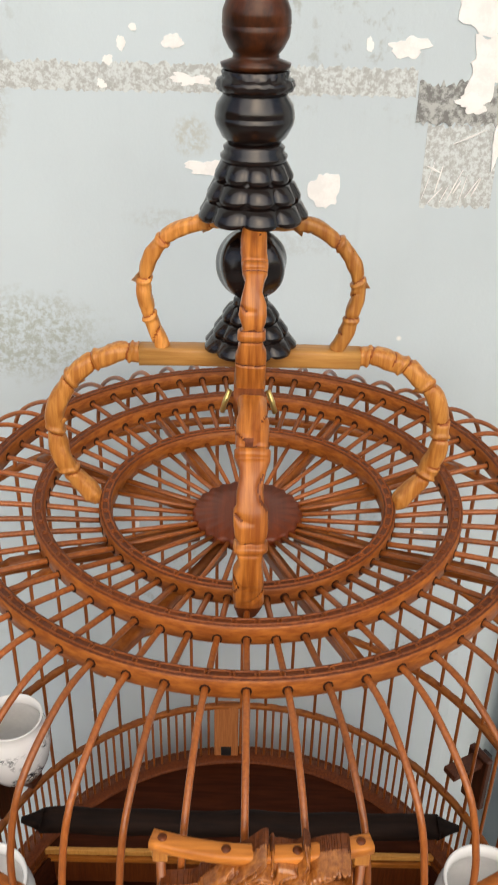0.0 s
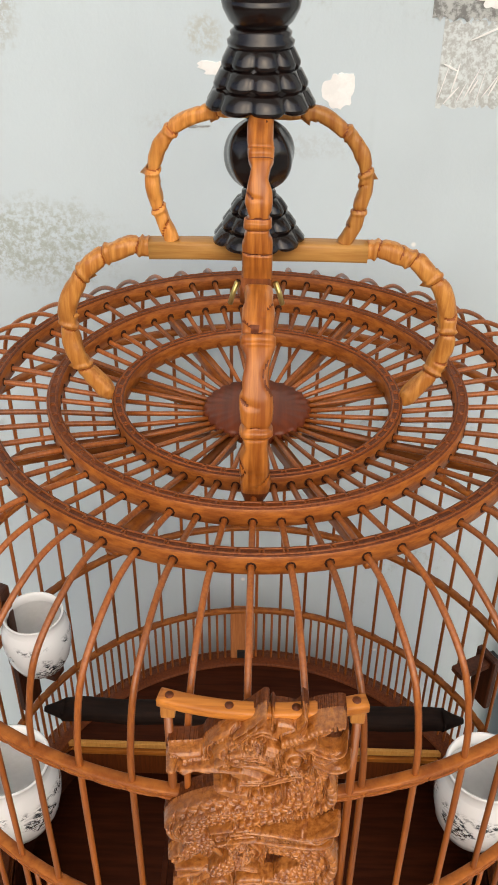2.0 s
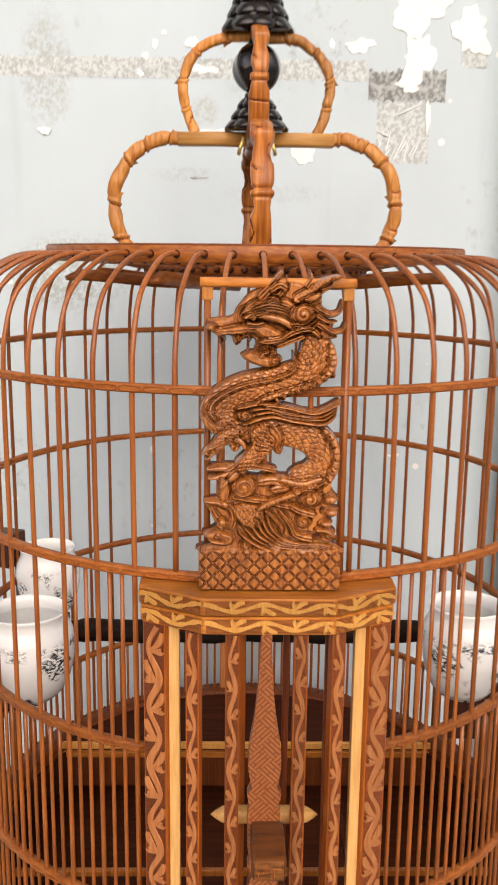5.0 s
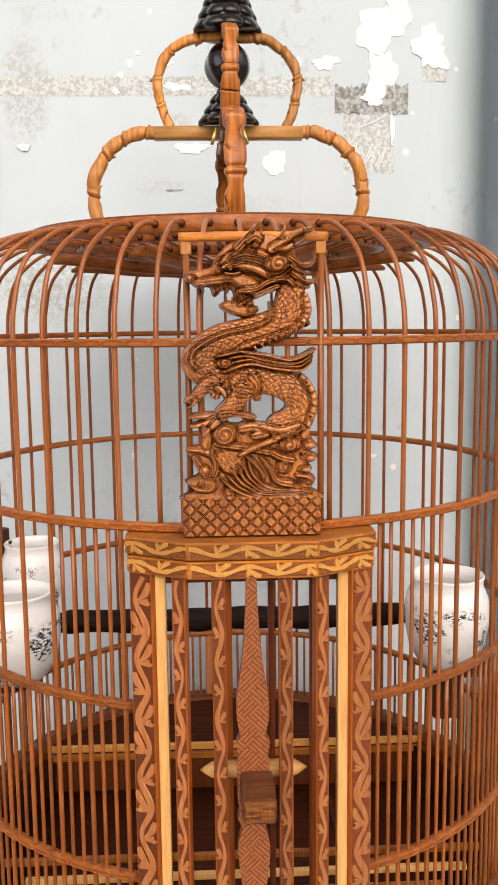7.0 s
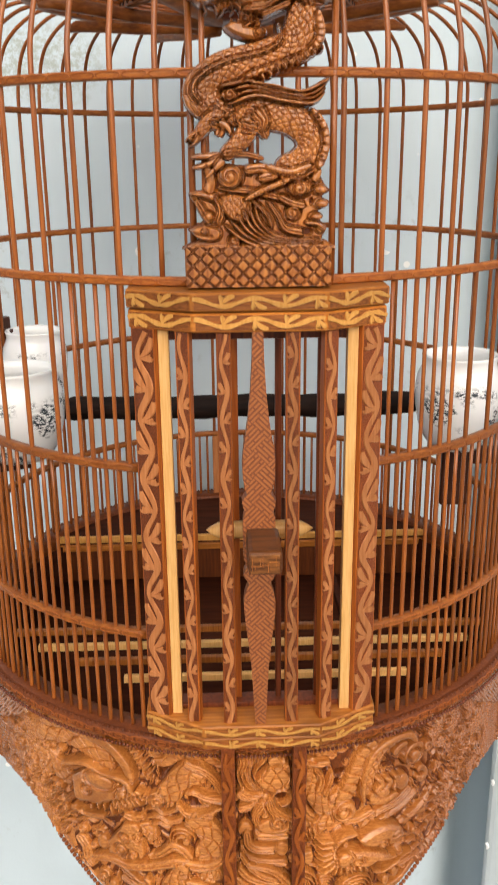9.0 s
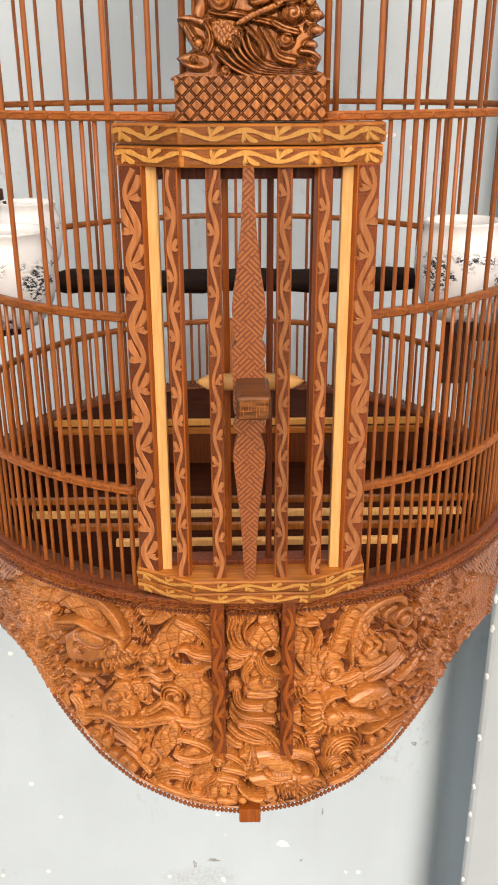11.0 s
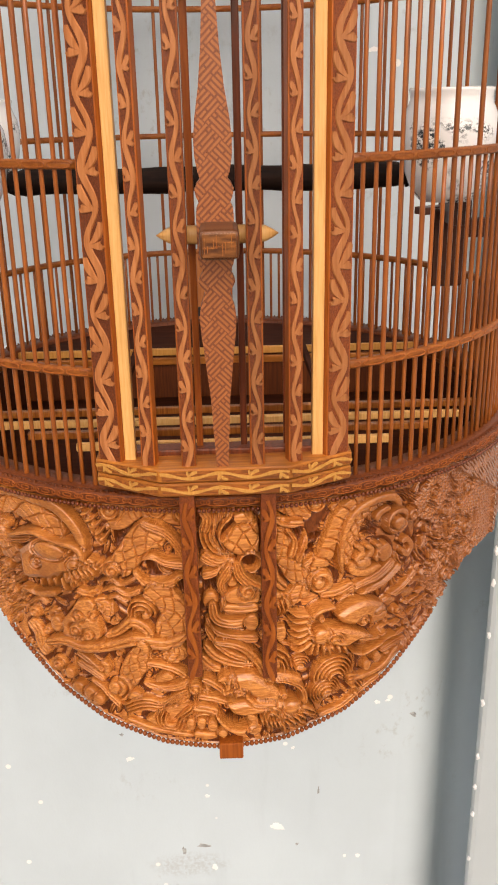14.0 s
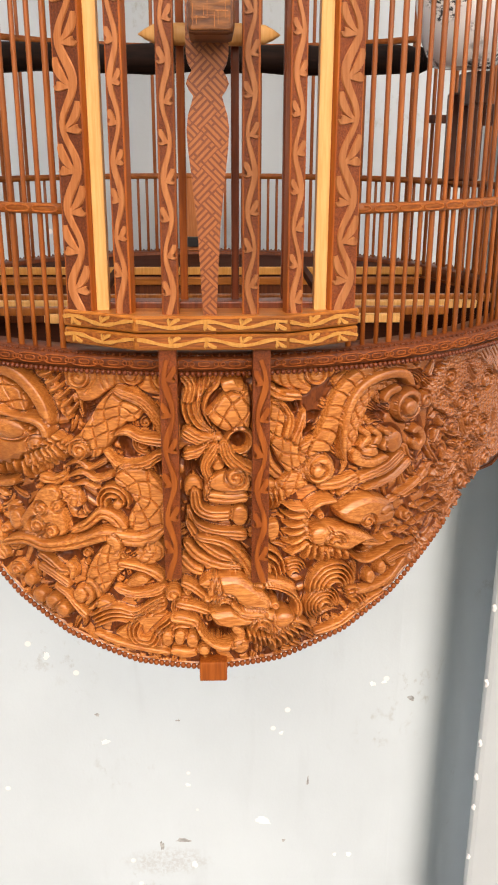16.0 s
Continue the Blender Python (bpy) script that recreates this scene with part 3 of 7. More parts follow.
def band(name, r, z, height, thick, link_top, link_out, label):
    bm = bmesh.new()
    hoop(bm, r - thick, r, z - height, z)
    ob = part(name, bm, M_RING, cage, label)
    if link_top:
        bm = bmesh.new()
        hoop(bm, r - thick + 0.0004, r - 0.0004, z - 0.0004, z + 0.0003, bevel=0.0002)
        part("carved_ground", bm, M_CARVE, ob)
        bm = bmesh.new()
        n = int(2 * PI * r / 0.0092)
        links(bm, r - thick / 2, z + 0.0002, n, 0.0108, thick * 0.26, "top", 0.0004, 0.0006)
        part("chain_carving", bm, M_CHAIN if link_out else M_SLAT, ob, "carved chain of long links")
    if link_out:
        bm = bmesh.new()
        n = int(2 * PI * r / 0.0125)
        links(bm, r, z - height / 2, n, 0.0115, height * 0.30, "out", 0.0004, 0.0003)
        part("chain_carving", bm, M_CHAIN, ob, "carved chain of long links")
    return ob


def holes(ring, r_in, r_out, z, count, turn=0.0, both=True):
    """Dark discs where the bars pass through a ring, painted as the shade of bore holes."""
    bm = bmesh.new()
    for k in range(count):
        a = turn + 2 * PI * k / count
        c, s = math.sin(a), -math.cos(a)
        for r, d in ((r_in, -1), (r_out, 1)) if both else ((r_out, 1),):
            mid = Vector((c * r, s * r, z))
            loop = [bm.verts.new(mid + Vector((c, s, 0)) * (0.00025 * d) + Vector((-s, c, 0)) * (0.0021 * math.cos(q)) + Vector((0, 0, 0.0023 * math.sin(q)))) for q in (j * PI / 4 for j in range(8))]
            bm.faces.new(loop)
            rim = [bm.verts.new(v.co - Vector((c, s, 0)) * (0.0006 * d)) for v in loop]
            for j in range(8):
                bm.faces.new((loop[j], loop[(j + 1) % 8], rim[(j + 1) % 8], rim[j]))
    tagged(part("bore_holes", bm, M_BORE, ring, "dark discs for the shade of bore holes round the bars", False), kind="stuff")


outer = band("top_ring", 0.1325, 1.5095, 0.0090, 0.0060, True, False, "outer top ring with chain carving")
middle = band("top_ring", 0.1025, 1.5080, 0.0090, 0.0060, True, False, "middle top ring with chain carving")
inner = band("top_ring", 0.0718, 1.5015, 0.0085, 0.0060, True, False, "inner top ring with chain carving")
holes(outer, 0.1265, 0.1325, 1.5048, N, TH0)
holes(middle, 0.0965, 0.1025, 1.5018, N, TH0)
holes(inner, 0.0658, 0.0718, 1.4966, N, TH0, False)
for z in (RZ_A, RZ_B):
    band("hoop", R_BAR + 0.0024, z + 0.002, 0.0042, 0.0050, False, True, "thin carved hoop binding the bars")
for z in (RZ_C, RZ_D):
    bm = bmesh.new()
    a0 = radians(18.4)
    hoop(bm, R_BAR - 0.0026, R_BAR + 0.0024, z - 0.0022, z + 0.002, 150, a0=radians(18.9), a1=2 * PI - radians(17.6))
    h = part("hoop", bm, M_RING, cage, "thin carved hoop, open at the door")
    bm = bmesh.new()
    links(bm, R_BAR + 0.0024, z - 0.0001, 90, 0.0115, 0.0013, "out", 0.0004, 0.0003)
    bmesh.ops.delete(bm, geom=[v for v in bm.verts if v.co.y < 0 and -0.059 < v.co.x < 0.064], context="VERTS")
    part("chain_carving", bm, M_CHAIN, h)

# the disc in the middle of the top, with a scalloped rim
bm = bmesh.new()
lathe(bm, [(0.0275, 1.4885), (0.0275, 1.4920), (0.0262, 1.4940), (0.012, 1.4945)], 96, lobes=24, depth=0.06)
part("centre_disc", bm, M_DISC, cage, "dark red wooden disc with scalloped rim")

# flat beams under the top, pointed at their ends
for a in (-66, -27, 23, 66, 114, 152, -152, -114):
    bm = bmesh.new()
    th = radians(a)
    c, s = math.sin(th), -math.cos(th)
    pts = [Vector((c * r, s * r, z)) for r, z in ((0.026, 1.4865), (0.07, 1.4885), (0.10, 1.4915), (0.115, 1.4925), (0.124, 1.4905))]
    sweep(bm, pts, lambda f: 0.0036 * (1 if f < 0.9 else 0.4), 0.0030, (math.cos(th), math.sin(th), 0), 8, 0.5)
    part("beam", bm, M_RING, cage)

# spokes from the disc to the inner ring
bm = bmesh.new()
sweep(bm, [Vector((0, -r, 1.4910 + 0.09 * (r - 0.024))) for r in (0.022, 0.045, 0.070)], 0.0012, 0.0012, (1, 0, 0), 6)
finish(bm)
me = bpy.data.meshes.new("spoke")
bm.to_mesh(me)
bm.free()
me.materials.append(M_BAR)
for k in range(36):
    share("spoke", me, cage, TH0 + 2 * PI * k / 36)


def bar_mesh(name, pts, r, per=5):
    bm = bmesh.new()
    sweep(bm, catmull(pts, per), r, r, (1, 0, 0), 7)
    finish(bm)
    me = bpy.data.meshes.new(name)
    bm.to_mesh(me)
    bm.free()
    me.materials.append(M_BAR)
    return me


SHOULDER = [(0, -0.069, 1.4965), (0, -0.1025, 1.5020), (0, -0.1325, 1.5050), (0, -0.1480, 1.5040), (0, -0.1610, 1.4985), (0, -0.1725, 1.4905),
            (0, -0.1795, 1.4820), (0, -0.1845, 1.4680), (0, -R_BAR, RZ_A), (0, -R_BAR, RZ_B)]
long_bar = bar_mesh("bar", SHOULDER + [(0, -R_BAR, RZ_C), (0, -R_BAR, RZ_D), (0, -R_BAR, 1.099)], 0.00135)
short_bar = bar_mesh("bar", SHOULDER, 0.00135)
for k in range(-28, 28):
    share("bar", short_bar if abs(k) <= 2 else long_bar, cage, TH0 + k * STEP)
thin_front = bar_mesh("thin_bar", [(0, -R_BAR, RZ_B), (0, -R_BAR, RZ_C), (0, -R_BAR, RZ_D), (0, -R_BAR, 1.099)], 0.0011, 2)
thin_side = bar_mesh("thin_bar", [(0, -R_BAR, RZ_C), (0, -R_BAR, 1.21), (0, -R_BAR, RZ_D), (0, -R_BAR, 1.099)], 0.0011, 2)
thin_back = bar_mesh("thin_bar", [(0, -R_BAR, RZ_D), (0, -R_BAR, 1.13), (0, -R_BAR, 1.099)], 0.0011, 2)
for k in range(-28, 28):
    for j in (1, 2):
        a = TH0 + (k + j / 3) * STEP
        deg = math.degrees(a)
        if -18.2 < deg < 19.4:
            continue
        share("thin_bar", thin_front if -32 < deg < 35 else thin_side if abs(deg) < 74 else thin_back, cage, a)

# ---------------------------------------------------------------- the base ring, floor and grate
bm = bmesh.new()
hoop(bm, 0.178, 0.1925, 1.0990, RZ_0 - 0.0005)
base = part("base_ring", bm, M_CARVE, cage, "carved base ring of the cage")
bm = bmesh.new()
hoop(bm, 0.1900, 0.1960, 1.1005, 1.1068, bevel=0.0012)
part("key_band", bm, M_CARVE, base, "dark band with carved links")
bm = bmesh.new()
links(bm, 0.1959, 1.1037, 96, 0.0118, 0.0019, "out", 0.0003, 0.0005)
links(bm, 0.1959, 1.1037, 192, 0.0046, 0.0009, "out", 0.0003, 0.0005)
part("link_carving", bm, M_SLAT, base)
bm = bmesh.new()
nb = 520
bead_row(bm, [(0.1972 * math.sin(2 * PI * k / nb), -0.1972 * math.cos(2 * PI * k / nb), 1.0998) for k in range(nb)], 0.00115)
tagged(part("beading", bm, M_DARK, base, "row of small turned beads"), kind="stuff")
bm = bmesh.new()
nb = 380
bead_row(bm, [(0.1945 * math.sin(2 * PI * k / nb), -0.1945 * math.cos(2 * PI * k / nb), 1.1070) for k in range(nb)], 0.0008)
tagged(part("beading", bm, M_CARVE, base), kind="stuff")

# the back half floor, with its pale edge strip and wooden face
EDGE = 0.092
bm = bmesh.new()
n = 40
a_end = math.acos(EDGE / 0.181)
arc = [(0.181 * math.sin(a_end - 2 * a_end * k / n), 0.181 * math.cos(a_end - 2 * a_end * k / n)) for k in range(n + 1)]
prism(bm, arc[::-1], 1.096, 1.1045, 0.0005)
part("floor_board", bm, M_FLOOR, cage, "dark red wooden floor board", False)
bm = bmesh.new()
block(bm, -0.158, 0.158, EDGE - 0.004, EDGE - 0.0005, 1.1005, 1.1060, 0.0008)
part("edge_strip", bm, M_PALE, cage, "pale bamboo edge strip", False)
bm = bmesh.new()
block(bm, -0.157, 0.157, EDGE - 0.003, EDGE + 0.003, 1.0655, 1.0995, 0.001)
front = part("front_board", bm, M_CARVE, cage, "dark brown wooden board under the floor edge", False)
bm = bmesh.new()
block(bm, -0.156, 0.156, EDGE - 0.0055, EDGE - 0.0025, 1.0935, 1.0990, 0.0008)
part("rail", bm, M_LINTEL, front, "brown rail along the board", False)
bm = bmesh.new()
lathe(bm, [(0.1745, 1.062), (0.1745, 1.066)], 96)
part("tray", bm, M_FLOOR, cage, "dark tray below the grate")
# added dark sheet that stands in for the shade behind the apron
bm = bmesh.new()
hoop(bm, 0.1735, 0.1756, 1.036, 1.0985, 96)
part("tray_wall", bm, M_FLOOR, cage, "dark liner added inside the apron in place of shade")
for y, x0, x1, stuff in ((-0.079, -0.153, 0.157, M_FRONT), (-0.099, -0.134, 0.141, M_SPLIT), (-0.117, -0.106, 0.121, M_FRONT), (-0.137, -0.076, 0.094, M_SPLIT)):
    bm = bmesh.new()
    block(bm, x0, x1, y - 0.0019, y + 0.0019, 1.1098, 1.1140, 0.0006)
    part("grate_slat", bm, stuff, cage, "", False)
for x in (-0.062, 0.066):
    bm = bmesh.new()
    block(bm, x - 0.002, x + 0.002, -(0.174 ** 2 - x * x) ** 0.5, EDGE - 0.004, 1.1050, 1.1099, 0.0005)
    part("grate_bearer", bm, M_FLOOR, cage, "", False)

# the block with its latch at the back
bm = bmesh.new()
block(bm, -0.024, -0.003, 0.1845, 0.1920, 1.1055, 1.1665, 0.0012)
back = part("back_block", bm, M_VINE, cage, "orange wooden block at the back with a latch", False)
bm = bmesh.new()
block(bm, -0.018, -0.009, 0.1815, 0.1850, 1.110, 1.118, 0.0006)
part("latch", bm, M_BLACK, back, "small dark latch", False)

# ---------------------------------------------------------------- the handle: two crossing bamboo arches, and the hook
TX = -0.0005


def root_limb(bm, pts, base, across, bvec, cuts, seed, square=0.75, sides=20, taper=0.0, spurs=()):
    """A carved bamboo-root limb: between the joints it narrows and swells to one side, and slanting cuts run across it."""
    rng = random.Random(seed)
    stops = [-0.12] + list(cuts) + [1.12]
    lean = [rng.uniform(0, 6.28) for _ in stops]
    bvec = Vector(bvec).normalized()
    loops = []
    dark = set()
    n = len(pts)
    for i, q in enumerate(pts):
        tv = (Vector(pts[min(i + 1, n - 1)]) - Vector(pts[max(i - 1, 0)])).normalized()
        nv = bvec.cross(tv)
        f0 = i / (n - 1)
        loop = []
        for k in range(sides):
            ang = 2 * PI * (k + 0.5) / sides
            c, s = math.cos(ang), math.sin(ang)
            f = f0 + 0.012 * math.sin(ang + seed)
            m = 1.0
            deep = 0.0
            for j, (lo, hi) in enumerate(zip(stops, stops[1:])):
                if lo <= f < hi:
                    g = (f - lo) / (hi - lo)
                    way = math.cos(ang - lean[j])
                    m = (0.92 if f < 0.93 else 0.92 - 5.0 * (f - 0.93) * taper) + 0.14 * way * math.sin(2 * PI * g) + 0.10 * math.sin(PI * g) ** 2
                    slant = g - 0.62 - 0.16 * math.cos(ang - lean[j] - 0.8)
                    m += 0.17 * math.exp(-((slant - 0.07) / 0.09) ** 2) * max(0, way) - 0.17 * math.exp(-(slant / 0.028) ** 2) * max(0, way + 0.3)
                    deep = math.exp(-(slant / 0.028) ** 2) * max(0, way + 0.3)
            for x in cuts:
                m += 0.22 * math.exp(-((f - x) / 0.009) ** 2) - 0.14 * math.exp(-((f - x - 0.018) / 0.007) ** 2)
                deep = max(deep, 0.7 * math.exp(-((f - x - 0.017) / 0.006) ** 2))
            c, s = math.copysign(abs(c) ** square, c), math.copysign(abs(s) ** square, s)
            loop.append(bm.verts.new(Vector(q) + nv * (base * m * c) + bvec * (base * across * m * s)))
            # deep cuts get the darker wood, their shade put into the colour
            if deep > 0.35:
                dark.add(loop[-1])
        loops.append(loop)
    # small pointed buds that stand out on the outer side
    for f, turn_at in spurs:
        i = int(f * (n - 1))
        mid = sum((v.co for v in loops[i]), Vector()) / sides
        k = int(turn_at * sides) % sides
        out = (loops[i][k].co - mid)
        axis = (Vector(pts[min(i + 1, n - 1)]) - Vector(pts[i])).normalized()
        ring = [bm.verts.new(mid + 0.75 * out + axis * (0.0026 * math.cos(t)) + out.cross(axis).normalized() * (0.0022 * math.sin(t))) for t in (j * PI / 3 for j in range(6))]
        tip = bm.verts.new(mid + out.normalized() * (out.length + 0.0022) - axis * 0.0022)
        for j in range(6):
            bm.faces.new((ring[j], ring[(j + 1) % 6], tip))
    for p, q in zip(loops, loops[1:]):
        for k in range(sides):
            face = bm.faces.new((p[k], p[(k + 1) % sides], q[(k + 1) % sides], q[k]))
            face.material_index = 1 if sum(v in dark for v in face.verts) >= 3 else 0
    bm.faces.new(loops[0])
    bm.faces.new(loops[-1][::-1])
    for v in bm.verts:
        v.co += Vector(noise.noise_vector(v.co * 210)) * 0.0004


def worked_limb(bm, pts, bvec, sides, thick, collars, cuts, end):
    """A flat limb worked from a root: sides gives (along, left, right) in millimetres, collars stand proud, and knife cuts run over its faces."""
    n, m = 240, 36
    pts = [Vector(q) for q in pts]
    bvec = Vector(bvec).normalized()
    fs, ls, rs = zip(*sides)
    runs = [[(p, q) for p, q in zip(c, c[1:])] for c in cuts]
    loops, dark = [], set()
    total = sum((q - p).length for p, q in zip(pts, pts[1:])) * 1000
    for i in range(n + 1):
        f = i / n
        x = f * (len(pts) - 1)
        k = min(int(x), len(pts) - 2)
        mid = pts[k].lerp(pts[k + 1], x - k)
        tv = (pts[min(k + 2, len(pts) - 1)] - pts[max(k - 1, 0)]).normalized()
        nv = bvec.cross(tv)
        lw, rw = float(np.interp(f, fs, ls)), float(np.interp(f, fs, rs))
        swell, crease = 1.0, 0.0
        for c in collars:
            swell += 0.24 * math.exp(-((f - c) * total / 1.3) ** 4)
            crease = max(crease, math.exp(-((abs(f - c) * total - 2.0) / 0.55) ** 2))
        loop = []
        for j in range(m):
            ang = 2 * PI * (j + 0.5) / m
            c, s_ = math.cos(ang), math.sin(ang)
            across = math.copysign(abs(s_) ** 0.55, s_) * (rw if s_ > 0 else lw)
            high = math.copysign(abs(c) ** 0.5, c) * thick * swell * (1 - 0.15 * crease)
            cut = 0.0
            for run in runs:
                for (fa, xa), (fb, xb) in run:
                    ea, eb = (fb - fa) * total, xb - xa
                    w = max(0.0, min(1.0, ((f - fa) * total * ea + (across - xa) * eb) / (ea * ea + eb * eb + 1e-9)))
                    d = math.hypot((f - fa) * total - w * ea, across - xa - w * eb)
                    cut = max(cut, math.exp(-(d / 0.55) ** 2))
            high *= 1 - 0.36 * cut
            v = bm.verts.new(mid + nv * (high / 1000) + bvec * (across / 1000))
            loop.append(v)
            # cuts and creases are darkened in place of shade; the end is dark wood
            if cut > 0.45 or crease > 0.75 or f > end:
                dark.add(v)
        loops.append(loop)
    for p, q in zip(loops, loops[1:]):
        for k in range(m):
            face = bm.faces.new((p[k], p[(k + 1) % m], q[(k + 1) % m], q[k]))
            face.material_index = 1 if sum(v in dark for v in face.verts) >= 3 else 0
    bm.faces.new(loops[0])
    bm.faces.new(loops[-1][::-1])
    for v in bm.verts:
        v.co += Vector(noise.noise_vector(v.co * 260)) * 0.00022


LEG_SIDES = [(0.0, 4.6, 7.2), (0.09, 3.8, 7.2), (0.15, 5.0, 8.0), (0.235, 4.8, 7.8), (0.252, 4.5, 7.2), (0.258, 5.2, 8.6), (0.278, 5.2, 8.6), (0.288, 4.6, 8.4), (0.315, 3.2, 7.2), (0.35, 3.0, 6.3), (0.38, 4.0, 6.1),
             (0.415, 3.9, 6.6), (0.43, 5.0, 7.8), (0.467, 4.9, 8.3), (0.51, 4.3, 7.9), (0.532, 2.4, 6.8), (0.540, 4.8, 8.3), (0.556, 4.8, 8.3), (0.575, 3.4, 6.6), (0.61, 2.4, 6.2), (0.66, 5.0, 6.9), (0.77, 4.9, 7.5), (0.86, 4.6, 7.9), (0.93, 4.4, 7.3), (1.0, 3.2, 5.2)]
LEG_CUTS = [[(0.11, 7.5), (0.15, 5.5), (0.21, 2.6), (0.25, 2.0)], [(0.44, -4.2), (0.467, -0.9), (0.50, 0.7), (0.527, 1.5)], [(0.33, 6.0), (0.37, 4.0), (0.40, 5.0), (0.43, 7.5)], [(0.73, 8.0), (0.82, 4.0), (0.86, 2.8)], [(0.20, -4.6), (0.225, -1.8), (0.25, -0.4)], [(0.66, -4.8), (0.72, -2.5), (0.77, -4.6)]]
ARCH_SIDES = [(0.0, 5.6, 6.6), (0.21, 5.6, 6.6), (0.225, 4.9, 6.4), (0.25, 4.7, 5.2), (0.275, 3.8, 4.9), (0.285, 5.0, 6.0), (0.315, 5.0, 6.0), (0.33, 2.7, 4.8), (0.35, 3.6, 5.8), (0.38, 4.6, 6.1), (0.424, 4.1, 5.9), (0.47, 3.3, 4.3), (0.515, 2.4, 4.9),
              (0.545, 3.5, 6.2), (0.60, 4.1, 6.4), (0.61, 3.9, 6.0), (0.66, 4.4, 5.8), (0.75, 4.4, 5.8), (0.87, 3.8, 5.8), (1.0, 3.8, 5.8)]
ARCH_CUTS = [[(0.75, 3.3), (0.66, 2.2), (0.61, 1.3)], [(0.42, -4.0), (0.39, -0.5), (0.36, 0.6), (0.33, 1.3)], [(0.17, -5.0), (0.16, 6.0)]]
handle = cage
for turn in range(4):
    a = PI / 2 * turn
    ex = Vector((math.cos(a), math.sin(a), 0))
    bvec = Vector((-math.sin(a), math.cos(a), 0))
    org = Vector((TX, 0, 0))
    flat = turn in (1, 3)

    def at(r, z):
        return org + ex * r + Vector((0, 0, z))
    leg = catmull([at(r, z) for r, z in ((0.049, 1.5775), (0.060, 1.5765), (0.071, 1.5720), (0.0810, 1.5635), (0.0880, 1.5510), (0.0900, 1.5370), (0.0885, 1.5240), (0.0835, 1.5120)) + (((0.0800, 1.5035), (0.0785, 1.4965)) if flat else ((0.0770, 1.5035), (0.0720, 1.4985)))], 24)
    bm = bmesh.new()
    if flat:
        worked_limb(bm, leg, bvec, LEG_SIDES, 4.0, (0.268, 0.548), LEG_CUTS, 0.90)
    else:
        root_limb(bm, leg, 0.0043, 1.05, bvec, (0.04, 0.20, 0.33, 0.55, 0.74), turn + 3, 0.7, taper=1.0, spurs=((0.33, 0.98), (0.52, 0.02), (0.74, 0.48)))
    part("handle_leg", bm, M_FRONT if flat else M_HANDLE, handle, "carved bamboo-root leg of the handle").data.materials.append(M_CARVE if flat else M_SLAT)
    up = catmull([at(r, z) for r, z in ((0.0385, 1.5805), (0.0425, 1.5900), (0.0455, 1.6010), (0.0455, 1.6130), (0.0410, 1.6240), (0.0325, 1.6320), (0.022, 1.6362), (0.008, 1.6372), (0.0, 1.6372))], 22)
    bm = bmesh.new()
    if flat:
        worked_limb(bm, up, bvec, ARCH_SIDES, 3.2, (0.30, 0.57), ARCH_CUTS, 2.0)
    else:
        root_limb(bm, up, 0.0032, 1.15, bvec, (0.18, 0.36, 0.56, 0.78), turn + 11, 0.7, spurs=((0.36, 0.98), (0.78, 0.5)))
    part("upper_arch", bm, M_FRONT if flat else M_HANDLE, handle, "small carved bamboo arch above the handle").data.materials.append(M_CARVE if flat else M_SLAT)
    bm = bmesh.new()
    sweep(bm, [at(0.0, 1.5765), at(0.025, 1.5768), at(0.0490, 1.5765)], 0.0042, 0.0042 * (1.5 if turn in (1, 3) else 1.2), bvec, 12, 0.3)
    part("handle_bar", bm, M_FLAT if turn in (0, 2) else M_CROSS, handle, "flat bar of the handle")

for side in (-1, 1):
    bm = bmesh.new()
    sweep(bm, [Vector((TX + side * 0.0080, -0.030, 1.5740)), Vector((TX + side * 0.0098, -0.030, 1.5690)), Vector((TX + side * 0.0112, -0.030, 1.5640))], 0.0012, lambda f: 0.0009 + 0.0011 * f, (0, 1, 0), 8)
    part("brass_pin", bm, M_BRASS, handle, "small brass pin end")

hook = thing("cage_hook", (CX, CY, 0), "turned and carved black ebony cage hook, glossy and worn brown", "hook")


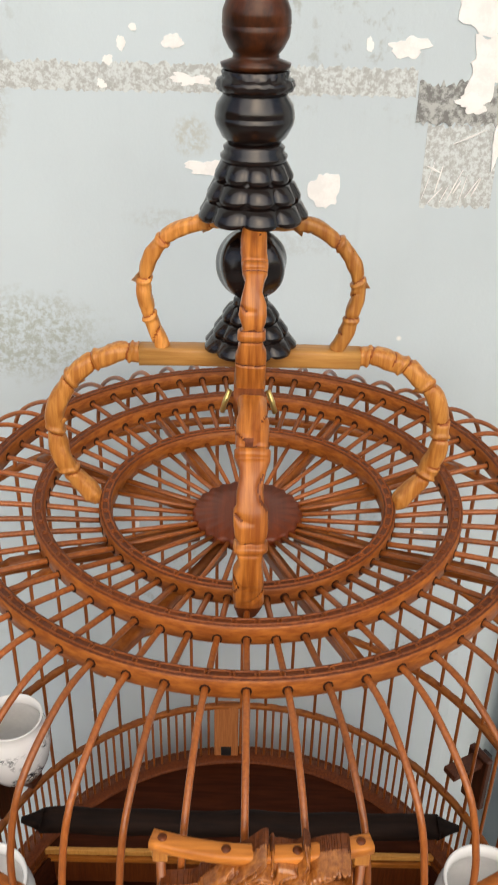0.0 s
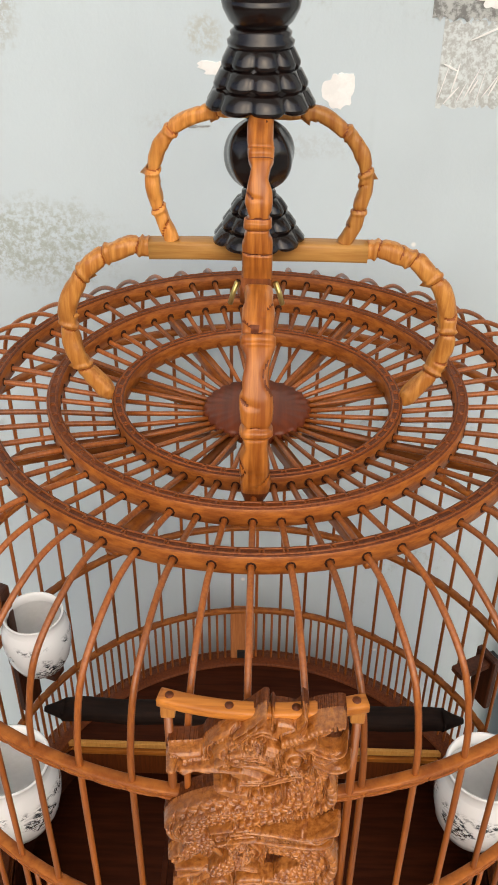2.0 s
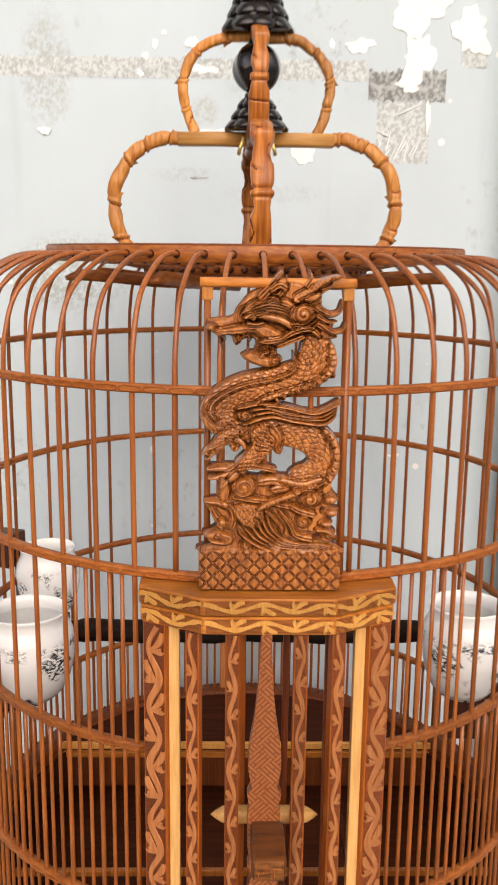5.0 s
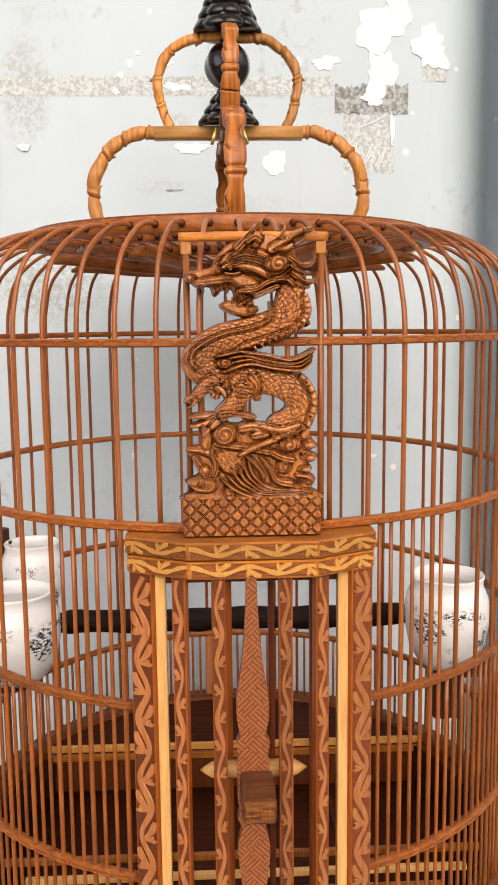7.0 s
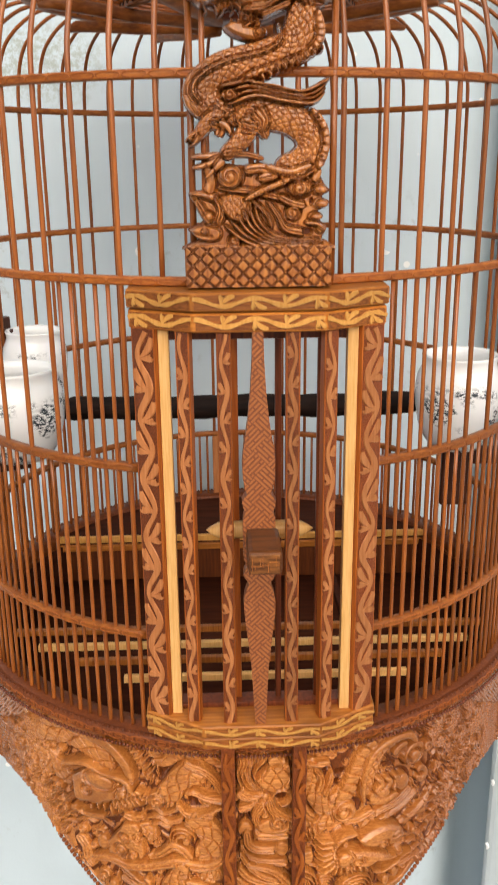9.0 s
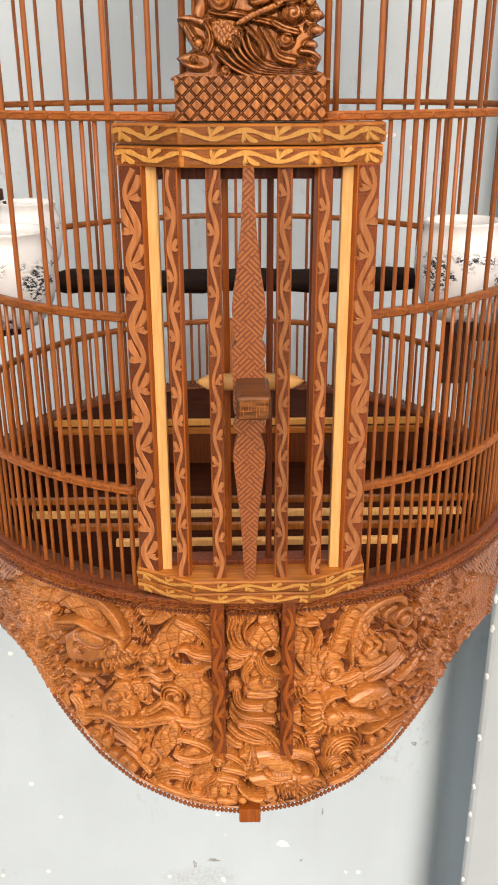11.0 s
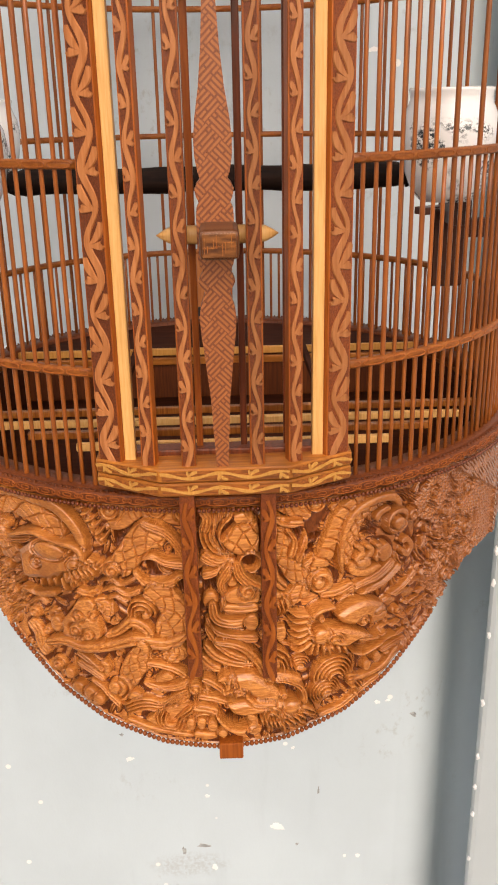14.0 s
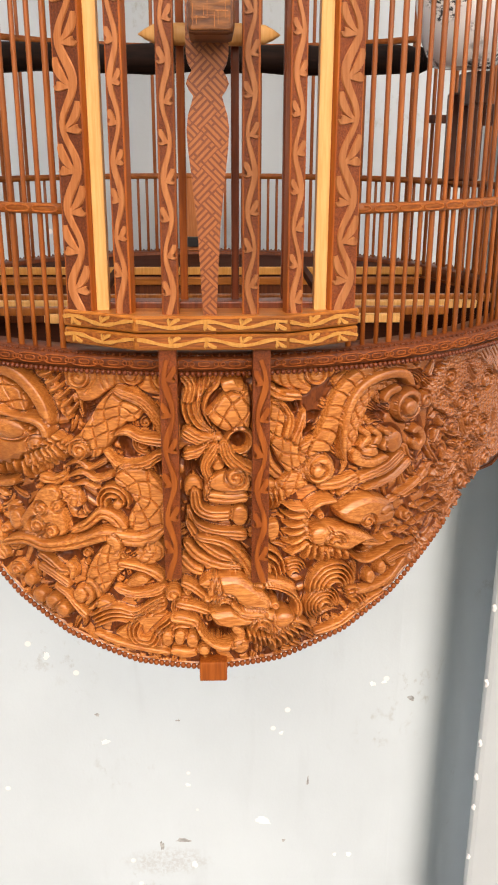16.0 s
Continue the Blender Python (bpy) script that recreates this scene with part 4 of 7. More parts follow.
def bell(ob_name, label, z0, z1, r0, r1, rows, lobes, material):
    """A bell of overlapping petals; each row is a piece of its own round a turned core."""
    h = (z1 - z0) / rows
    bm = bmesh.new()
    lathe(bm, [(r0 * 0.8, z0 + 0.0006), (r0 * 0.9, z0 + 0.3 * h), (r1 * 0.9, z1)], 24, (TX, 0, 0))
    core = part(ob_name, bm, material, hook, label)
    for i in range(rows):
        bm = bmesh.new()
        f0, f1 = i / rows, (i + 1) / rows
        ra, rb = r0 + (r1 - r0) * f0, r0 + (r1 - r0) * f1
        zz = z0 + h * i
        prof = [(ra * 0.88, zz), (ra * 0.98, zz + 0.02 * h), (ra * 1.03, zz + 0.12 * h), (ra * 1.03, zz + 0.32 * h), (ra * 0.75 + rb * 0.25, zz + 0.62 * h), (ra * 0.35 + rb * 0.65, zz + 0.92 * h), (rb * 0.93, zz + 1.06 * h)]
        loops = []
        m = lobes * 10
        for r, z in prof:
            loop = []
            for k in range(m):
                t = 2 * PI * k / m
                c = abs(math.cos(0.5 * lobes * t))
                rr = r * (0.90 + 0.10 * c ** 0.6)
                dip = (0.20 * h * (1 - c) ** 2) if z < zz + 0.3 * h else 0
                loop.append(bm.verts.new((TX + rr * math.cos(t), rr * math.sin(t), z + dip)))
            loops.append(loop)
        for p, q in zip(loops, loops[1:]):
            for k in range(m):
                bm.faces.new((p[k], p[(k + 1) % m], q[(k + 1) % m], q[k]))
        bm.faces.new(loops[0][::-1])
        bm.faces.new(loops[-1])
        part("petal_tier", bm, material, core)


def ball(r, z, sq=1.0, n=9):
    return [(max(0.001, r * math.cos(-1.25 + 2.5 * k / (n - 1))), z + r * sq * math.sin(-1.25 + 2.5 * k / (n - 1))) for k in range(n)]


bell("lower_bell", "black bell of carved petals", 1.5812, 1.6010, 0.0200, 0.0085, 3, 9, M_HOOK)
bm = bmesh.new()
lathe(bm, [(0.008, 1.600), (0.0075, 1.604)] + ball(0.0154, 1.6190, 1.0, 17) + [(0.006, 1.634), (0.006, 1.640)], 96, (TX, 0, 0), 7, 0.07, 150)
part("lower_ball", bm, M_HOOK, hook)
bell("upper_bell", "black bell of carved petals", 1.6385, 1.6620, 0.0222, 0.0125, 3, 9, M_HOOK)
bm = bmesh.new()
lathe(bm, [(0.0100, 1.6600), (0.0132, 1.6620), (0.0136, 1.6640), (0.0120, 1.6655), (0.0124, 1.6672), (0.0105, 1.6690)], 40, (TX, 0, 0))
part("collar", bm, M_HOOK, hook)
bm = bmesh.new()
lathe(bm, [(0.0095, 1.6680), (0.0128, 1.6710), (0.0152, 1.6755), (0.0158, 1.6785), (0.0154, 1.6788), (0.0157, 1.6795), (0.0150, 1.6830), (0.0128, 1.6862), (0.0125, 1.6880)], 48, (TX, 0, 0))
part("vase", bm, M_HOOK, hook)
bm = bmesh.new()
lathe(bm, [(0.0125, 1.6870), (0.0150, 1.6882), (0.0157, 1.6902), (0.0150, 1.6922), (0.0130, 1.6930), (0.0134, 1.6948), (0.0128, 1.6955)], 72, (TX, 0, 0), 18, 0.05, 900)
part("rope_ring", bm, M_HOOK, hook)
bm = bmesh.new()
lathe(bm, [(0.0100, 1.6950), (0.0132, 1.6962), (0.0136, 1.6978), (0.0090, 1.6995), (0.0088, 1.7010)] + [(0.0105, 1.7030), (0.0126, 1.7070), (0.0131, 1.7105), (0.0127, 1.7109), (0.0131, 1.7114), (0.0128, 1.7160), (0.0112, 1.7200), (0.0105, 1.7240)], 48, (TX, 0, 0))
part("neck_ball", bm, M_HOOKB, hook, "black ball worn to brown")
bell("petal_cup", "black petal cup worn to brown", 1.7215, 1.7420, 0.0122, 0.0085, 3, 8, M_HOOKB)
bm = bmesh.new()
sweep(bm, [Vector((TX, 0, 1.738)), Vector((TX, 0, 2.2)), Vector((TX, 0, 4.2))], 0.0035, 0.0035, (0, 1, 0), 8)
part("rod", bm, M_IRON, hook, "iron rod up to the eave")

# ---------------------------------------------------------------- the door
DX = 0.0035  # the door stands a little beside the axis
door = new("door")
door.parent = cage
tagged(door, "carved sliding door with slats and a wooden knob")
OUT = [(-0.0605, -0.1900), (-0.0300, -0.2065), (0.0300, -0.2065), (0.0605, -0.1900)]
INN = [(0.0605, -0.1770), (-0.0605, -0.1770)]


def rail(name, z0, z1, grow, top_label):
    bm = bmesh.new()
    prism(bm, [(DX + x * (1 + grow), y - grow * 0.1) for x, y in OUT] + [(DX + x * (1 + grow), y) for x, y in INN], z0, z1, 0.0007)
    ob = part(name, bm, M_LINTEL, door, top_label, False)
    bm = bmesh.new()
    bv = bmesh.new()
    mid, half, run = 0.5 * (z0 + z1), 0.5 * (z1 - z0) - 0.0010, 0.0
    for (xa, ya), (xb, yb) in zip(OUT, OUT[1:]):
        xa, xb = DX + xa * (1 + grow), DX + xb * (1 + grow)
        ya, yb = ya - grow * 0.1, yb - grow * 0.1
        L = math.hypot(xb - xa, yb - ya)
        tx, ty = (xb - xa) / L, (yb - ya) / L
        nx, ny = ty, -tx

        def put(u, v, d):
            return (xa + tx * u + nx * (0.0002 + d), ya + ty * u + ny * (0.0002 + d), mid + v)
        q = [bm.verts.new(put(u, v, 0.0001)) for u, v in ((0.0012, -half), (L - 0.0012, -half), (L - 0.0012, half), (0.0012, half))]
        bm.faces.new(q)
        vine(bv, L - 0.0008, half * 0.98, lambda u, v, d: put(u + 0.0004, v, d + 0.0001), L / 0.029, 0.0006, run * 2 * PI / 0.029 + 0.4, 1.05)
        run += L
    part("carved_ground", bm, M_GROUND2, ob, "", False)
    part("vine_carving", bv, M_PALE, ob, "raised scrolling vine", False)
    return ob


rail("top_rail", 1.3425, 1.3510, 0.012, "upper carved lintel board")
rail("top_rail", 1.3330, 1.3417, 0.0, "lower carved lintel board")
rail("bottom_rail", 1.1195, 1.1262, 0.014, "upper carved sill board")
rail("bottom_rail", 1.1122, 1.1188, 0.010, "lower carved sill board")


def slat(name, x, y, w, depth, turn, z0=1.1205, z1=1.3340, ground=M_GROUND, waves=9.0, label=""):
    """An upright slat with a vine carved down its face."""
    rot = Matrix.Translation((DX + x, y, 0)) @ Matrix.Rotation(turn, 4, "Z")
    bm = bmesh.new()
    block(bm, -w / 2, w / 2, 0, depth, z0, z1, 0.0006)
    bm.transform(rot)
    ob = part(name, bm, M_SLAT, door, label, False)
    bm = bmesh.new()
    block(bm, -w / 2 + 0.0008, w / 2 - 0.0008, -0.0002, 0.001, z0 + 0.001, z1 - 0.001, 0)
    bm.transform(rot)
    part("carved_ground", bm, ground, ob, "", False)
    bm = bmesh.new()

    def put(u, v, d):
        return rot @ Vector((v, -0.0003 - d, z0 + 0.002 + u))
    vine(bm, z1 - z0 - 0.004, w / 2 - 0.0009, put, waves, 0.0006, x * 80, 1.0 if w > 0.01 else 1.4)
    part("vine_carving", bm, M_VINE, ob, "", False)
    return ob


for x, s in ((-0.0540, -1), (0.0540, 1)):
    slat("stile", x, -0.1935, 0.0125, 0.012, s * radians(26), waves=6.8, label="broad carved door post")
    bm = bmesh.new()
    xi = x - s * 0.0095
    block(bm, DX + xi - 0.0026, DX + xi + 0.0026, -0.1940, -0.1870, 1.1235, 1.3340, 0.0008)
    part("bamboo_strip", bm, M_SPLIT, door, "pale split bamboo strip", False)
for x, y, s in ((-0.0355, -0.2015, -1), (-0.0165, -0.2040, 0), (0.0155, -0.2040, 0), (0.0335, -0.2015, 1)):
    slat("slat", x, y, 0.0068, 0.0060, s * radians(14), z0=1.1205, waves=7.4, label="slim carved slat")
bm = bmesh.new()
block(bm, DX - 0.045, DX + 0.045, -0.1900, -0.1800, 1.1215, 1.1290, 0.0008)
part("inner_sill", bm, M_DARK, door, "", False)
for x, stuff in ((-0.0080, M_SLAT), (0.0133, M_DARK), (0.0340, M_DARK)):
    bm = bmesh.new()
    block(bm, x - 0.0016, x + 0.0016, -0.1850, -0.1820, 1.1240, 1.3335, 0.0006)
    part("rear_bar", bm, stuff, cage, "slim upright bar behind the door", False)
bm = bmesh.new()
block(bm, DX - 0.045, DX + 0.045, -0.1890, -0.1800, 1.3265, 1.3328, 0.0008)
part("inner_lintel", bm, M_DARK, door, "", False)

# the flat baluster in the middle
PROFILE = [(1.1165, 0.0023), (1.129, 0.0026), (1.160, 0.0041), (1.178, 0.0058), (1.189, 0.0070), (1.196, 0.0074), (1.201, 0.0068), (1.2050, 0.0056), (1.2077, 0.0049), (1.2098, 0.0064),
           (1.2120, 0.0073), (1.2142, 0.0066), (1.2165, 0.0053), (1.2190, 0.0066), (1.2220, 0.0072), (1.2400, 0.0073), (1.2430, 0.0070), (1.2448, 0.0060), (1.2474, 0.0070), (1.2504, 0.0076),
           (1.2528, 0.0066), (1.2546, 0.0053), (1.2575, 0.0062), (1.2630, 0.0071), (1.2700, 0.0073), (1.2780, 0.0066), (1.2900, 0.0048), (1.3050, 0.0034), (1.3200, 0.0026), (1.333, 0.0023)]
bm = bmesh.new()
PROFILE = [(z, 1.08 * w) for z, w in PROFILE]
front = [(-w, z) for z, w in PROFILE] + [(w, z) for z, w in PROFILE[::-1]]
fv = [bm.verts.new((DX - 0.0008 + x, -0.2060, z)) for x, z in front]
bv = [bm.verts.new((DX - 0.0008 + x, -0.1990, z)) for x, z in front]
m = len(PROFILE)
for ring in (fv, bv):
    for k in range(m - 1):
        bm.faces.new((ring[k], ring[k + 1], ring[2 * m - 2 - k], ring[2 * m - 1 - k]))
for k in range(2 * m):
    bm.faces.new((fv[k], fv[(k + 1) % (2 * m)], bv[(k + 1) % (2 * m)], bv[k]))
part("baluster", bm, M_FRET, door, "flat turned baluster with a fret pattern", False)

# the pale peg that locks the door, and its square knob
bm = bmesh.new()
pz = 1.2300
pts = [Vector((DX + x, -0.1905, pz)) for x in (-0.0268, -0.0243, -0.021, -0.014, 0.0, 0.014, 0.021, 0.0243, 0.0268)]
sweep(bm, pts, lambda f: 0.0040 * min(1, (1 - abs(2 * f - 1)) * 1.6 + 0.05), lambda f: 0.0040 * min(1, (1 - abs(2 * f - 1)) * 1.9 + 0.05), (0, 1, 0), 8, 0.6)
part("peg", bm, M_SPLIT, door, "pale pointed wooden peg")
bm = bmesh.new()
block(bm, DX - 0.0073, DX + 0.0087, -0.2350, -0.2055, 1.2256, 1.2374, 0.0024)
knob = part("knob", bm, M_KNOB, door, "square dark wooden knob with worn corners", False)
bm = bmesh.new()
block(bm, DX - 0.0060, DX + 0.0074, -0.2353, -0.2340, 1.2268, 1.2362, 0.0004)
part("worn_face", bm, M_WORN, knob, "front face worn to pale scratched wood", False)
for k in range(11):
    bm = bmesh.new()
    x, z, long = DX - 0.0052 + 0.0012 * k, 1.2315 + 0.0016 * math.sin(5 * k), 0.0022 + 0.0012 * math.sin(3 * k + 1)
    if k % 3 == 2:
        block(bm, x - long, min(x + long, DX + 0.0070), -0.23545, -0.2351, z - 0.00013, z + 0.00013, 0)
    else:
        block(bm, x - 0.00011, x + 0.00011, -0.23545, -0.2351, z - long, z + long, 0)
    part("scratch", bm, M_FRONT, knob, "pale scratch across the worn face", False)

# the frame over the door that carries the dragon
bm = bmesh.new()
FX = 0.0062
pts = [Vector((FX + x, -0.1835 - 0.0055 * (1 - (x / 0.036) ** 2), 1.4925)) for x in (-0.0345, -0.024, -0.012, 0, 0.012, 0.024, 0.0345)]
sweep(bm, catmull(pts, 4), 0.0030, 0.0022, (0, 0, 1), 12, 0.45)
fr = part("frame_bar", bm, M_LINTEL, cage, "curved pale bar over the dragon")
for x in (-0.031, -0.011, 0.011, 0.031):
    bm = bmesh.new()
    lathe(bm, [(0.0015, 1.4935), (0.0015, 1.49495)], 12, (FX + x, -0.1835 - 0.0055 * (1 - (x / 0.036) ** 2), 0))
    part("dowel", bm, M_CARVE, fr)
for s in (-1, 1):
    bm = bmesh.new()
    block(bm, FX + s * 0.0318 - 0.0025, FX + s * 0.0318 + 0.0025, -0.1865, -0.1805, 1.4845, 1.4910, 0.0008)
    part("frame_corner", bm, M_HANDLE, fr, "", False)
    bm = bmesh.new()
    sweep(bm, [Vector((FX + s * 0.0318, -0.1848, z)) for z in (1.351, 1.41, 1.485)], 0.0016, 0.0016, (1, 0, 0), 7)
    part("frame_post", bm, M_BAR, fr)

# ---------------------------------------------------------------- carving in relief
class Relief:
    """A height field over points (u, v) in metres, built up of carved strokes. H is the height, F how far inside the carving a point lies."""

    def __init__(self, U, V, ground):
        self.U, self.V = U, V
        self.H = np.full(U.shape, ground, float)
        self.F = np.full(U.shape, -1.0)

    def near(self, pts, w):
        m = (self.U > pts[:, 0].min() - w) & (self.U < pts[:, 0].max() + w) & (self.V > pts[:, 1].min() - w) & (self.V < pts[:, 1].max() + w)
        i = np.nonzero(m.ravel())[0]
        u, v = self.U.ravel()[i], self.V.ravel()[i]
        best = np.full(len(i), 9.0)
        s, side = np.zeros(len(i)), np.zeros(len(i))
        L = np.concatenate([[0], np.cumsum(np.hypot(*np.diff(pts, axis=0).T))])
        for k in range(len(pts) - 1):
            a, b = pts[k], pts[k + 1]
            e = b - a
            n2 = e @ e + 1e-18
            t = np.clip(((u - a[0]) * e[0] + (v - a[1]) * e[1]) / n2, 0, 1)
            du, dv = u - a[0] - t * e[0], v - a[1] - t * e[1]
            d = np.hypot(du, dv)
            c = d < best
            best[c], s[c] = d[c], (L[k] + t * np.sqrt(n2))[c]
            side[c] = np.sign(e[0] * dv - e[1] * du)[c]
        return i, best, s, side, L[-1]

    def groove(self, line, w, depth):
        """A line cut into what stands there."""
        pts = np.array(line)
        i, d, s, side, L = self.near(pts, w * 2)
        self.H.ravel()[i] -= depth * np.exp(-(d / w) ** 2)
        return self

    def pit(self, c, ru, rv, depth):
        d = ((self.U - c[0]) / ru) ** 2 + ((self.V - c[1]) / rv) ** 2
        m = d < 1
        self.H[m] -= depth * (1 - d[m])
        return self


def swirl_field(U, V, seed, n=26, lo=30, hi=130):
    """Flowing smooth random values."""
    rng = np.random.RandomState(seed)
    out = np.zeros(U.shape)
    for _ in range(n):
        k = rng.uniform(lo, hi)
        a = rng.uniform(0, 2 * PI)
        out += np.sin(k * (U * math.cos(a) + V * math.sin(a)) + rng.uniform(0, 6.28)) / (k / lo) ** 0.8
    return out / math.sqrt(n)


def grid_mesh(name, front, back, keep, parent, material, label, low=None):
    """Closes a front grid (rows, columns, 3) and a back grid into a solid where keep (per cell) holds."""
    nr, nc = front.shape[:2]
    idx = np.arange(nr * nc).reshape(nr, nc)
    off = nr * nc
    q = np.stack([idx[:-1, :-1], idx[:-1, 1:], idx[1:, 1:], idx[1:, :-1]], -1)
    faces = [q[keep], q[keep][:, ::-1] + off]
    pad = np.pad(keep, 1)
    inner = pad[1:-1, 1:-1]
    for dr, dc, a, b in ((-1, 0, 0, 1), (1, 0, 2, 3), (0, -1, 3, 0), (0, 1, 1, 2)):
        nb = pad[1 + dr:pad.shape[0] - 1 + dr, 1 + dc:pad.shape[1] - 1 + dc]
        e = q[inner & ~nb]
        if len(e):
            faces.append(np.stack([e[:, b], e[:, a], e[:, a] + off, e[:, b] + off], -1))
    F = np.concatenate(faces)
    co = np.concatenate([front.reshape(-1, 3), back.reshape(-1, 3)])
    used = np.unique(F)
    remap = np.zeros(len(co), int)
    remap[used] = np.arange(len(used))
    me = bpy.data.meshes.new(name)
    me.from_pydata(co[used].tolist(), [], remap[F].tolist())
    me.materials.append(material)
    n_front = int(keep.sum())
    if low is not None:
        # the cut-away ground between the forms is coloured dark, standing in for shade
        me.materials.append(M_SHADE)
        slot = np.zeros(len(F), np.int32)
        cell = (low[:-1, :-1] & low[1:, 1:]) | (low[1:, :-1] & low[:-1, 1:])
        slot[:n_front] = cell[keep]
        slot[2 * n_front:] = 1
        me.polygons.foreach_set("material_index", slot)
    smooth = np.zeros(len(F), bool)
    smooth[:n_front] = True
    me.polygons.foreach_set("use_smooth", smooth)
    me.update()
    bm = bmesh.new()
    bm.from_mesh(me)
    bmesh.ops.recalc_face_normals(bm, faces=bm.faces)
    bm.to_mesh(me)
    bm.free()
    ob = new(name, me)
    ob.parent = parent
    return tagged(ob, label)


# ---- the carved apron: three lobes round the base
R_AP = 0.1905
TOP_AP = 1.0998
LOW_T = (0, 10, 20, 28, 35, 40, 43.5, 50, 60.5)
LOW_Z = (0.9555, 0.9585, 0.9690, 0.9840, 1.0030, 1.0170, 1.0290, 1.0345, 1.0335)


def P(*c):
    """Pairs of degrees round the cage and millimetres over its lower rim, as places on the unrolled apron."""
    return [(0.197 * radians(c[k]), 0.950 + c[k + 1] / 1000) for k in range(0, len(c), 2)]


class Carving(Relief):
    """Flat-topped relief with crisp knife cuts, laid down form over form. Widths and heights in millimetres."""

    reach, cut = 0.0012, 0.0021

    def lay(self, i, d, hh):
        """Lays a form: d is the distance inside its outline, below nought outside, where a knife cut runs along it."""
        H, F, reach, cut = self.H.ravel(), self.F.ravel(), self.reach, self.cut
        ring = (d <= 0) & (d > -reach)
        j = i[ring]
        H[j] -= np.minimum(cut, 0.68 * np.maximum(H[j], 0)) * (1 + d[ring] / reach)
        inside = d > 0
        j, top = i[inside], (hh * np.clip(d / 0.0008, 0, 1) ** 0.5)[inside]
        H[j] = np.where(top > H[j] - 0.0022, top, H[j])
        F[j] = np.maximum(F[j], d[inside])

    def ribbon(self, line, w, h, kind="", n=0, pitch=4.0, taper=(1.0, 1.0)):
        w, h, pitch = 1.24 * w / 1000, h / 1000, pitch / 1000
        pts = np.array([(q[0], q[1]) for q in catmull([(x, y, 0) for x, y in line], 7)])
        i, d, s, side, L = self.near(pts, w * 1.3 + 0.0014)
        if not len(i):
            return
        f = s / max(L, 1e-9)
        ww = w * (taper[0] + (taper[1] - taper[0]) * f) * np.sqrt(np.clip(1.02 - np.abs(2 * f - 1) ** 10, 0.02, 1))
        x = np.clip(d / ww, 0, 1)
        hh = h * (0.80 + 0.20 * np.sqrt(1 - x ** 2))
        if kind == "lines":
            q = (0.5 * (1 + x * side)) * n
            hh -= 0.0015 * np.exp(-((np.abs(q - np.round(q)) * 2 * ww / n) / 0.00030) ** 2) * (x < 1 - 0.6 / n)
        elif kind == "scales":
            hh -= self.net(s, side * d, pitch)
        elif kind == "plates":
            q = s / pitch + 0.25 * x ** 2
            hh -= min(0.0016, 0.28 * pitch) * np.exp(-((np.abs(q - np.round(q)) * pitch) / min(0.00032, 0.11 * pitch)) ** 2) - min(0.0005, 0.1 * pitch) * (q - np.floor(q))
        self.lay(i, ww - d, hh)

    def net(self, s, a, pitch):
        """An engraved net of pointed scales, each rising a little to its tip."""
        out = np.zeros(s.shape)
        p = s / pitch + 0.22 * np.sin(3.1 * a / pitch)
        for k in (-1, 1):
            q = p * 0.62 + k * a / (1.15 * pitch)
            out += min(0.0016, 0.30 * pitch) * np.exp(-((np.abs(q - np.round(q)) * pitch) / min(0.00032, 0.12 * pitch)) ** 2)
        return np.minimum(out, min(0.0016, 0.30 * pitch))

    def form(self, outline, h, edge, dome=0.0, kind="", pitch=4.0):
        """A form inside a closed outline."""
        pts = np.array([(q[0], q[1]) for q in catmull([(x, y, 0) for x, y in outline + outline[:1]], 5)])
        i, d, s, side, L = self.near(pts, 0.0016)
        u, v = self.U.ravel()[i], self.V.ravel()[i]
        odd = np.zeros(len(i), bool)
        for (x0, y0), (x1, y1) in zip(pts, np.roll(pts, -1, 0)):
            if y0 != y1:
                odd ^= ((y0 > v) != (y1 > v)) & (u < (x1 - x0) * (v - y0) / (y1 - y0) + x0)
        d = np.where(odd, d, -d)
        hh = h / 1000 * (0.86 + 0.14 * np.clip(d / (edge / 1000), 0, 1)) + dome / 1000 * np.sqrt(np.clip(d / (edge / 1000), 0, 1))
        if kind == "scales":
            hh = hh - self.net(v, u, pitch / 1000)
        self.lay(i, d, hh)

    def boss(self, c, ru, rv, h):
        c, ru, rv = c[0], ru / 1000, rv / 1000
        m = np.nonzero(((np.abs(self.U - c[0]) < ru + 0.0014) & (np.abs(self.V - c[1]) < rv + 0.0014)).ravel())[0]
        q = np.hypot((self.U.ravel()[m] - c[0]) / ru, (self.V.ravel()[m] - c[1]) / rv)
        self.lay(m, (1 - q) * min(ru, rv), h / 1000 * (0.72 + 0.28 * np.sqrt(np.clip(1 - q * q, 0, 1))))

    def curl(self, c, r, h, start=0.0, hand=1, turns=1.3):
        """A round scroll with a spiral cut into it."""
        self.boss(c, r, r, h)
        (cx, cy), r, n = c[0], r / 1000, 30
        line = []
        for k in range(n):
            f = k / (n - 1)
            a = start + hand * turns * 2 * PI * f
            line.append((cx + r * (1.0 - 0.78 * f) * math.cos(a), cy + r * (1.0 - 0.78 * f) * math.sin(a)))
        self.groove(line, max(0.0004, r * 0.10), 0.0016)

    def arcs(self, c, r, n, a0, a1, h):
        """Nested arcs like the ribs of a shell."""
        for k in range(n):
            rr = r * (1 - 0.84 * k / n) / 1000
            line = [(c[0][0] + rr * math.cos(a0 + (a1 - a0) * j / 9), c[0][1] + rr * math.sin(a0 + (a1 - a0) * j / 9)) for j in range(10)]
            self.ribbon(line, r / n * 0.40, h * (1 + 0.10 * k), taper=(0.8, 0.9))

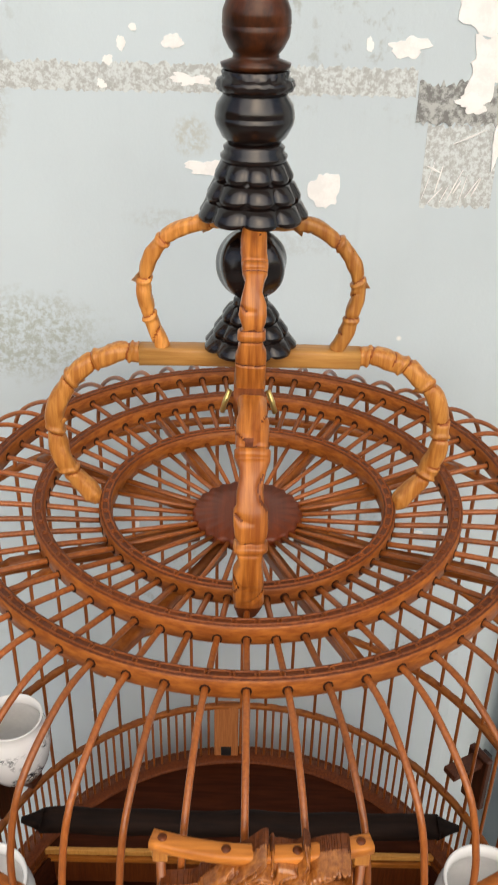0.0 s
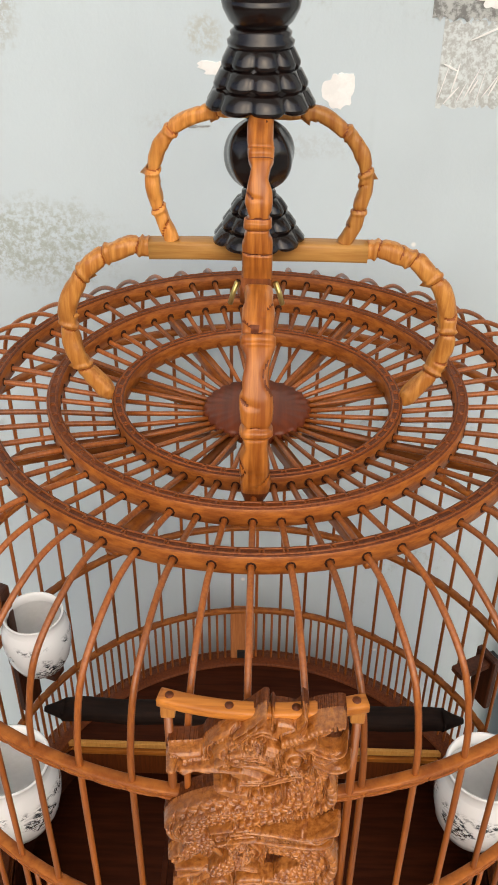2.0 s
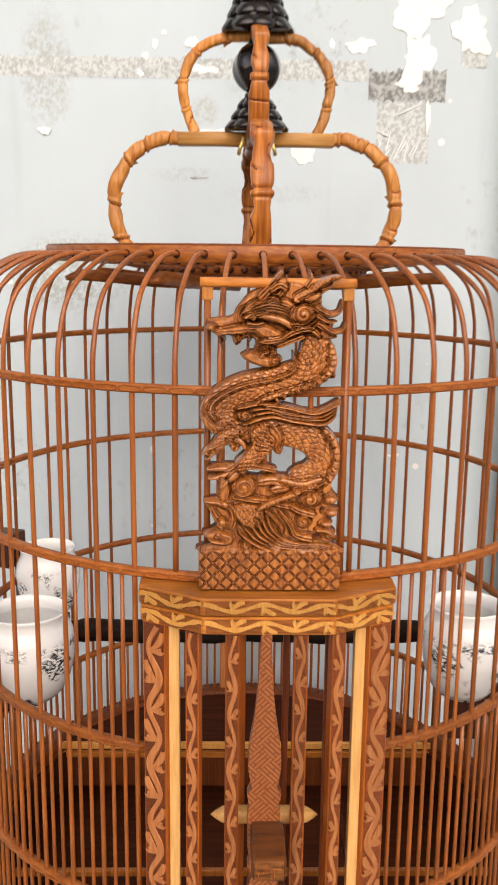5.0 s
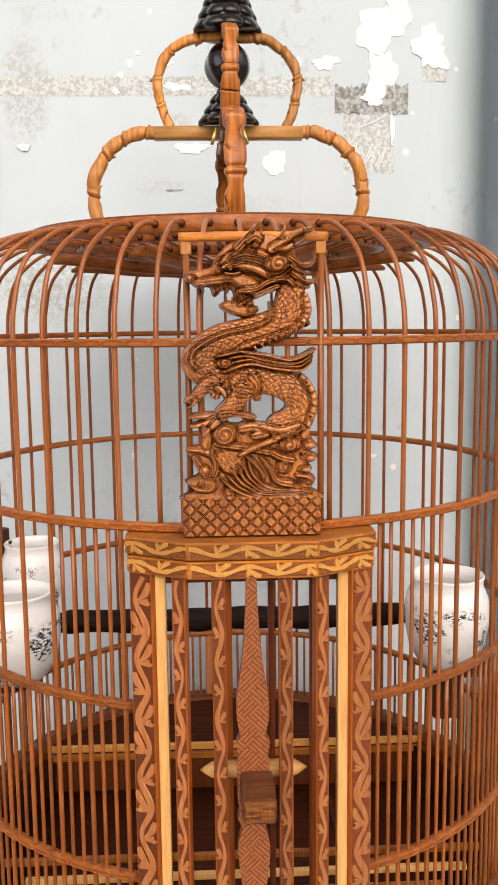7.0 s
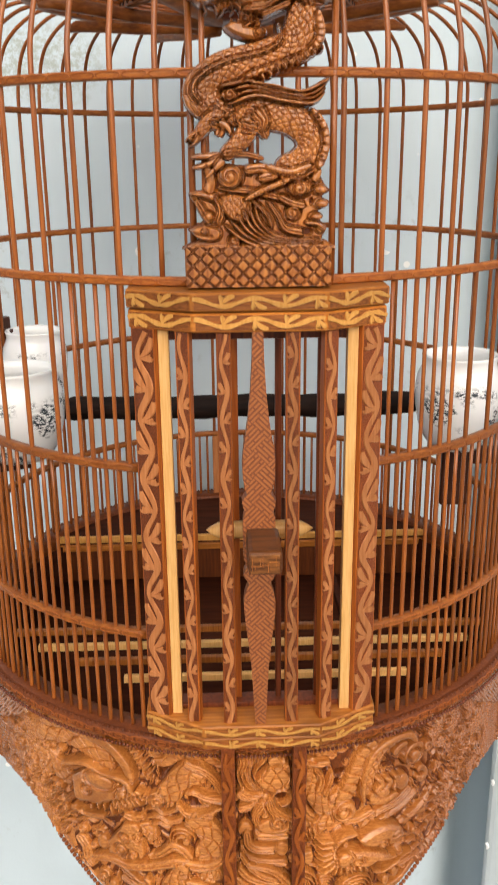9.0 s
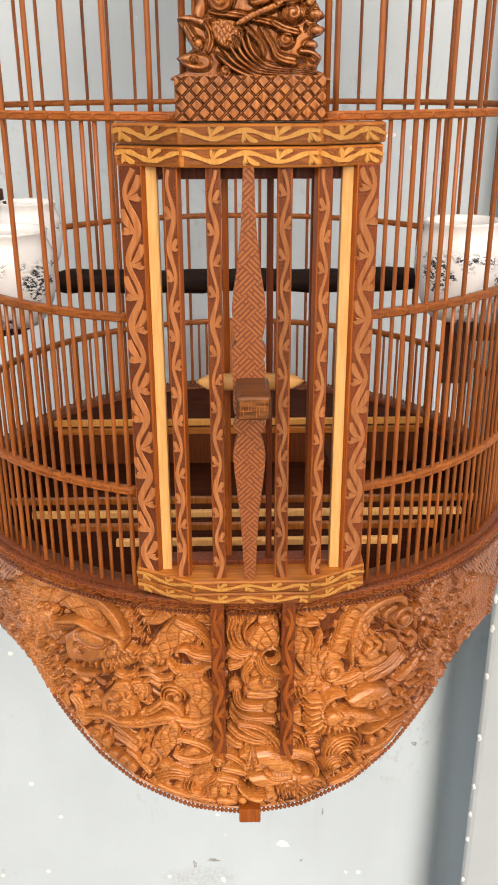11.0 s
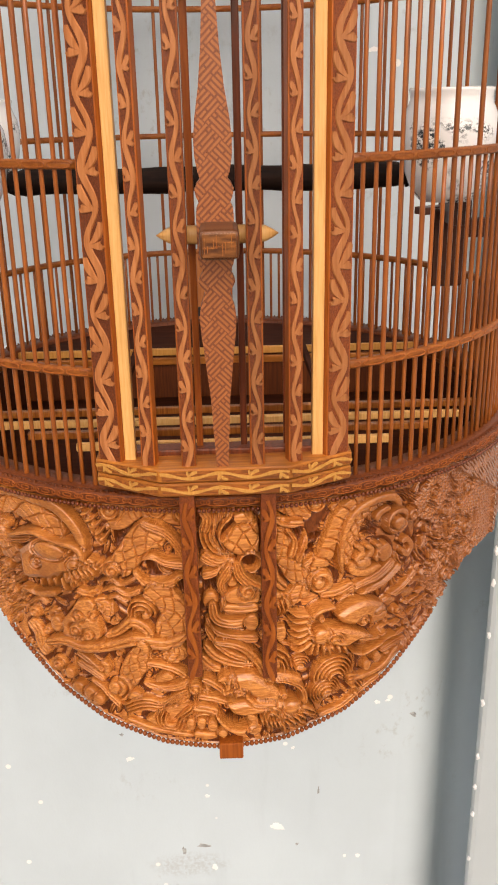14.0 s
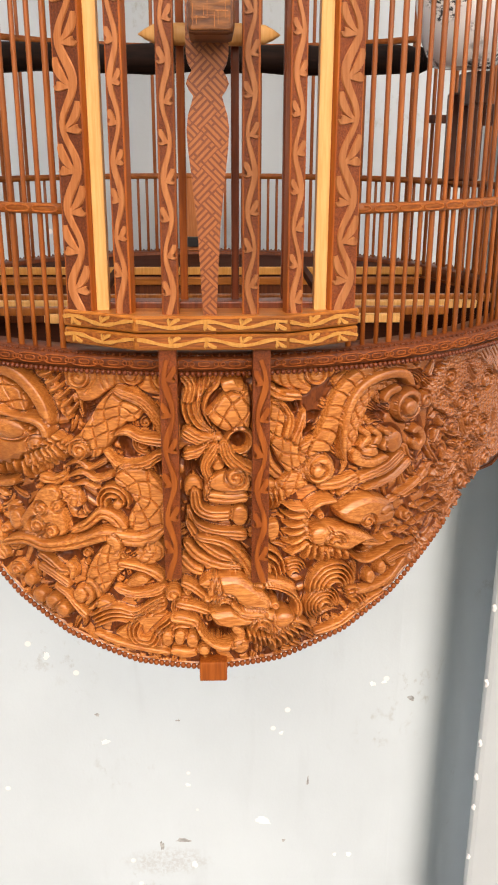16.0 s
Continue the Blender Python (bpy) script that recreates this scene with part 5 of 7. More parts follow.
    def strands(self, n, first, last, w, h, taper=(1.0, 0.6)):
        for k in range(n):
            f = k / max(1, n - 1)
            self.ribbon([(p[0] + (q[0] - p[0]) * f, p[1] + (q[1] - p[1]) * f) for p, q in zip(first, last)], w * 0.92, h * (1 + 0.05 * math.sin(3 * k)), taper=taper)

    def spikes(self, n, first, last, w, h):
        for k in range(n):
            f = k / (n - 1)
            self.ribbon([(p[0] + (q[0] - p[0]) * f, p[1] + (q[1] - p[1]) * f) for p, q in zip(first, last)], w, h * (1 + 0.05 * math.sin(4 * k)), taper=(1.2, 0.12))

    def hollow(self, c, ru, rv, depth):
        self.pit(c[0], ru / 1000, rv / 1000, depth / 1000)

    def line(self, line, w, depth):
        self.groove([(q[0], q[1]) for q in catmull([(x, y, 0) for x, y in line], 5)], w / 1000, depth / 1000)


def carve_apron(rel):
    U, V = rel.U, rel.V
    deg = np.degrees(U / 0.197)
    ribbon, form, boss, curl, arcs, strands, spikes, hollow, line = rel.ribbon, rel.form, rel.boss, rel.curl, rel.arcs, rel.strands, rel.spikes, rel.hollow, rel.line
    rng = random.Random(11)
    # low wisps and little scrolls that fill the ground
    for k in range(520):
        t = rng.uniform(-50, 50)
        u = 0.197 * radians(t)
        v = rng.uniform(float(np.interp(abs(t), LOW_T, LOW_Z)), 1.098)
        if k % 7 == 0:
            rel.curl([(u, v)], rng.uniform(2.0, 3.6), rng.uniform(2.2, 3.2), rng.uniform(0, 6.28), rng.choice((-1, 1)))
            continue
        a, b1, L = rng.uniform(0, 6.28), rng.uniform(-1.7, 1.7), rng.uniform(0.007, 0.018)
        way = [(u, v)]
        for f in range(1, 5):
            way.append((way[-1][0] + L / 4 * math.cos(a + b1 * f / 4), way[-1][1] + L / 4 * math.sin(a + b1 * f / 4)))
        ribbon(way, rng.uniform(1.3, 2.4), rng.uniform(1.6, 3.0), "lines", rng.choice((2, 3)), taper=(1.0, 0.3))
    # a field of fine scales out towards the shoulders
    side = np.clip((np.abs(deg + 1) - 36 - 3 * np.sin(150 * V) - 2 * np.sin(61 * V + 4 * U)) / 2.5, 0, 1)
    rel.H = np.where(side > 0.5, np.maximum(rel.H * 0.5, 0.0034 - rel.net(V * 0.8 + U * 0.6, U * 0.8 - V * 0.6, 0.0026) * 0.9), rel.H)
    for k in range(54):
        t = rng.choice((-1, 1)) * rng.uniform(36, 55)
        u, v = 0.197 * radians(t), rng.uniform(float(np.interp(abs(t), LOW_T, LOW_Z)), 1.082)
        if k % 3 == 0:
            rel.curl([(u, v)], rng.uniform(2.8, 5.2), rng.uniform(3.7, 4.3), rng.uniform(0, 6.28), rng.choice((-1, 1)))
            continue
        a, b1 = rng.uniform(0, 6.28), rng.uniform(-1.5, 1.5)
        way = [(u + 0.0035 * f * math.cos(a + b1 * f / 4), v + 0.0035 * f * math.sin(a + b1 * f / 4)) for f in range(5)]
        ribbon(way, rng.uniform(1.4, 2.4), rng.uniform(3.5, 4.0), "lines", 3, taper=(1.0, 0.3))
    # clouds under the base ring
    form(P(-18.9, 150.6, -11.2, 151.5, -4.8, 151.2, -4.9, 140, -7, 138.9, -9.2, 142, -11, 141.9, -12.7, 139, -14.4, 135.1, -16.3, 134.2, -17.2, 138.5, -18.5, 140.7), 2.6, 1.21)
    curl(P(-16.7, 145.1), 5.15, 3.4, 2.5, -1, 1.3)
    line(P(-14.4, 151.1, -14.2, 145.1, -15.7, 138.4), 0.48, 0.9)
    line(P(-13.6, 151.2, -13.4, 143.3, -12.4, 138.3), 0.48, 0.9)
    line(P(-12.7, 151.4, -12.6, 144.5, -11.7, 139.6), 0.48, 0.9)
    line(P(-11.6, 151, -11.6, 143.2), 0.48, 0.9)
    curl(P(-9.3, 147.5), 5.15, 3.4, 0.3, 1, 1.3)
    curl(P(-5.1, 146.3), 5.76, 3.4, 2, -1, 1.3)
    form(P(7.5, 151, 12.5, 151, 17.1, 150.6, 17, 144.9, 14.5, 141, 13.4, 137.3, 11.2, 138.2, 9.6, 141.7, 8.1, 145.7), 2.8, 1.21)
    line(P(8.2, 150.5, 8.7, 144.8, 9.8, 141.6), 0.48, 0.9)
    line(P(9.4, 150.4, 10.1, 142, 12.6, 137.7), 0.48, 0.9)
    line(P(10.6, 150.3, 11.1, 142.3, 13.5, 138.8), 0.48, 0.9)
    line(P(11.8, 150.4, 12.3, 144, 14.2, 140.6), 0.48, 0.9)
    curl(P(14.8, 146.5), 5.45, 3.6, 1, 1, 1.3)
    ribbon(P(17.2, 140.3, 19.5, 145.1, 21.5, 147.8), 2.73, 3, "lines", n=4, taper=(1, 0.4))
    # the arching neck and head facing inward
    ribbon(P(-44.7, 139.2, -39.7, 141.7, -34.7, 145.8, -29, 146.8, -24.8, 143.3), 4.9, 3, "lines", n=4, taper=(0.6, 1))
    ribbon(P(-41.7, 132.6, -35.5, 140.2, -31, 139.7, -27.1, 133.6, -24.4, 127), 6.94, 4.6, "scales", pitch=6.94, taper=(0.7, 0.9))
    ribbon(P(-39.6, 144.2, -33.9, 149, -29, 147.5, -25.1, 144.6, -22.1, 135.1, -20.6, 122), 3.67, 6, taper=(0.8, 0.7))
    ribbon(P(-40.5, 121.4, -37.2, 110.1, -33.8, 108.8), 4.9, 3.4, "scales", pitch=4.9)
    ribbon(P(-38.1, 124.9, -36.2, 118.8, -30.9, 123.2), 4.08, 4.2, "lines", n=4, taper=(0.3, 0.9))
    ribbon(P(-43.9, 120.3, -40.9, 112.9, -41.4, 101.8), 5.71, 3, "scales", pitch=4.08)
    form(P(-33, 115.9, -29.6, 124.3, -26.1, 125.8, -23.7, 123, -21.4, 120.5, -21, 113.8, -22.5, 107.7, -24.7, 106.4, -27.1, 101.5, -29, 101.2, -32.5, 100.4), 5.4, 3.67, dome=1.6)
    ribbon(P(-34.7, 123.1, -29.5, 128.7, -26.1, 125.8, -22.8, 125.3, -21.2, 122.1, -20.8, 114.7), 2.04, 7.4, taper=(0.6, 0.9))
    boss(P(-26.8, 119.9), 10.61, 5.31, 7.6)
    hollow(P(-23.2, 121.5), 3.27, 2.86, 2.4)
    boss(P(-23.1, 121.6), 1.39, 1.39, 7.4)
    hollow(P(-23.1, 121.6), 0.61, 0.61, 1.2)
    curl(P(-29.4, 111.6), 3.27, 7, 0, 1, 1.3)
    boss(P(-22.4, 113.7), 4.49, 4.49, 7.8)
    hollow(P(-28.9, 97.8), 6.12, 3.27, 4)
    spikes(4, P(-29, 101.2, -28.9, 97.8, -29.2, 94.2), P(-24.9, 106.2, -24.6, 101.7, -25.2, 97.1), 0.98, 6.4)
    ribbon(P(-34.1, 91.7, -30.5, 90.8, -26.6, 93.6), 2.04, 5.4, taper=(0.6, 1))
    spikes(8, P(-24.9, 105.4, -24.7, 99.6, -24.5, 94.5), P(-20.2, 119.1, -18.3, 115.1, -17.9, 108.5), 1.22, 6.4)
    ribbon(P(-41.8, 92.9, -38.6, 101.6, -36.3, 100.5), 2.24, 3.8, "lines", n=3, taper=(1, 0.3))
    ribbon(P(-39.4, 90.3, -36.5, 98.5, -34.3, 97), 2.24, 3.8, "lines", n=3, taper=(1, 0.3))
    ribbon(P(-40.7, 80.7, -37.5, 89.6, -35.3, 88.3), 2.24, 3.8, "lines", n=3, taper=(1, 0.3))
    ribbon(P(-38.4, 77.2, -35.6, 85.3, -33.4, 83.9), 2.24, 3.8, "lines", n=3, taper=(1, 0.3))
    ribbon(P(-35.8, 91.7, -33.1, 99.3, -31.1, 97.5), 2.24, 3.8, "lines", n=3, taper=(1, 0.3))
    ribbon(P(-35.4, 83.2, -32.7, 90.7, -30.7, 88.8), 2.24, 3.8, "lines", n=3, taper=(1, 0.3))
    ribbon(P(-33.7, 78, -31.2, 85.4, -29.2, 83.4), 2.24, 3.8, "lines", n=3, taper=(1, 0.3))
    ribbon(P(-37.9, 69.4, -35.1, 77.7, -33, 76.3), 2.24, 3.8, "lines", n=3, taper=(1, 0.3))
    curl(P(-37.1, 101.3), 3.67, 4.6, 0, 1, 1.3)
    curl(P(-36, 86.6), 3.27, 4.2, 1, -1, 1.3)
    curl(P(-32.2, 76.1), 4.08, 4.2, 2, 1, 1.3)
    curl(P(-29.9, 66.6), 3.67, 3.8, 1, 1, 1.3)
    ribbon(P(-33.7, 69.6, -31.9, 63.8, -31.5, 56, -30.3, 51.2), 3.67, 3.6, "lines", n=3)
    ribbon(P(-28.3, 81.3, -28, 71.2, -26.9, 66.4), 3.27, 3.8, taper=(1, 0.5))
    boss(P(-38.1, 144.4), 5.71, 3.27, 3)
    curl(P(-46.3, 108.3), 4.08, 3, 0, 1, 1.3)
    curl(P(-48.8, 91.2), 3.67, 2.8, 1, 1, 1.3)
    curl(P(-42.5, 94.6), 3.67, 3.2, 1, -1, 1.3)
    ribbon(P(-22.4, 147.1, -20.5, 142, -19.2, 133.9, -17.8, 126.2), 2.12, 4.6, "lines", n=2, taper=(0.6, 0.8))
    spikes(6, P(-21.9, 145.2, -20.5, 146.6, -20, 149.2), P(-18.2, 128.6, -17.4, 131.3, -16.9, 134.5), 1.21, 4.2)
    spikes(8, P(-24.3, 108.4, -24.2, 104.1, -24, 99.9), P(-18.8, 117.1, -17.6, 113.7, -17, 109.7), 1.36, 6.2)
    # second body with its mane
    ribbon(P(-16.2, 111.6, -14.3, 119.4, -12.4, 129, -10.6, 134.3, -7.9, 133.3), 6.36, 4.8, "scales", pitch=6.06, taper=(0.9, 1))
    hollow(P(-16, 129.9), 7.88, 4.85, 1.6)
    ribbon(P(-11.6, 141.7, -10.2, 139.5, -8.1, 136.7, -6.5, 130.9, -5, 120.9), 2.73, 6.2, "lines", n=4, taper=(0.7, 0.8))
    hollow(P(-10.1, 116.7), 5.15, 7.88, 3)
    arcs(P(-7.9, 117.6), 5.45, 3, 1.2, 5.1, 4.2)
    ribbon(P(-11.8, 121, -10, 122.8, -8.1, 120.1, -5, 118.8), 2.27, 6.4, "lines", n=3, taper=(0.5, 1))
    ribbon(P(-13.3, 114, -11.4, 107.6, -9.5, 106.9, -7.3, 108.8, -5.1, 113.2), 2.42, 6.2, "lines", n=3, taper=(0.5, 1))
    hollow(P(-5.9, 107.3), 3.64, 6.06, 3.4)
    boss(P(-16.8, 112.9), 5.76, 5.45, 5.6)
    curl(P(-16.6, 112.5), 4.24, 5.8, 2, 1, 1.3)
    ribbon(P(-19.4, 103.6, -17.2, 106.4, -15.6, 103.9, -12.9, 108.9), 1.82, 4.4, "lines", n=3, taper=(0.4, 0.8))
    ribbon(P(-19.2, 98.2, -16.6, 101.4, -14.6, 98.8, -12.1, 102.2), 1.97, 4.6, "lines", n=3, taper=(0.4, 0.8))
    ribbon(P(-19, 93, -16.7, 96.1, -14.3, 94.1, -12, 97.9), 1.82, 4.2, "lines", n=3, taper=(0.5, 0.5))
    ribbon(P(-23.3, 97, -21.2, 95.8, -19.2, 98.8), 2.12, 3.6, "lines", n=2)
    ribbon(P(-20.3, 90.7, -18.4, 89.9, -17.8, 84.4), 3.64, 4, "scales", pitch=3.94)
    # third body, shell and cloud bank
    ribbon(P(-11.9, 101.7, -9, 99.6, -7.2, 90.9, -7.9, 80.5, -9.6, 75.2), 7.58, 4.8, "scales", pitch=6.36, taper=(0.7, 1))
    arcs(P(-12.4, 89.3), 7.27, 3, -0.4, 3.9, 5)
    boss(P(-11.7, 88.3), 2.73, 2.73, 5.4)
    ribbon(P(-18.7, 72.9, -16.4, 76.4, -14.1, 83, -12.2, 80.8, -10.9, 74.8), 3.33, 5, "lines", n=2, taper=(0.5, 0.9))
    hollow(P(-18.2, 75.9), 3.64, 2.73, 2.4)
    hollow(P(-14.7, 63.3), 4.85, 4.24, 2.6)
    form(P(-24.4, 85.4, -23.2, 91.5, -21.1, 93.7, -19.9, 90.4, -20.3, 86.1, -19.7, 81.7, -19.4, 71.2, -22.3, 66.2, -25.9, 65.7, -26.9, 72.5, -25.9, 79.4), 4.6, 1.21)
    curl(P(-23.1, 81.9), 3.33, 5.4, 0, 1, 1.3)
    curl(P(-20.6, 83.7), 2.42, 5.2, 1, -1, 1.3)
    curl(P(-23.9, 72.8), 4.24, 5.4, 2, 1, 1.3)
    curl(P(-21.6, 71.2), 3.64, 5.4, 1, -1, 1.3)
    boss(P(-27.6, 73.6), 4.24, 5.45, 4.6)
    curl(P(-28.5, 61.3), 4.85, 4, 1, 1, 1.3)
    ribbon(P(-30, 61.1, -25.9, 65.4, -22.3, 63.7, -18, 67.4, -15.1, 71.4, -13.1, 73.4, -9.9, 71.8, -7.5, 73.3, -5.4, 78.6), 3.03, 6.2, "lines", n=2, taper=(0.7, 1))
    ribbon(P(-13.1, 72.3, -12, 69.6, -12.1, 63.4), 2.73, 6.2, taper=(1, 0.5))
    # waves and scales along the lower edge
    ribbon(P(-11.7, 64.6, -13.9, 57, -15.4, 47.2, -15.4, 40.9), 6.67, 4.4, "scales", pitch=5.15, taper=(1, 0.7))
    ribbon(P(-7.7, 70, -7, 65.4, -9.4, 62.9), 4.24, 4.4, "scales", pitch=3.64)
    hollow(P(-19.7, 59), 7.88, 4.24, 2.6)
    ribbon(P(-24.3, 58.5, -22.5, 55.1, -20.8, 50.8, -19.1, 51.3), 1.82, 4, "lines", n=2)
    ribbon(P(-24.4, 52.5, -21.8, 48.3, -19.5, 43.8), 2.12, 4, "lines", n=3)
    ribbon(P(-19.7, 56.1, -18.8, 53.7, -19, 48.4), 1.52, 4.6)
    ribbon(P(-12.2, 59.3, -9.4, 57.8, -7.2, 55.4, -5.9, 51.7), 2.42, 5, "lines", n=2, taper=(0.6, 0.9))
    ribbon(P(-13, 46.5, -10.4, 43.9, -7.4, 45.2, -5.5, 48.8), 2.42, 5, "lines", n=3, taper=(0.6, 0.9))
    form(P(-11.2, 49.4, -9, 55.1, -7.7, 50.7, -10.2, 47.3), 5, 1.21)
    boss(P(-28.2, 46.8), 5.15, 5.15, 4.6)
    curl(P(-28.2, 46.8), 3.64, 4.8, 1, 1, 1.3)
    boss(P(-24.4, 36.1), 4.55, 4.24, 5)
    boss(P(-22.3, 34.2), 4.24, 4.24, 5.2)
    boss(P(-20.8, 30.7), 3.94, 3.94, 5)
    boss(P(-26.1, 43.3), 3.64, 4.24, 4.4)
    ribbon(P(-22.1, 43.6, -20.1, 39.6, -18.5, 33.4, -17, 28.7), 2.42, 4.4, "lines", n=2, taper=(0.5, 0.8))
    boss(P(-17.8, 40.2), 4.55, 4.55, 4.8)
    arcs(P(-17.5, 41), 7.88, 2, -1.3, 1.3, 4.4)
    boss(P(-14.4, 35.7), 4.55, 4.55, 4.6)
    strands(4, P(-17, 28.7, -13.3, 35.9, -10.1, 34, -8, 38.6, -5.5, 44.2), P(-16.3, 23.7, -12.9, 29.4, -9.8, 29.3, -7.4, 34.1, -5.6, 37.9), 1.33, 4.8, (0.5, 0.9))
    form(P(-13.4, 21.4, -10.9, 27.8, -8.5, 32.6, -5.7, 34, -5.2, 26.7, -5.9, 14, -9.9, 16.6), 3.6, 1.21)
    arcs(P(-8.6, 24.5), 7.88, 3, 2.4, 5.6, 4.8)
    strands(4, P(-8.1, 23.2, -6.7, 28, -5.1, 32.6, -2.8, 33.4), P(-6.4, 19.9, -5.2, 25.2, -3.6, 28.3, -1.7, 27.4), 1.09, 5.4, (0.4, 0.9))
    boss(P(-5.5, 21.6), 3.33, 4.55, 5.2)
    boss(P(-3.8, 22.3), 3.33, 4.55, 5.2)
    boss(P(-2.1, 20.6), 3.33, 4.55, 5.2)
    ribbon(P(-16.3, 20.7, -13.1, 16.8, -9.2, 14.5, -5.2, 12.8), 1.52, 3.6)
    ribbon(P(-5.2, 14.7, -2.9, 13, -1.2, 14.9), 2.12, 4)
    # middle: the tail, its knot and the falling folds
    strands(8, P(-2.6, 143.1, -2.7, 131.9, -1.5, 124.5, 0.6, 120.7, 2.6, 120.6), P(2.2, 150.8, 1.7, 144.4, 0.4, 139.2, -0.1, 132.1, 0.9, 125, 2.6, 121.4), 1.33, 4.4, (1, 0.6))
    ribbon(P(-2.7, 148.4, -1.8, 143.1, -2.3, 135.6), 2.42, 4, "lines", n=3)
    form(P(-0.1, 131.6, 1.5, 137.4, 2.6, 141, 5.6, 142.1, 5.6, 122.6, 3, 122.8, 1.1, 126.3), 4.8, 2.12, dome=1, kind="scales", pitch=6.97)
    ribbon(P(2.2, 143, 3.5, 144.4, 4.9, 143.2), 2.42, 5.4)
    hollow(P(4.6, 148.1), 3.64, 5.45, 2.4)
    ribbon(P(-2.9, 124, -0.5, 119.5, 2.4, 120.1), 3.03, 5.4, "lines", n=4, taper=(1, 0.5))
    ribbon(P(-2.9, 112.2, -1, 113.8, 0.9, 117.5, 2.6, 119.9), 2.42, 5.2, "lines", n=3, taper=(1, 0.5))
    boss(P(4.4, 118.6), 6.67, 6.36, 5.4)
    hollow(P(4.4, 118.6), 5.15, 5.15, 7.5)
    hollow(P(-1.7, 105), 4.24, 5.45, 2.4)
    boss(P(1.5, 108.6), 4.24, 3.94, 4.4)
    ribbon(P(1.7, 117.9, 0, 108.2, 0.5, 100.2, -0.2, 91.2), 2.73, 6, "lines", n=4, taper=(1, 0.5))
    ribbon(P(2.3, 119.3, 2.9, 112.1, 4.7, 106.1, 6.6, 102.6), 3.33, 6.2, "lines", n=4, taper=(0.7, 1))
    form(P(0.5, 101.8, 2.3, 104.9, 5.6, 102.8, 5.6, 94.8, 2.6, 93.6, 0.4, 97.5), 4.4, 1.21)
    curl(P(3.9, 101.5), 4.55, 5, 2, 1, 1.3)
    ribbon(P(0.2, 92.8, 2.9, 91.5, 5.6, 92.1), 2.42, 4.2, "lines", n=2)
    boss(P(-1.7, 96.6), 4.55, 6.06, 3.6)
    ribbon(P(-1.5, 96.6, -1.1, 87.9, 0.9, 84.1, 5.6, 84.6), 2.42, 5, "lines", n=3)
    boss(P(4.5, 83.1), 4.24, 5.45, 4.2)
    ribbon(P(-2.5, 87.7, -1.5, 79.7, 1.1, 75.4, 5.5, 73.4), 2.73, 4.6, "lines", n=3, taper=(0.5, 1))
    form(P(-0.4, 70.5, 2.5, 70.8, 4.9, 65.2, 4, 60.6, 1.4, 62.5, 0, 66), 3.6, 1.21)
    ribbon(P(-2.7, 82.3, -1, 72.2, 1.6, 64.8, 5.2, 59.8), 2.73, 5.2, "lines", n=2, taper=(0.5, 0.8))
    ribbon(P(-1.5, 74.1, 2.2, 70.9, 4.6, 63.7, 6.7, 50.8), 2.73, 6, "lines", n=2, taper=(0.5, 1))
    ribbon(P(-3, 71.3, -1.2, 63.9, 1.7, 59.1, 4.8, 57.5), 2.12, 4.4, "lines", n=2)
    ribbon(P(-3.6, 64.3, -2, 58.2, -0.5, 55.9), 2.12, 4.4, "lines", n=2)
    # the low head
    hollow(P(9.8, 42.3), 7.88, 6.67, 2.4)
    form(P(-1.2, 51.9, 0.7, 55.3, 4, 56.3, 5.9, 52.7, 7.8, 46.6, 9.2, 37.8, 7.8, 36, 5.5, 37.7, 4, 40.5, 2.1, 43.6, 0.2, 46.8), 6.2, 3.64, dome=2)
    form(P(-0.1, 36.9, 2.5, 39.3, 6.3, 39.3, 8.8, 36.8, 10.7, 32.6, 10.9, 25.8, 9.6, 22.6, 7.3, 26.1, 5.5, 29, 3.2, 28.2, 1.3, 30.2), 6.6, 3.03, dome=1.8)
    ribbon(P(0.4, 46.6, 1, 51.8, 1.1, 57), 1.52, 8.2, taper=(1.2, 0.3))
    ribbon(P(1.6, 47.2, 1.4, 51.8, 1.3, 56.4), 1.03, 8, taper=(1.2, 0.3))
    ribbon(P(-1.1, 51.3, 0.4, 52.4), 2.12, 6.6, taper=(0.3, 1))
    ribbon(P(6.4, 49.8, 9.3, 48.4, 11.7, 43.2, 12.5, 35.3, 11.3, 29.2), 2.12, 7.6, "lines", n=2, taper=(0.5, 0.9))
    ribbon(P(-0.5, 44.4, 2.5, 43.6, 4.9, 36.8, 7.8, 35.4), 1.21, 8.4)
    boss(P(9.2, 39.1), 2.42, 2.42, 7.6)
    hollow(P(9.2, 39.1), 1.21, 1.21, 1.6)
    boss(P(10.4, 31.5), 5.15, 4.85, 8.6)
    arcs(P(7.2, 27.9), 4.55, 2, -0.3, 3.4, 8.2)
    hollow(P(1.8, 24.9), 6.36, 6.36, 8)
    ribbon(P(-1.6, 30.5, 0, 22, 2.3, 17.9, 4.9, 20.7), 1.82, 7, taper=(0.6, 1))
    ribbon(P(3.5, 29.9, 4.5, 25, 3.8, 19.8), 2.12, 7.4)
    spikes(5, P(5.6, 25.9, 5.9, 21.7, 5.6, 17.6), P(8.2, 22.7, 8.7, 18.3, 8.4, 14.2), 1.09, 7.6)
    spikes(7, P(8.7, 23.2, 9.2, 18.1, 8.8, 12.9), P(11.9, 30.8, 14, 26.1, 14.8, 20.3), 1.52, 7.2)
    boss(P(4.6, 17.2), 4.55, 4.55, 4.8)
    boss(P(-0.5, 14.9), 3.33, 3.03, 4.4)
    ribbon(P(-5.1, 32.6, -2.8, 31.6, -1.2, 29.2), 2.12, 5, "lines", n=2)
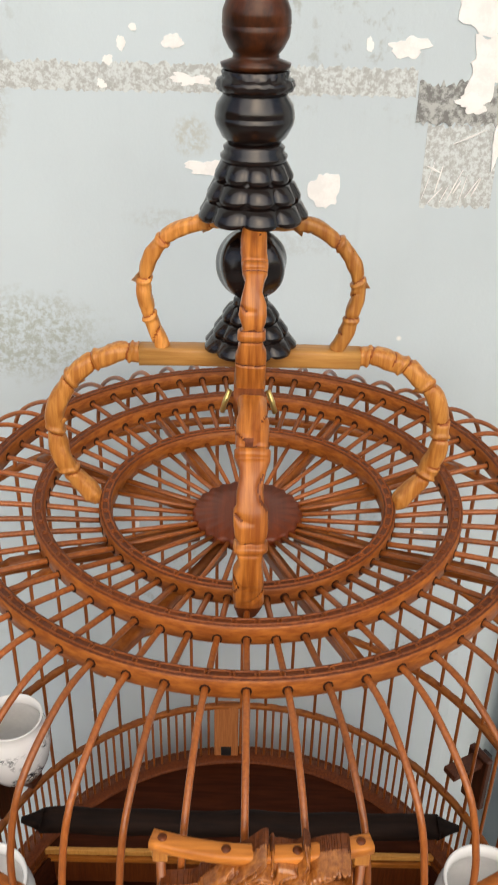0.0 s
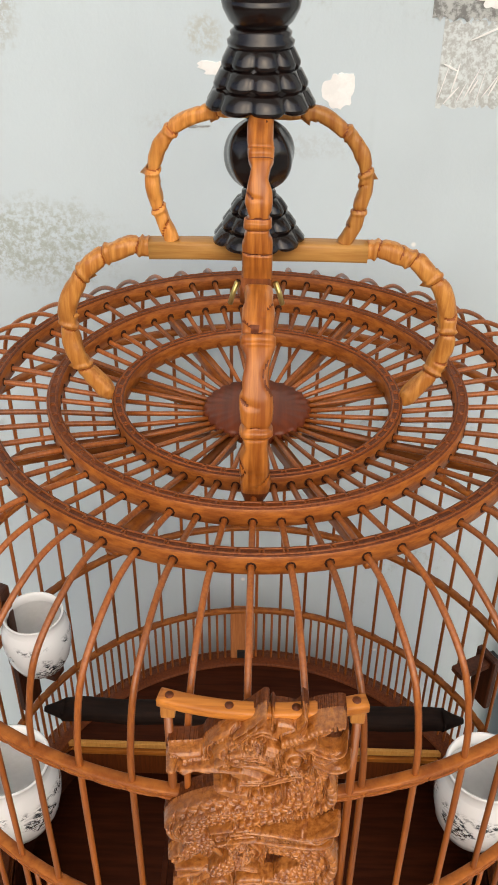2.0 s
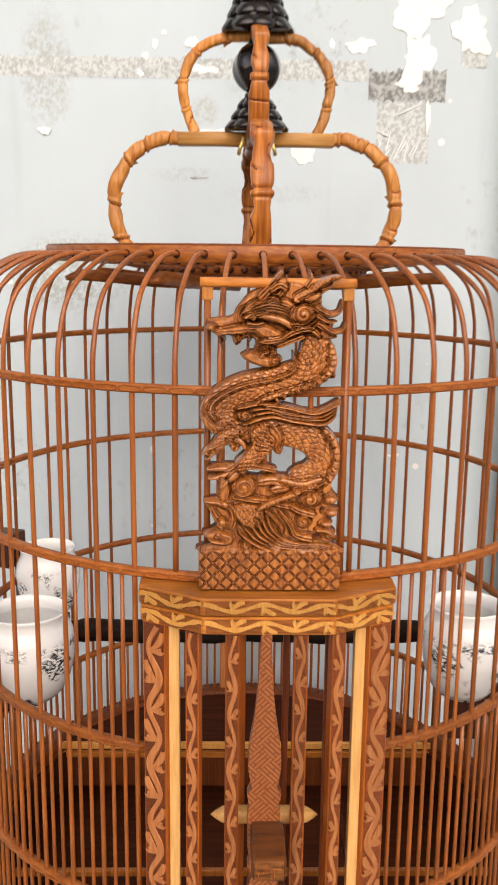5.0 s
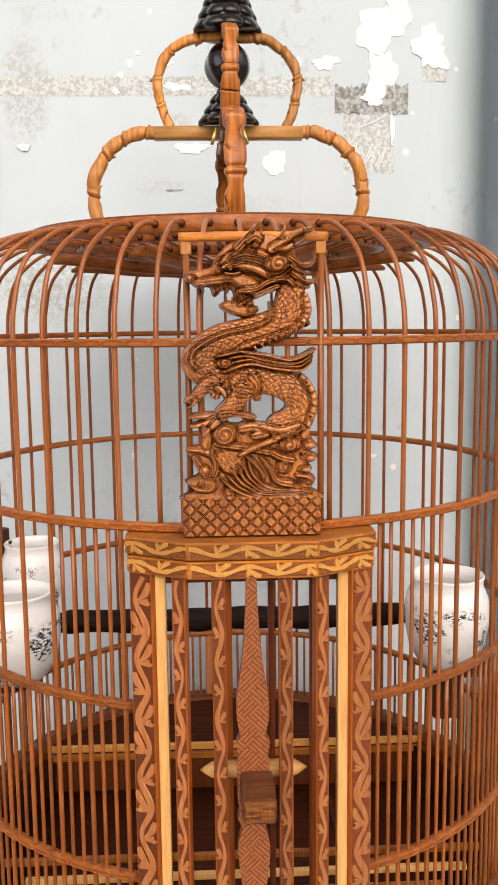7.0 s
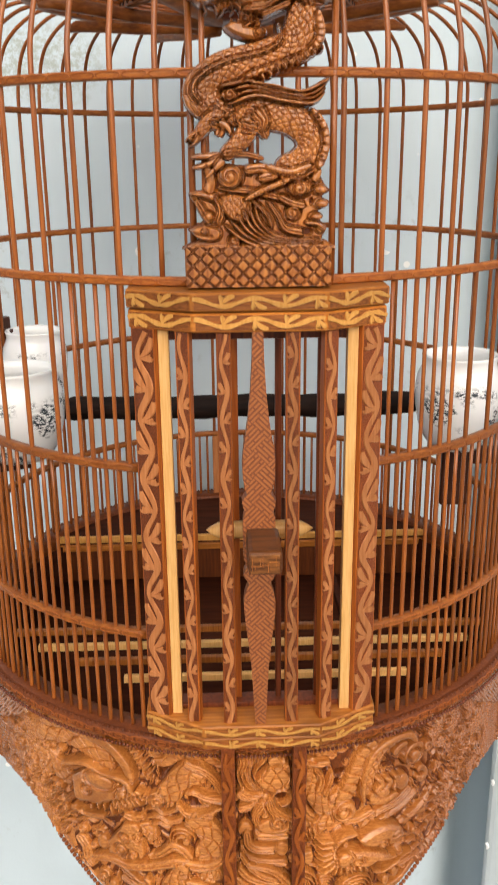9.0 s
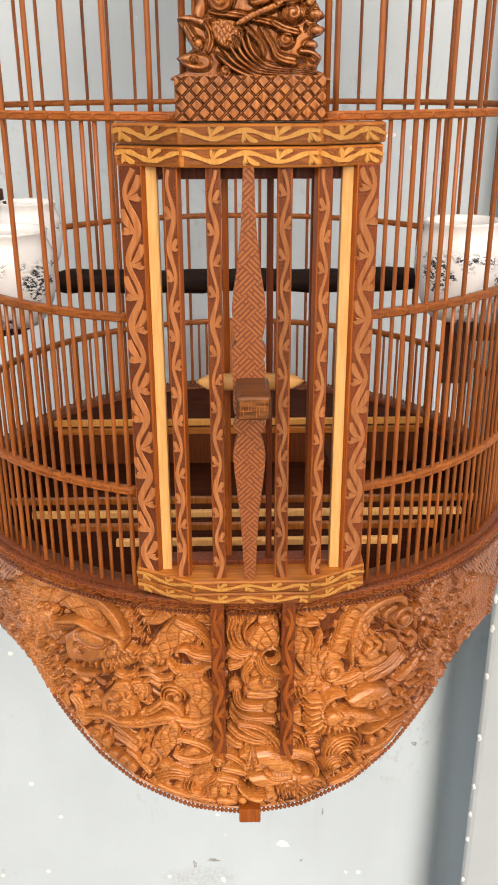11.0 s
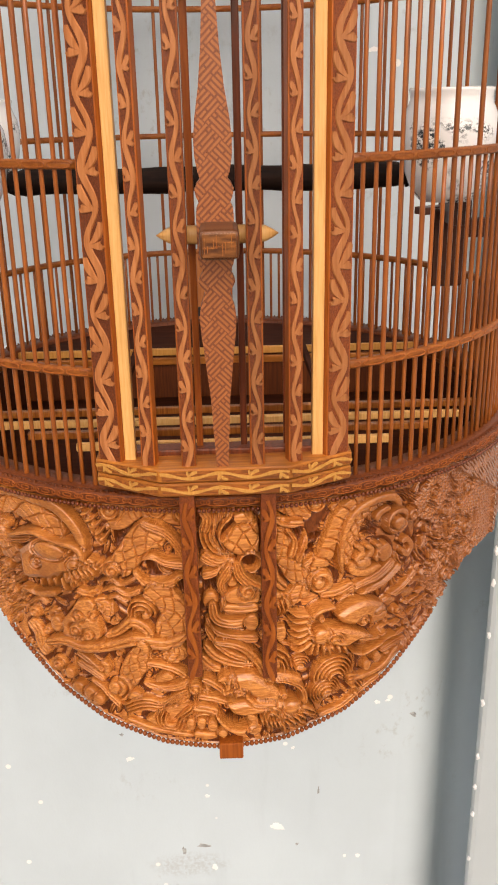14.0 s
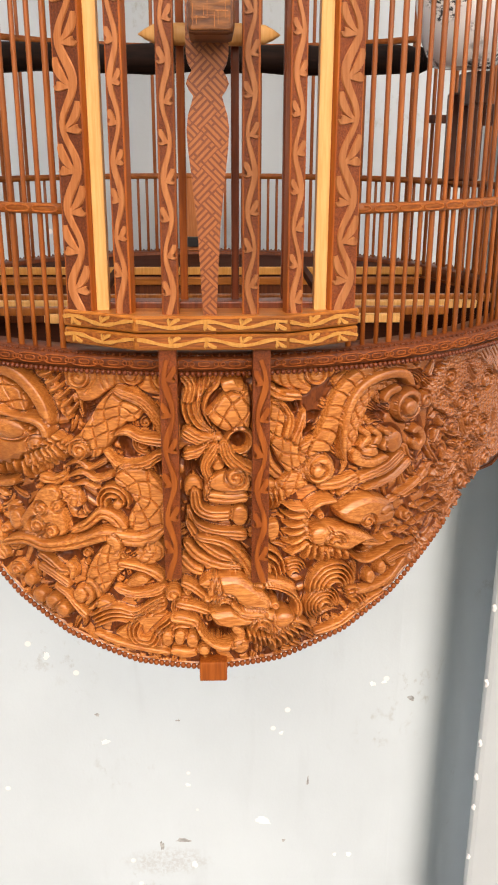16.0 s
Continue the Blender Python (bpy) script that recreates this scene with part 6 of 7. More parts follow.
    curl(P(-4.6, 45), 4.24, 6.2, 0, 1, 1.7)
    curl(P(-2.6, 46.8), 2.73, 5.8, 1, -1, 1.3)
    arcs(P(-3.3, 36.9), 5.76, 4, -0.6, 3.7, 5.4)
    arcs(P(2.3, 41.2), 5.15, 3, 0.2, 3.4, 7.6)
    ribbon(P(-3.5, 51.6, -1.6, 47.9, 0.1, 42.7), 1.82, 5.6, "lines", n=2)
    ribbon(P(-4.3, 40, -1.7, 38, 0.2, 35.7), 1.82, 5, "lines", n=2)
    # the flame-edged body
    ribbon(P(7.5, 142.4, 8.7, 132.7, 10.2, 117.6, 12.3, 106.5, 14.6, 106.9), 5.15, 4.6, "scales", pitch=5.15)
    ribbon(P(9.6, 136.6, 11.1, 128.7, 10.7, 118.5), 2.42, 5, "lines", n=2, taper=(0.4, 1))
    ribbon(P(13.1, 131.7, 12.6, 124.2, 11.8, 116.2), 2.73, 5.2, "lines", n=3, taper=(0.3, 1))
    ribbon(P(15.1, 118.9, 13.7, 115.5, 12.5, 113.3), 2.42, 5, "lines", n=3, taper=(0.3, 1))
    ribbon(P(8.1, 142.3, 9.7, 138.5, 12.6, 136.9), 2.12, 4.6, "lines", n=2)
    hollow(P(11.8, 132.9), 3.33, 3.64, 3.4)
    hollow(P(13.6, 120.8), 3.94, 3.33, 3.4)
    hollow(P(14.6, 127.7), 4.55, 2.12, 2.6)
    hollow(P(9.6, 140.3), 3.03, 2.42, 2.4)
    ribbon(P(8.6, 90, 10.8, 95.9, 13.3, 100.4, 15.6, 102.2), 4.24, 4.4, "scales", pitch=4.55)
    ribbon(P(7.7, 114.5, 8.4, 106.5, 9.9, 100.8), 2.42, 3.6, "lines", n=2)
    boss(P(8.4, 97), 3.64, 2.73, 3.4)
    hollow(P(11.5, 85.5), 5.45, 2.73, 2.6)
    spikes(4, P(7.8, 93.4, 8.3, 87.8, 7.7, 83.1), P(9.9, 95, 10.1, 89.5, 9.5, 84.7), 1.21, 4.6)
    form(P(8, 79.7, 9.7, 79.8, 9.9, 73, 8.7, 69.6, 7.9, 74.3), 4.4, 1.21)
    # the great neck
    ribbon(P(14.1, 106, 15.9, 117, 17.3, 128, 18.3, 136.3, 20.5, 143.3, 24, 146.8, 28.2, 146), 4.24, 4.6, "plates", pitch=5.76, taper=(1, 0.7))
    ribbon(P(19.3, 109.2, 20.3, 123.2, 21.8, 135.2, 24.6, 141.2, 26.9, 141.4), 3.64, 3.8, "scales", pitch=3.64)
    ribbon(P(18.5, 105.9, 18.4, 120.8, 19.3, 133, 21.3, 141, 24.5, 144.3, 27.4, 143.2, 28.7, 137.5), 2.42, 6.4, taper=(0.5, 1))
    boss(P(15.4, 102.8), 8.18, 7.88, 5.2)
    curl(P(15.4, 102.9), 7.27, 5.6, 0, 1, 1.2)
    boss(P(14.9, 102.4), 3.33, 3.33, 6.4)
    boss(P(29.1, 127.1), 9.09, 8.48, 4.8)
    curl(P(29.1, 127.1), 8.18, 5.2, 0, -1, 1.2)
    boss(P(28.9, 126.7), 4.24, 4.24, 6)
    curl(P(31.9, 128.3), 4.24, 5, 1, 1, 1.3)
    ribbon(P(24.8, 130.7, 25.6, 134.6, 27.4, 136.5), 1.82, 4)
    hollow(P(24, 123.5), 6.06, 2.42, 2)
    ribbon(P(21.2, 119.6, 22.2, 116, 21.1, 110.2), 2.12, 5.4, taper=(0.7, 1))
    ribbon(P(22.7, 119, 23.8, 115.3, 22.7, 109.3), 2.12, 5.4, taper=(0.7, 1))
    ribbon(P(24.5, 118.2, 25.7, 114.4, 24.5, 108.4), 2.12, 5.4, taper=(0.7, 1))
    boss(P(26.6, 111.1), 4.85, 6.06, 5)
    boss(P(22.5, 107.8), 6.06, 3.64, 5)
    ribbon(P(20.3, 110.5, 20.9, 104.8, 23.3, 102.5, 25.7, 104.5), 2.12, 4.8)
    ribbon(P(29.9, 113.7, 31.1, 114.6, 32.1, 109.5, 31.2, 105.6, 30, 109.6), 1.82, 4)
    hollow(P(33.5, 105.7), 2.42, 9.7, 2.2)
    ribbon(P(18.2, 88.6, 21, 94.9, 25.4, 99.1, 28.3, 105.7), 3.03, 5.2, "lines", n=4, taper=(0.4, 0.9))
    ribbon(P(22, 89.4, 26.5, 92.9, 30, 100.8), 3.03, 5, "lines", n=4, taper=(0.4, 0.5))
    ribbon(P(27.9, 83, 31.4, 87.8, 33.9, 94.7), 2.73, 4.8, "lines", n=3, taper=(0.5, 0.3))
    ribbon(P(15.3, 94.3, 18.5, 94.5, 21, 97.7), 2.12, 4.2, "lines", n=2)
    # the head above the shells
    form(P(17.5, 82.9, 19.9, 87.2, 22.9, 88.3, 25.7, 84.3, 26.9, 78.4, 25.9, 72.2, 22.2, 72.8, 18.7, 76.7), 6, 3.03, dome=1.6)
    form(P(13.7, 76.1, 16.3, 77.2, 19.6, 74.4, 22.5, 69.3, 24.6, 63.2, 21.7, 64.6, 19.1, 62.2, 16.5, 65.8, 14.6, 68.5), 6.6, 2.73, dome=1.6)
    hollow(P(15.4, 81.6), 6.67, 6.06, 3)
    boss(P(15.3, 81.7), 2.42, 2.42, 6.6)
    hollow(P(15.3, 81.7), 1.09, 1.09, 1.4)
    ribbon(P(14.1, 69.2, 13.1, 77.5, 13.5, 84.6, 15, 88.4, 17.3, 89), 1.67, 8.2, taper=(0.8, 0.8))
    boss(P(15.2, 72.1), 5.45, 5.15, 8.4)
    arcs(P(17.4, 67.7), 4.24, 2, 0, 3.2, 8.2)
    curl(P(22.3, 75.4), 3.64, 7.4, 0, 1, 1.3)
    hollow(P(21.5, 59.1), 5.76, 4.55, 7)
    ribbon(P(20.5, 57.3, 22.7, 54.6, 26.2, 58, 29.4, 59.5), 1.52, 6.8, taper=(0.8, 0.5))
    ribbon(P(21.5, 64.7, 24.4, 62.8, 27, 64.4), 1.52, 7, taper=(1, 0.4))
    spikes(5, P(14.7, 67.3, 14.9, 63.2, 14.6, 58.8), P(19.1, 62.2, 19.5, 58.5, 19.2, 55.8), 1.21, 7)
    spikes(6, P(13.3, 84.7, 11.5, 85.8, 9.9, 88.5), P(13.8, 68.9, 11.9, 65.1, 10.4, 64), 1.52, 6.4)
    spikes(4, P(14.1, 67.6, 13.6, 62.4, 13.2, 58.3), P(16.4, 64.8, 16.8, 58.9, 16.5, 55.5), 1.36, 6.2)
    curl(P(29.6, 72.4), 3.33, 5, 0, 1, 1.3)
    curl(P(26.9, 69.7), 2.73, 4.6, 1, -1, 1.3)
    ribbon(P(24.3, 79, 25.7, 80.6, 27.7, 78.3), 1.67, 4.2, "lines", n=3, taper=(0.6, 0.3))
    ribbon(P(26.6, 80.3, 28.2, 81.8, 30.2, 80.7), 1.67, 4.2, "lines", n=3, taper=(0.6, 0.3))
    ribbon(P(29, 81.5, 30.7, 82.9, 32.9, 82.1), 1.67, 4.2, "lines", n=3, taper=(0.6, 0.3))
    ribbon(P(31.3, 74, 33.1, 75.2, 35.4, 75.2), 1.67, 4.2, "lines", n=3, taper=(0.6, 0.3))
    ribbon(P(25.5, 63.8, 27, 65.2, 29, 65.1), 1.67, 4.2, "lines", n=3, taper=(0.6, 0.3))
    ribbon(P(28.4, 62.9, 30.1, 64.3, 32.3, 64.6), 1.67, 4.2, "lines", n=3, taper=(0.6, 0.3))
    ribbon(P(30.7, 65.6, 32.4, 66.9, 34.6, 68.3), 1.67, 4.2, "lines", n=3, taper=(0.6, 0.3))
    ribbon(P(33.1, 71, 34.9, 72.1, 37.4, 72.8), 1.67, 4.2, "lines", n=3, taper=(0.6, 0.3))
    ribbon(P(26.1, 55.9, 27.7, 57.4, 29.7, 57.8), 1.67, 4.2, "lines", n=3, taper=(0.6, 0.3))
    ribbon(P(29.7, 56, 31.3, 57.3, 33.5, 58.6), 1.67, 4.2, "lines", n=3, taper=(0.6, 0.3))
    ribbon(P(34, 77.7, 35.9, 78.8, 38.4, 79.9), 1.67, 4.2, "lines", n=3, taper=(0.6, 0.3))
    ribbon(P(32.1, 85, 33.9, 86.3, 36.2, 85.8), 1.67, 4.2, "lines", n=3, taper=(0.6, 0.3))
    ribbon(P(35.6, 82.2, 37.6, 83.2, 40.3, 84.3), 1.67, 4.2, "lines", n=3, taper=(0.6, 0.3))
    # shells at the edge
    hollow(P(15.3, 51.5), 9.09, 6.06, 1.6)
    arcs(P(17.7, 43.7), 11.52, 5, -0.2, 3.9, 5.2)
    arcs(P(16.4, 34.3), 8.79, 5, -0.4, 4.4, 5.4)
    arcs(P(20.9, 30.8), 9.09, 4, -1.2, 1.9, 4.4)
    arcs(P(12, 51.9), 6.67, 4, 0.2, 3.4, 4.6)
    strands(3, P(7.9, 68, 10, 61.8, 10.7, 52.4), P(7.9, 60.2, 9.2, 56.4, 9.6, 49.9), 1.39, 5, (0.8, 0.6))
    form(P(7.9, 60.2, 8.8, 59.3, 9, 53.6, 8.1, 53.9), 4, 1.21)
    ribbon(P(7.8, 50, 10.1, 48, 12.3, 43.6), 2.12, 4.6, "lines", n=2)
    boss(P(23.8, 44.2), 3.03, 4.24, 4.8)
    boss(P(25.7, 47.6), 3.03, 4.24, 4.8)
    boss(P(27.8, 48.8), 2.73, 3.03, 4.2)
    ribbon(P(21.5, 37, 24.7, 37.6, 27.6, 40.5, 30.2, 49.8), 1.67, 4)
    ribbon(P(26.4, 50.1, 29.4, 52.4, 31.7, 53.3), 1.82, 4.2, "lines", n=3)
    ribbon(P(15.2, 18.7, 19.4, 21.4, 22.9, 28.6, 26.7, 34.1), 1.82, 3.6, "lines", n=2)
    # scrolls out on the shoulder
    curl(P(40, 122.6), 4.24, 3.6, 830, -1, 1.3)
    curl(P(42.7, 112), 3.64, 3.6, 845, -1, 1.3)
    curl(P(38.5, 110.8), 3.03, 3.6, 815, -1, 1.3)
    curl(P(44.4, 123.9), 3.03, 3.6, 860, -1, 1.3)
    curl(P(40.3, 100.8), 2.73, 3.6, 825, -1, 1.3)
    curl(P(37.2, 136.3), 3.64, 3.6, 812, -1, 1.3)
    curl(P(37.3, 91.5), 2.73, 3.6, 800, -1, 1.3)
    ribbon(P(34.6, 127.8, 35.9, 130.5, 37.8, 126.6), 1.52, 3.4, "lines", n=3, taper=(0.6, 0.4))
    ribbon(P(33.9, 117.3, 35.1, 119.9, 37, 115.8), 1.52, 3.4, "lines", n=3, taper=(0.6, 0.4))
    ribbon(P(35.4, 104.9, 36.7, 107.5, 38.7, 103.3), 1.52, 3.4, "lines", n=3, taper=(0.6, 0.4))
    ribbon(P(33.5, 92.1, 34.8, 94.5, 36.6, 90.2), 1.52, 3.4, "lines", n=3, taper=(0.6, 0.4))
    ribbon(P(42.1, 100, 43.9, 102.1, 46.5, 96.9), 1.52, 3.4, "lines", n=3, taper=(0.6, 0.4))
    ribbon(P(39.8, 127.5, 41.4, 129.9, 43.7, 125.5), 1.52, 3.4, "lines", n=3, taper=(0.6, 0.4))
    # key fret on the shoulders between the lobes
    fu, fv = (U * 0.7071 + V * 0.7071), (-U * 0.7071 + V * 0.7071)
    p = 0.0072
    iu, iv = np.floor(fu / p), np.floor(fv / p)
    run = np.where((iu + iv) % 2 == 0, fu, fv)
    fret = np.where(np.abs((run / (p / 3)) % 1 - 0.5) < 0.30, 0.0011, 0.0)
    zone = np.clip((np.abs(deg) - 42 - 16 * np.clip((1.094 - V) / 0.030, 0, 1)) / 1.0, 0, 1)
    rel.H = rel.H * (1 - zone) + (0.0036 + fret) * zone
    rel.sunk = (zone > 0.6) & (fret == 0)
    # a plain lip along the upper and lower edges
    lip = np.interp(np.abs(deg), LOW_T, LOW_Z)
    low = ((V - lip) < 0.0005) & (np.abs(deg) < 38)
    rel.H[low] = 0.0018
    rel.H[(TOP_AP - V) < 0.0010] = 0.0030


def apron_panel(turn, cols, rows):
    """One lobe: a carved front sheet, closed behind by a plain back."""
    deg = np.linspace(-60, 60, cols)
    low = np.interp(np.abs(deg), LOW_T, LOW_Z)
    jag = (np.abs(deg) > 32) & (np.abs(deg) < 46)
    low = low - np.where(jag, 0.0022 * np.abs(np.sin(1.9 * deg)) + 0.0010 * np.sin(5.3 * deg), 0)
    s = np.linspace(0, 1, rows)[:, None]
    th = np.radians(deg)[None, :] * np.ones((rows, 1))
    V = TOP_AP + s * (low[None, :] - TOP_AP)
    rel = Carving(0.197 * th, V, 0.0012)
    rel.H += 0.0004 * np.sin(22 * swirl_field(rel.U, rel.V, 4, 16, 40, 150))
    carve_apron(rel)
    r = 0.1878 + np.clip(1.42 * rel.H, -0.0060, 0.0125)
    a = th + turn
    front = np.stack([r * np.sin(a), -r * np.cos(a), V], -1).reshape(-1, 3)
    rb = R_AP - 0.0145
    ends = np.stack([np.stack([rb * np.sin(a[k]), -rb * np.cos(a[k]), V[k]], -1) for k in (0, -1)])
    co = np.concatenate([front, ends.reshape(-1, 3)])
    idx = np.arange(rows * cols).reshape(rows, cols)
    q = np.stack([idx[:-1, :-1], idx[1:, :-1], idx[1:, 1:], idx[:-1, 1:]], -1).reshape(-1, 4)
    top = rows * cols + np.arange(cols)
    bot = top + cols
    rim = [np.stack([idx[0, 1:], top[1:], top[:-1], idx[0, :-1]], -1), np.stack([idx[-1, :-1], bot[:-1], bot[1:], idx[-1, 1:]], -1), np.stack([top[:-1], top[1:], bot[1:], bot[:-1]], -1)]
    sides = [[*idx[::-1, 0].tolist(), int(top[0]), int(bot[0])], [*idx[:, -1].tolist(), int(bot[-1]), int(top[-1])]]
    me = bpy.data.meshes.new("apron_panel")
    me.from_pydata(co.tolist(), [], np.concatenate([q, *rim]).tolist() + sides)
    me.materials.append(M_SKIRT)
    me.materials.append(M_SHADE)
    # low ground, fret grooves, rims and back take the dark shade colour
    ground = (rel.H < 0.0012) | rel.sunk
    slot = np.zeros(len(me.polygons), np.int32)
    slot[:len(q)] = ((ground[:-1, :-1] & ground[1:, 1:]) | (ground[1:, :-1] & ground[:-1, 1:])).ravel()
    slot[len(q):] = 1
    smooth = np.zeros(len(me.polygons), bool)
    smooth[:len(q)] = True
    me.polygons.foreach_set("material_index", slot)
    me.polygons.foreach_set("use_smooth", smooth)
    me.update()
    ob = new("apron_panel", me)
    ob.parent = cage
    return tagged(ob, "carved wooden apron with dragons, clouds and waves")


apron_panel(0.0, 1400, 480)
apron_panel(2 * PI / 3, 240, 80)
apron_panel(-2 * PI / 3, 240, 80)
bm = bmesh.new()
for lobe in range(3):
    spots, last = [], None
    for k in range(1200):
        d = -38.0 + 76.0 * k / 1199
        z = float(np.interp(abs(d), LOW_T, LOW_Z)) - 0.0002
        t = radians(d + 120 * lobe)
        q = Vector((0.1922 * math.sin(t), -0.1922 * math.cos(t), z + 0.0002))
        if last is None or (q - last).length > 0.0025:
            spots.append(q)
            last = q
    bead_row(bm, spots, 0.00145)
tagged(part("lower_beading", bm, M_SLAT, cage, "row of dark turned beads along the apron edge"), kind="stuff")
for lobe in range(3):
    t = radians(120 * lobe - 0.5)
    bm = bmesh.new()
    block(bm, 0.0042 - 0.0065, 0.0042 + 0.0065, -0.1955, -0.1835, 0.9498, 0.9600, 0.0008)
    bm.transform(Matrix.Rotation(t, 4, "Z"))
    part("foot", bm, M_SLAT, cage, "small wooden foot", False)


def runner(x, z0):
    """A slim dark stick of the door's slide, standing before the apron."""
    bm = bmesh.new()
    block(bm, x - 0.0037, x + 0.0037, -0.2040, -0.1950, z0, 1.1135, 0.0007)
    for v in bm.verts:
        if v.co.z < z0 + 0.002:
            v.co.y = -0.196 + (v.co.y + 0.196) * 0.3
    ob = part("door_runner", bm, M_GROUND, cage, "slim dark carved stick below the door", False)
    bm = bmesh.new()
    vine(bm, 1.1085 - z0 - 0.004, 0.0030, lambda u, v, d: (x + v, -0.2041 - d, z0 + 0.003 + u), 3.2, 0.0005, x * 90, 1.3)
    part("vine_carving", bm, M_SLAT, ob, "", False)


runner(-0.0148, 1.0055)
runner(0.0238, 1.0030)

# ---- the dragon panel over the door
DRX, DRZ = -0.0290, 1.3520  # the panel's lower corner
BLOCK_TOP = 0.0182


def Q(*c):
    """Pairs of millimetres across and up from the panel's lower corner."""
    return [(c[k] / 1000, c[k + 1] / 1000) for k in range(0, len(c), 2)]


def dragon_panel():
    nu, nv = 351, 776
    u, v = np.meshgrid(np.linspace(-0.002, 0.0680, nu), np.linspace(-0.0005, 0.1545, nv))
    rel = Carving(u, v, 0.0)
    rel.reach, rel.cut = 0.0008, 0.0018
    ribbon, form, boss, curl, arcs, strands, spikes, hollow, line = rel.ribbon, rel.form, rel.boss, rel.curl, rel.arcs, rel.strands, rel.spikes, rel.hollow, rel.line
    # clouds, waves and small beasts at the foot
    form(Q(14.1, 50.2, 21.4, 53.1, 34.2, 52, 44.6, 51.9, 53.6, 53.8, 59.1, 50.7, 62.8, 44.7, 65.2, 41.6, 61.8, 39.1, 65.5, 36.6, 60.8, 33.1, 58.2, 31.6, 61.9, 27.9, 64.1, 25.3, 62, 20.7, 65, 19.1, 65, 14.9, 0.8, 15.8, 5.7, 21, 0.8, 25.1, 5.8, 27.6, 8.5, 30.2, 5, 34.8, 1.8, 41.1, 11.4, 42.8, 14.5, 44.2), 8.2, 1.58)
    ribbon(Q(1.8, 41.1, 8.7, 40.3, 15.4, 38.2), 1.84, 10, taper=(0.4, 1))
    ribbon(Q(5.1, 38.3, 8.6, 32.2, 11.6, 28.6), 2.11, 10.4, "lines", n=2, taper=(0.6, 1))
    boss(Q(10.6, 31.1), 2.37, 2.37, 10.6)
    ribbon(Q(13.9, 39.2, 16.4, 33.6, 14.7, 27.3), 1.58, 10, "lines", n=2)
    form(Q(1.1, 25.1, 6.4, 27.4, 14.7, 26.2, 16.2, 22.9, 13.6, 20.3, 6.2, 20.7), 10.2, 1.32, dome=1)
    boss(Q(8.7, 24.5), 1.32, 1.32, 12.4)
    hollow(Q(8.7, 24.5), 0.58, 0.58, 1.5)
    line(Q(2.6, 24.1, 11.8, 22.4), 0.53, 1.4)
    curl(Q(22, 20), 3.16, 11, 0, 1, 1.3)
    form(Q(15.5, 39.7, 21.2, 41.1, 30.3, 38.5, 29.4, 28.9, 22.1, 28.4, 16.9, 32.6), 10, 1.58, dome=1, kind="scales", pitch=2.11)
    strands(6, Q(31, 38, 33.6, 28.3, 42, 22, 62.6, 19.7), Q(17.9, 27, 26.2, 20.7, 36.7, 17.4, 57.9, 16.6), 1.32, 10.6, (0.8, 0.8))
    ribbon(Q(36.8, 37.9, 42, 30.7, 45.1, 25.6, 53.8, 23.4), 1.84, 11.4, "lines", n=2, taper=(0.5, 1))
    ribbon(Q(29.5, 38.5, 36.7, 31.3, 38.8, 25.7), 1.58, 11.6, "lines", n=2, taper=(0.6, 0.6))
    ribbon(Q(14.8, 43.7, 26.4, 42.1, 35.5, 40.5, 47.2, 37.8), 2.37, 11, "lines", n=2, taper=(0.6, 0.6))
    ribbon(Q(26.4, 38.1, 36.8, 43, 47.2, 46.9, 54.4, 50.8), 1.45, 12.4, "plates", pitch=1.58)
    boss(Q(20.3, 48.2), 6.32, 5.53, 11.4)
    curl(Q(20.3, 48.2), 5.26, 12, 0, 1, 1.6)
    ribbon(Q(26.5, 50.6, 34.2, 51.5, 39.9, 48.9, 32.9, 47), 2.11, 11.4, "lines", n=2)
    boss(Q(51.1, 42.8), 5.79, 4.21, 11.6)
    curl(Q(51.1, 42.8), 3.95, 12.2, 1, -1, 1.4)
    boss(Q(60.7, 42.2), 3.68, 2.37, 11)
    boss(Q(61.3, 36.1), 3.42, 2.37, 10.8)
    ribbon(Q(57.6, 45.7, 59.1, 50.2, 54.4, 52.3), 1.84, 10.6)
    hollow(Q(56.6, 36.9), 1.05, 2.11, 4)
    curl(Q(48.3, 32.4), 3.68, 12, 0, 1, 1.6)
    ribbon(Q(42, 39.4, 47.2, 36.8, 53.7, 35.2), 1.58, 11.4, "lines", n=2)
    boss(Q(59, 30.5), 3.42, 2.11, 10.4)
    hollow(Q(54.9, 23.9), 2.89, 2.11, 5)
    boss(Q(60.9, 25.4), 2.63, 2.37, 10.4)
    ribbon(Q(53.8, 28, 59.1, 27.4, 63, 24.8), 1.05, 11)
    # the lower coil, its ridge and fin
    ribbon(Q(15.6, 78.1, 29.3, 74.6, 44, 73, 53.8, 67.5, 56.4, 59.7, 50.8, 52.8, 40.4, 50.9), 6.05, 10.6, "scales", pitch=2.6, taper=(1, 0.9))
    ribbon(Q(56.2, 76.2, 61.7, 68.4, 62.6, 60.1, 59.6, 51.2), 2.11, 11.6, "plates", pitch=3.42, taper=(0.8, 0.9))
    hollow(Q(58.8, 72.3), 0.68, 0.68, 2.5)
    hollow(Q(61.2, 67), 0.68, 0.68, 2.5)
    hollow(Q(61.8, 61.6), 0.68, 0.68, 2.5)
    hollow(Q(60.6, 56.2), 0.68, 0.68, 2.5)
    ribbon(Q(36.8, 52, 47.2, 49.9, 56.5, 52.7), 1.58, 11)
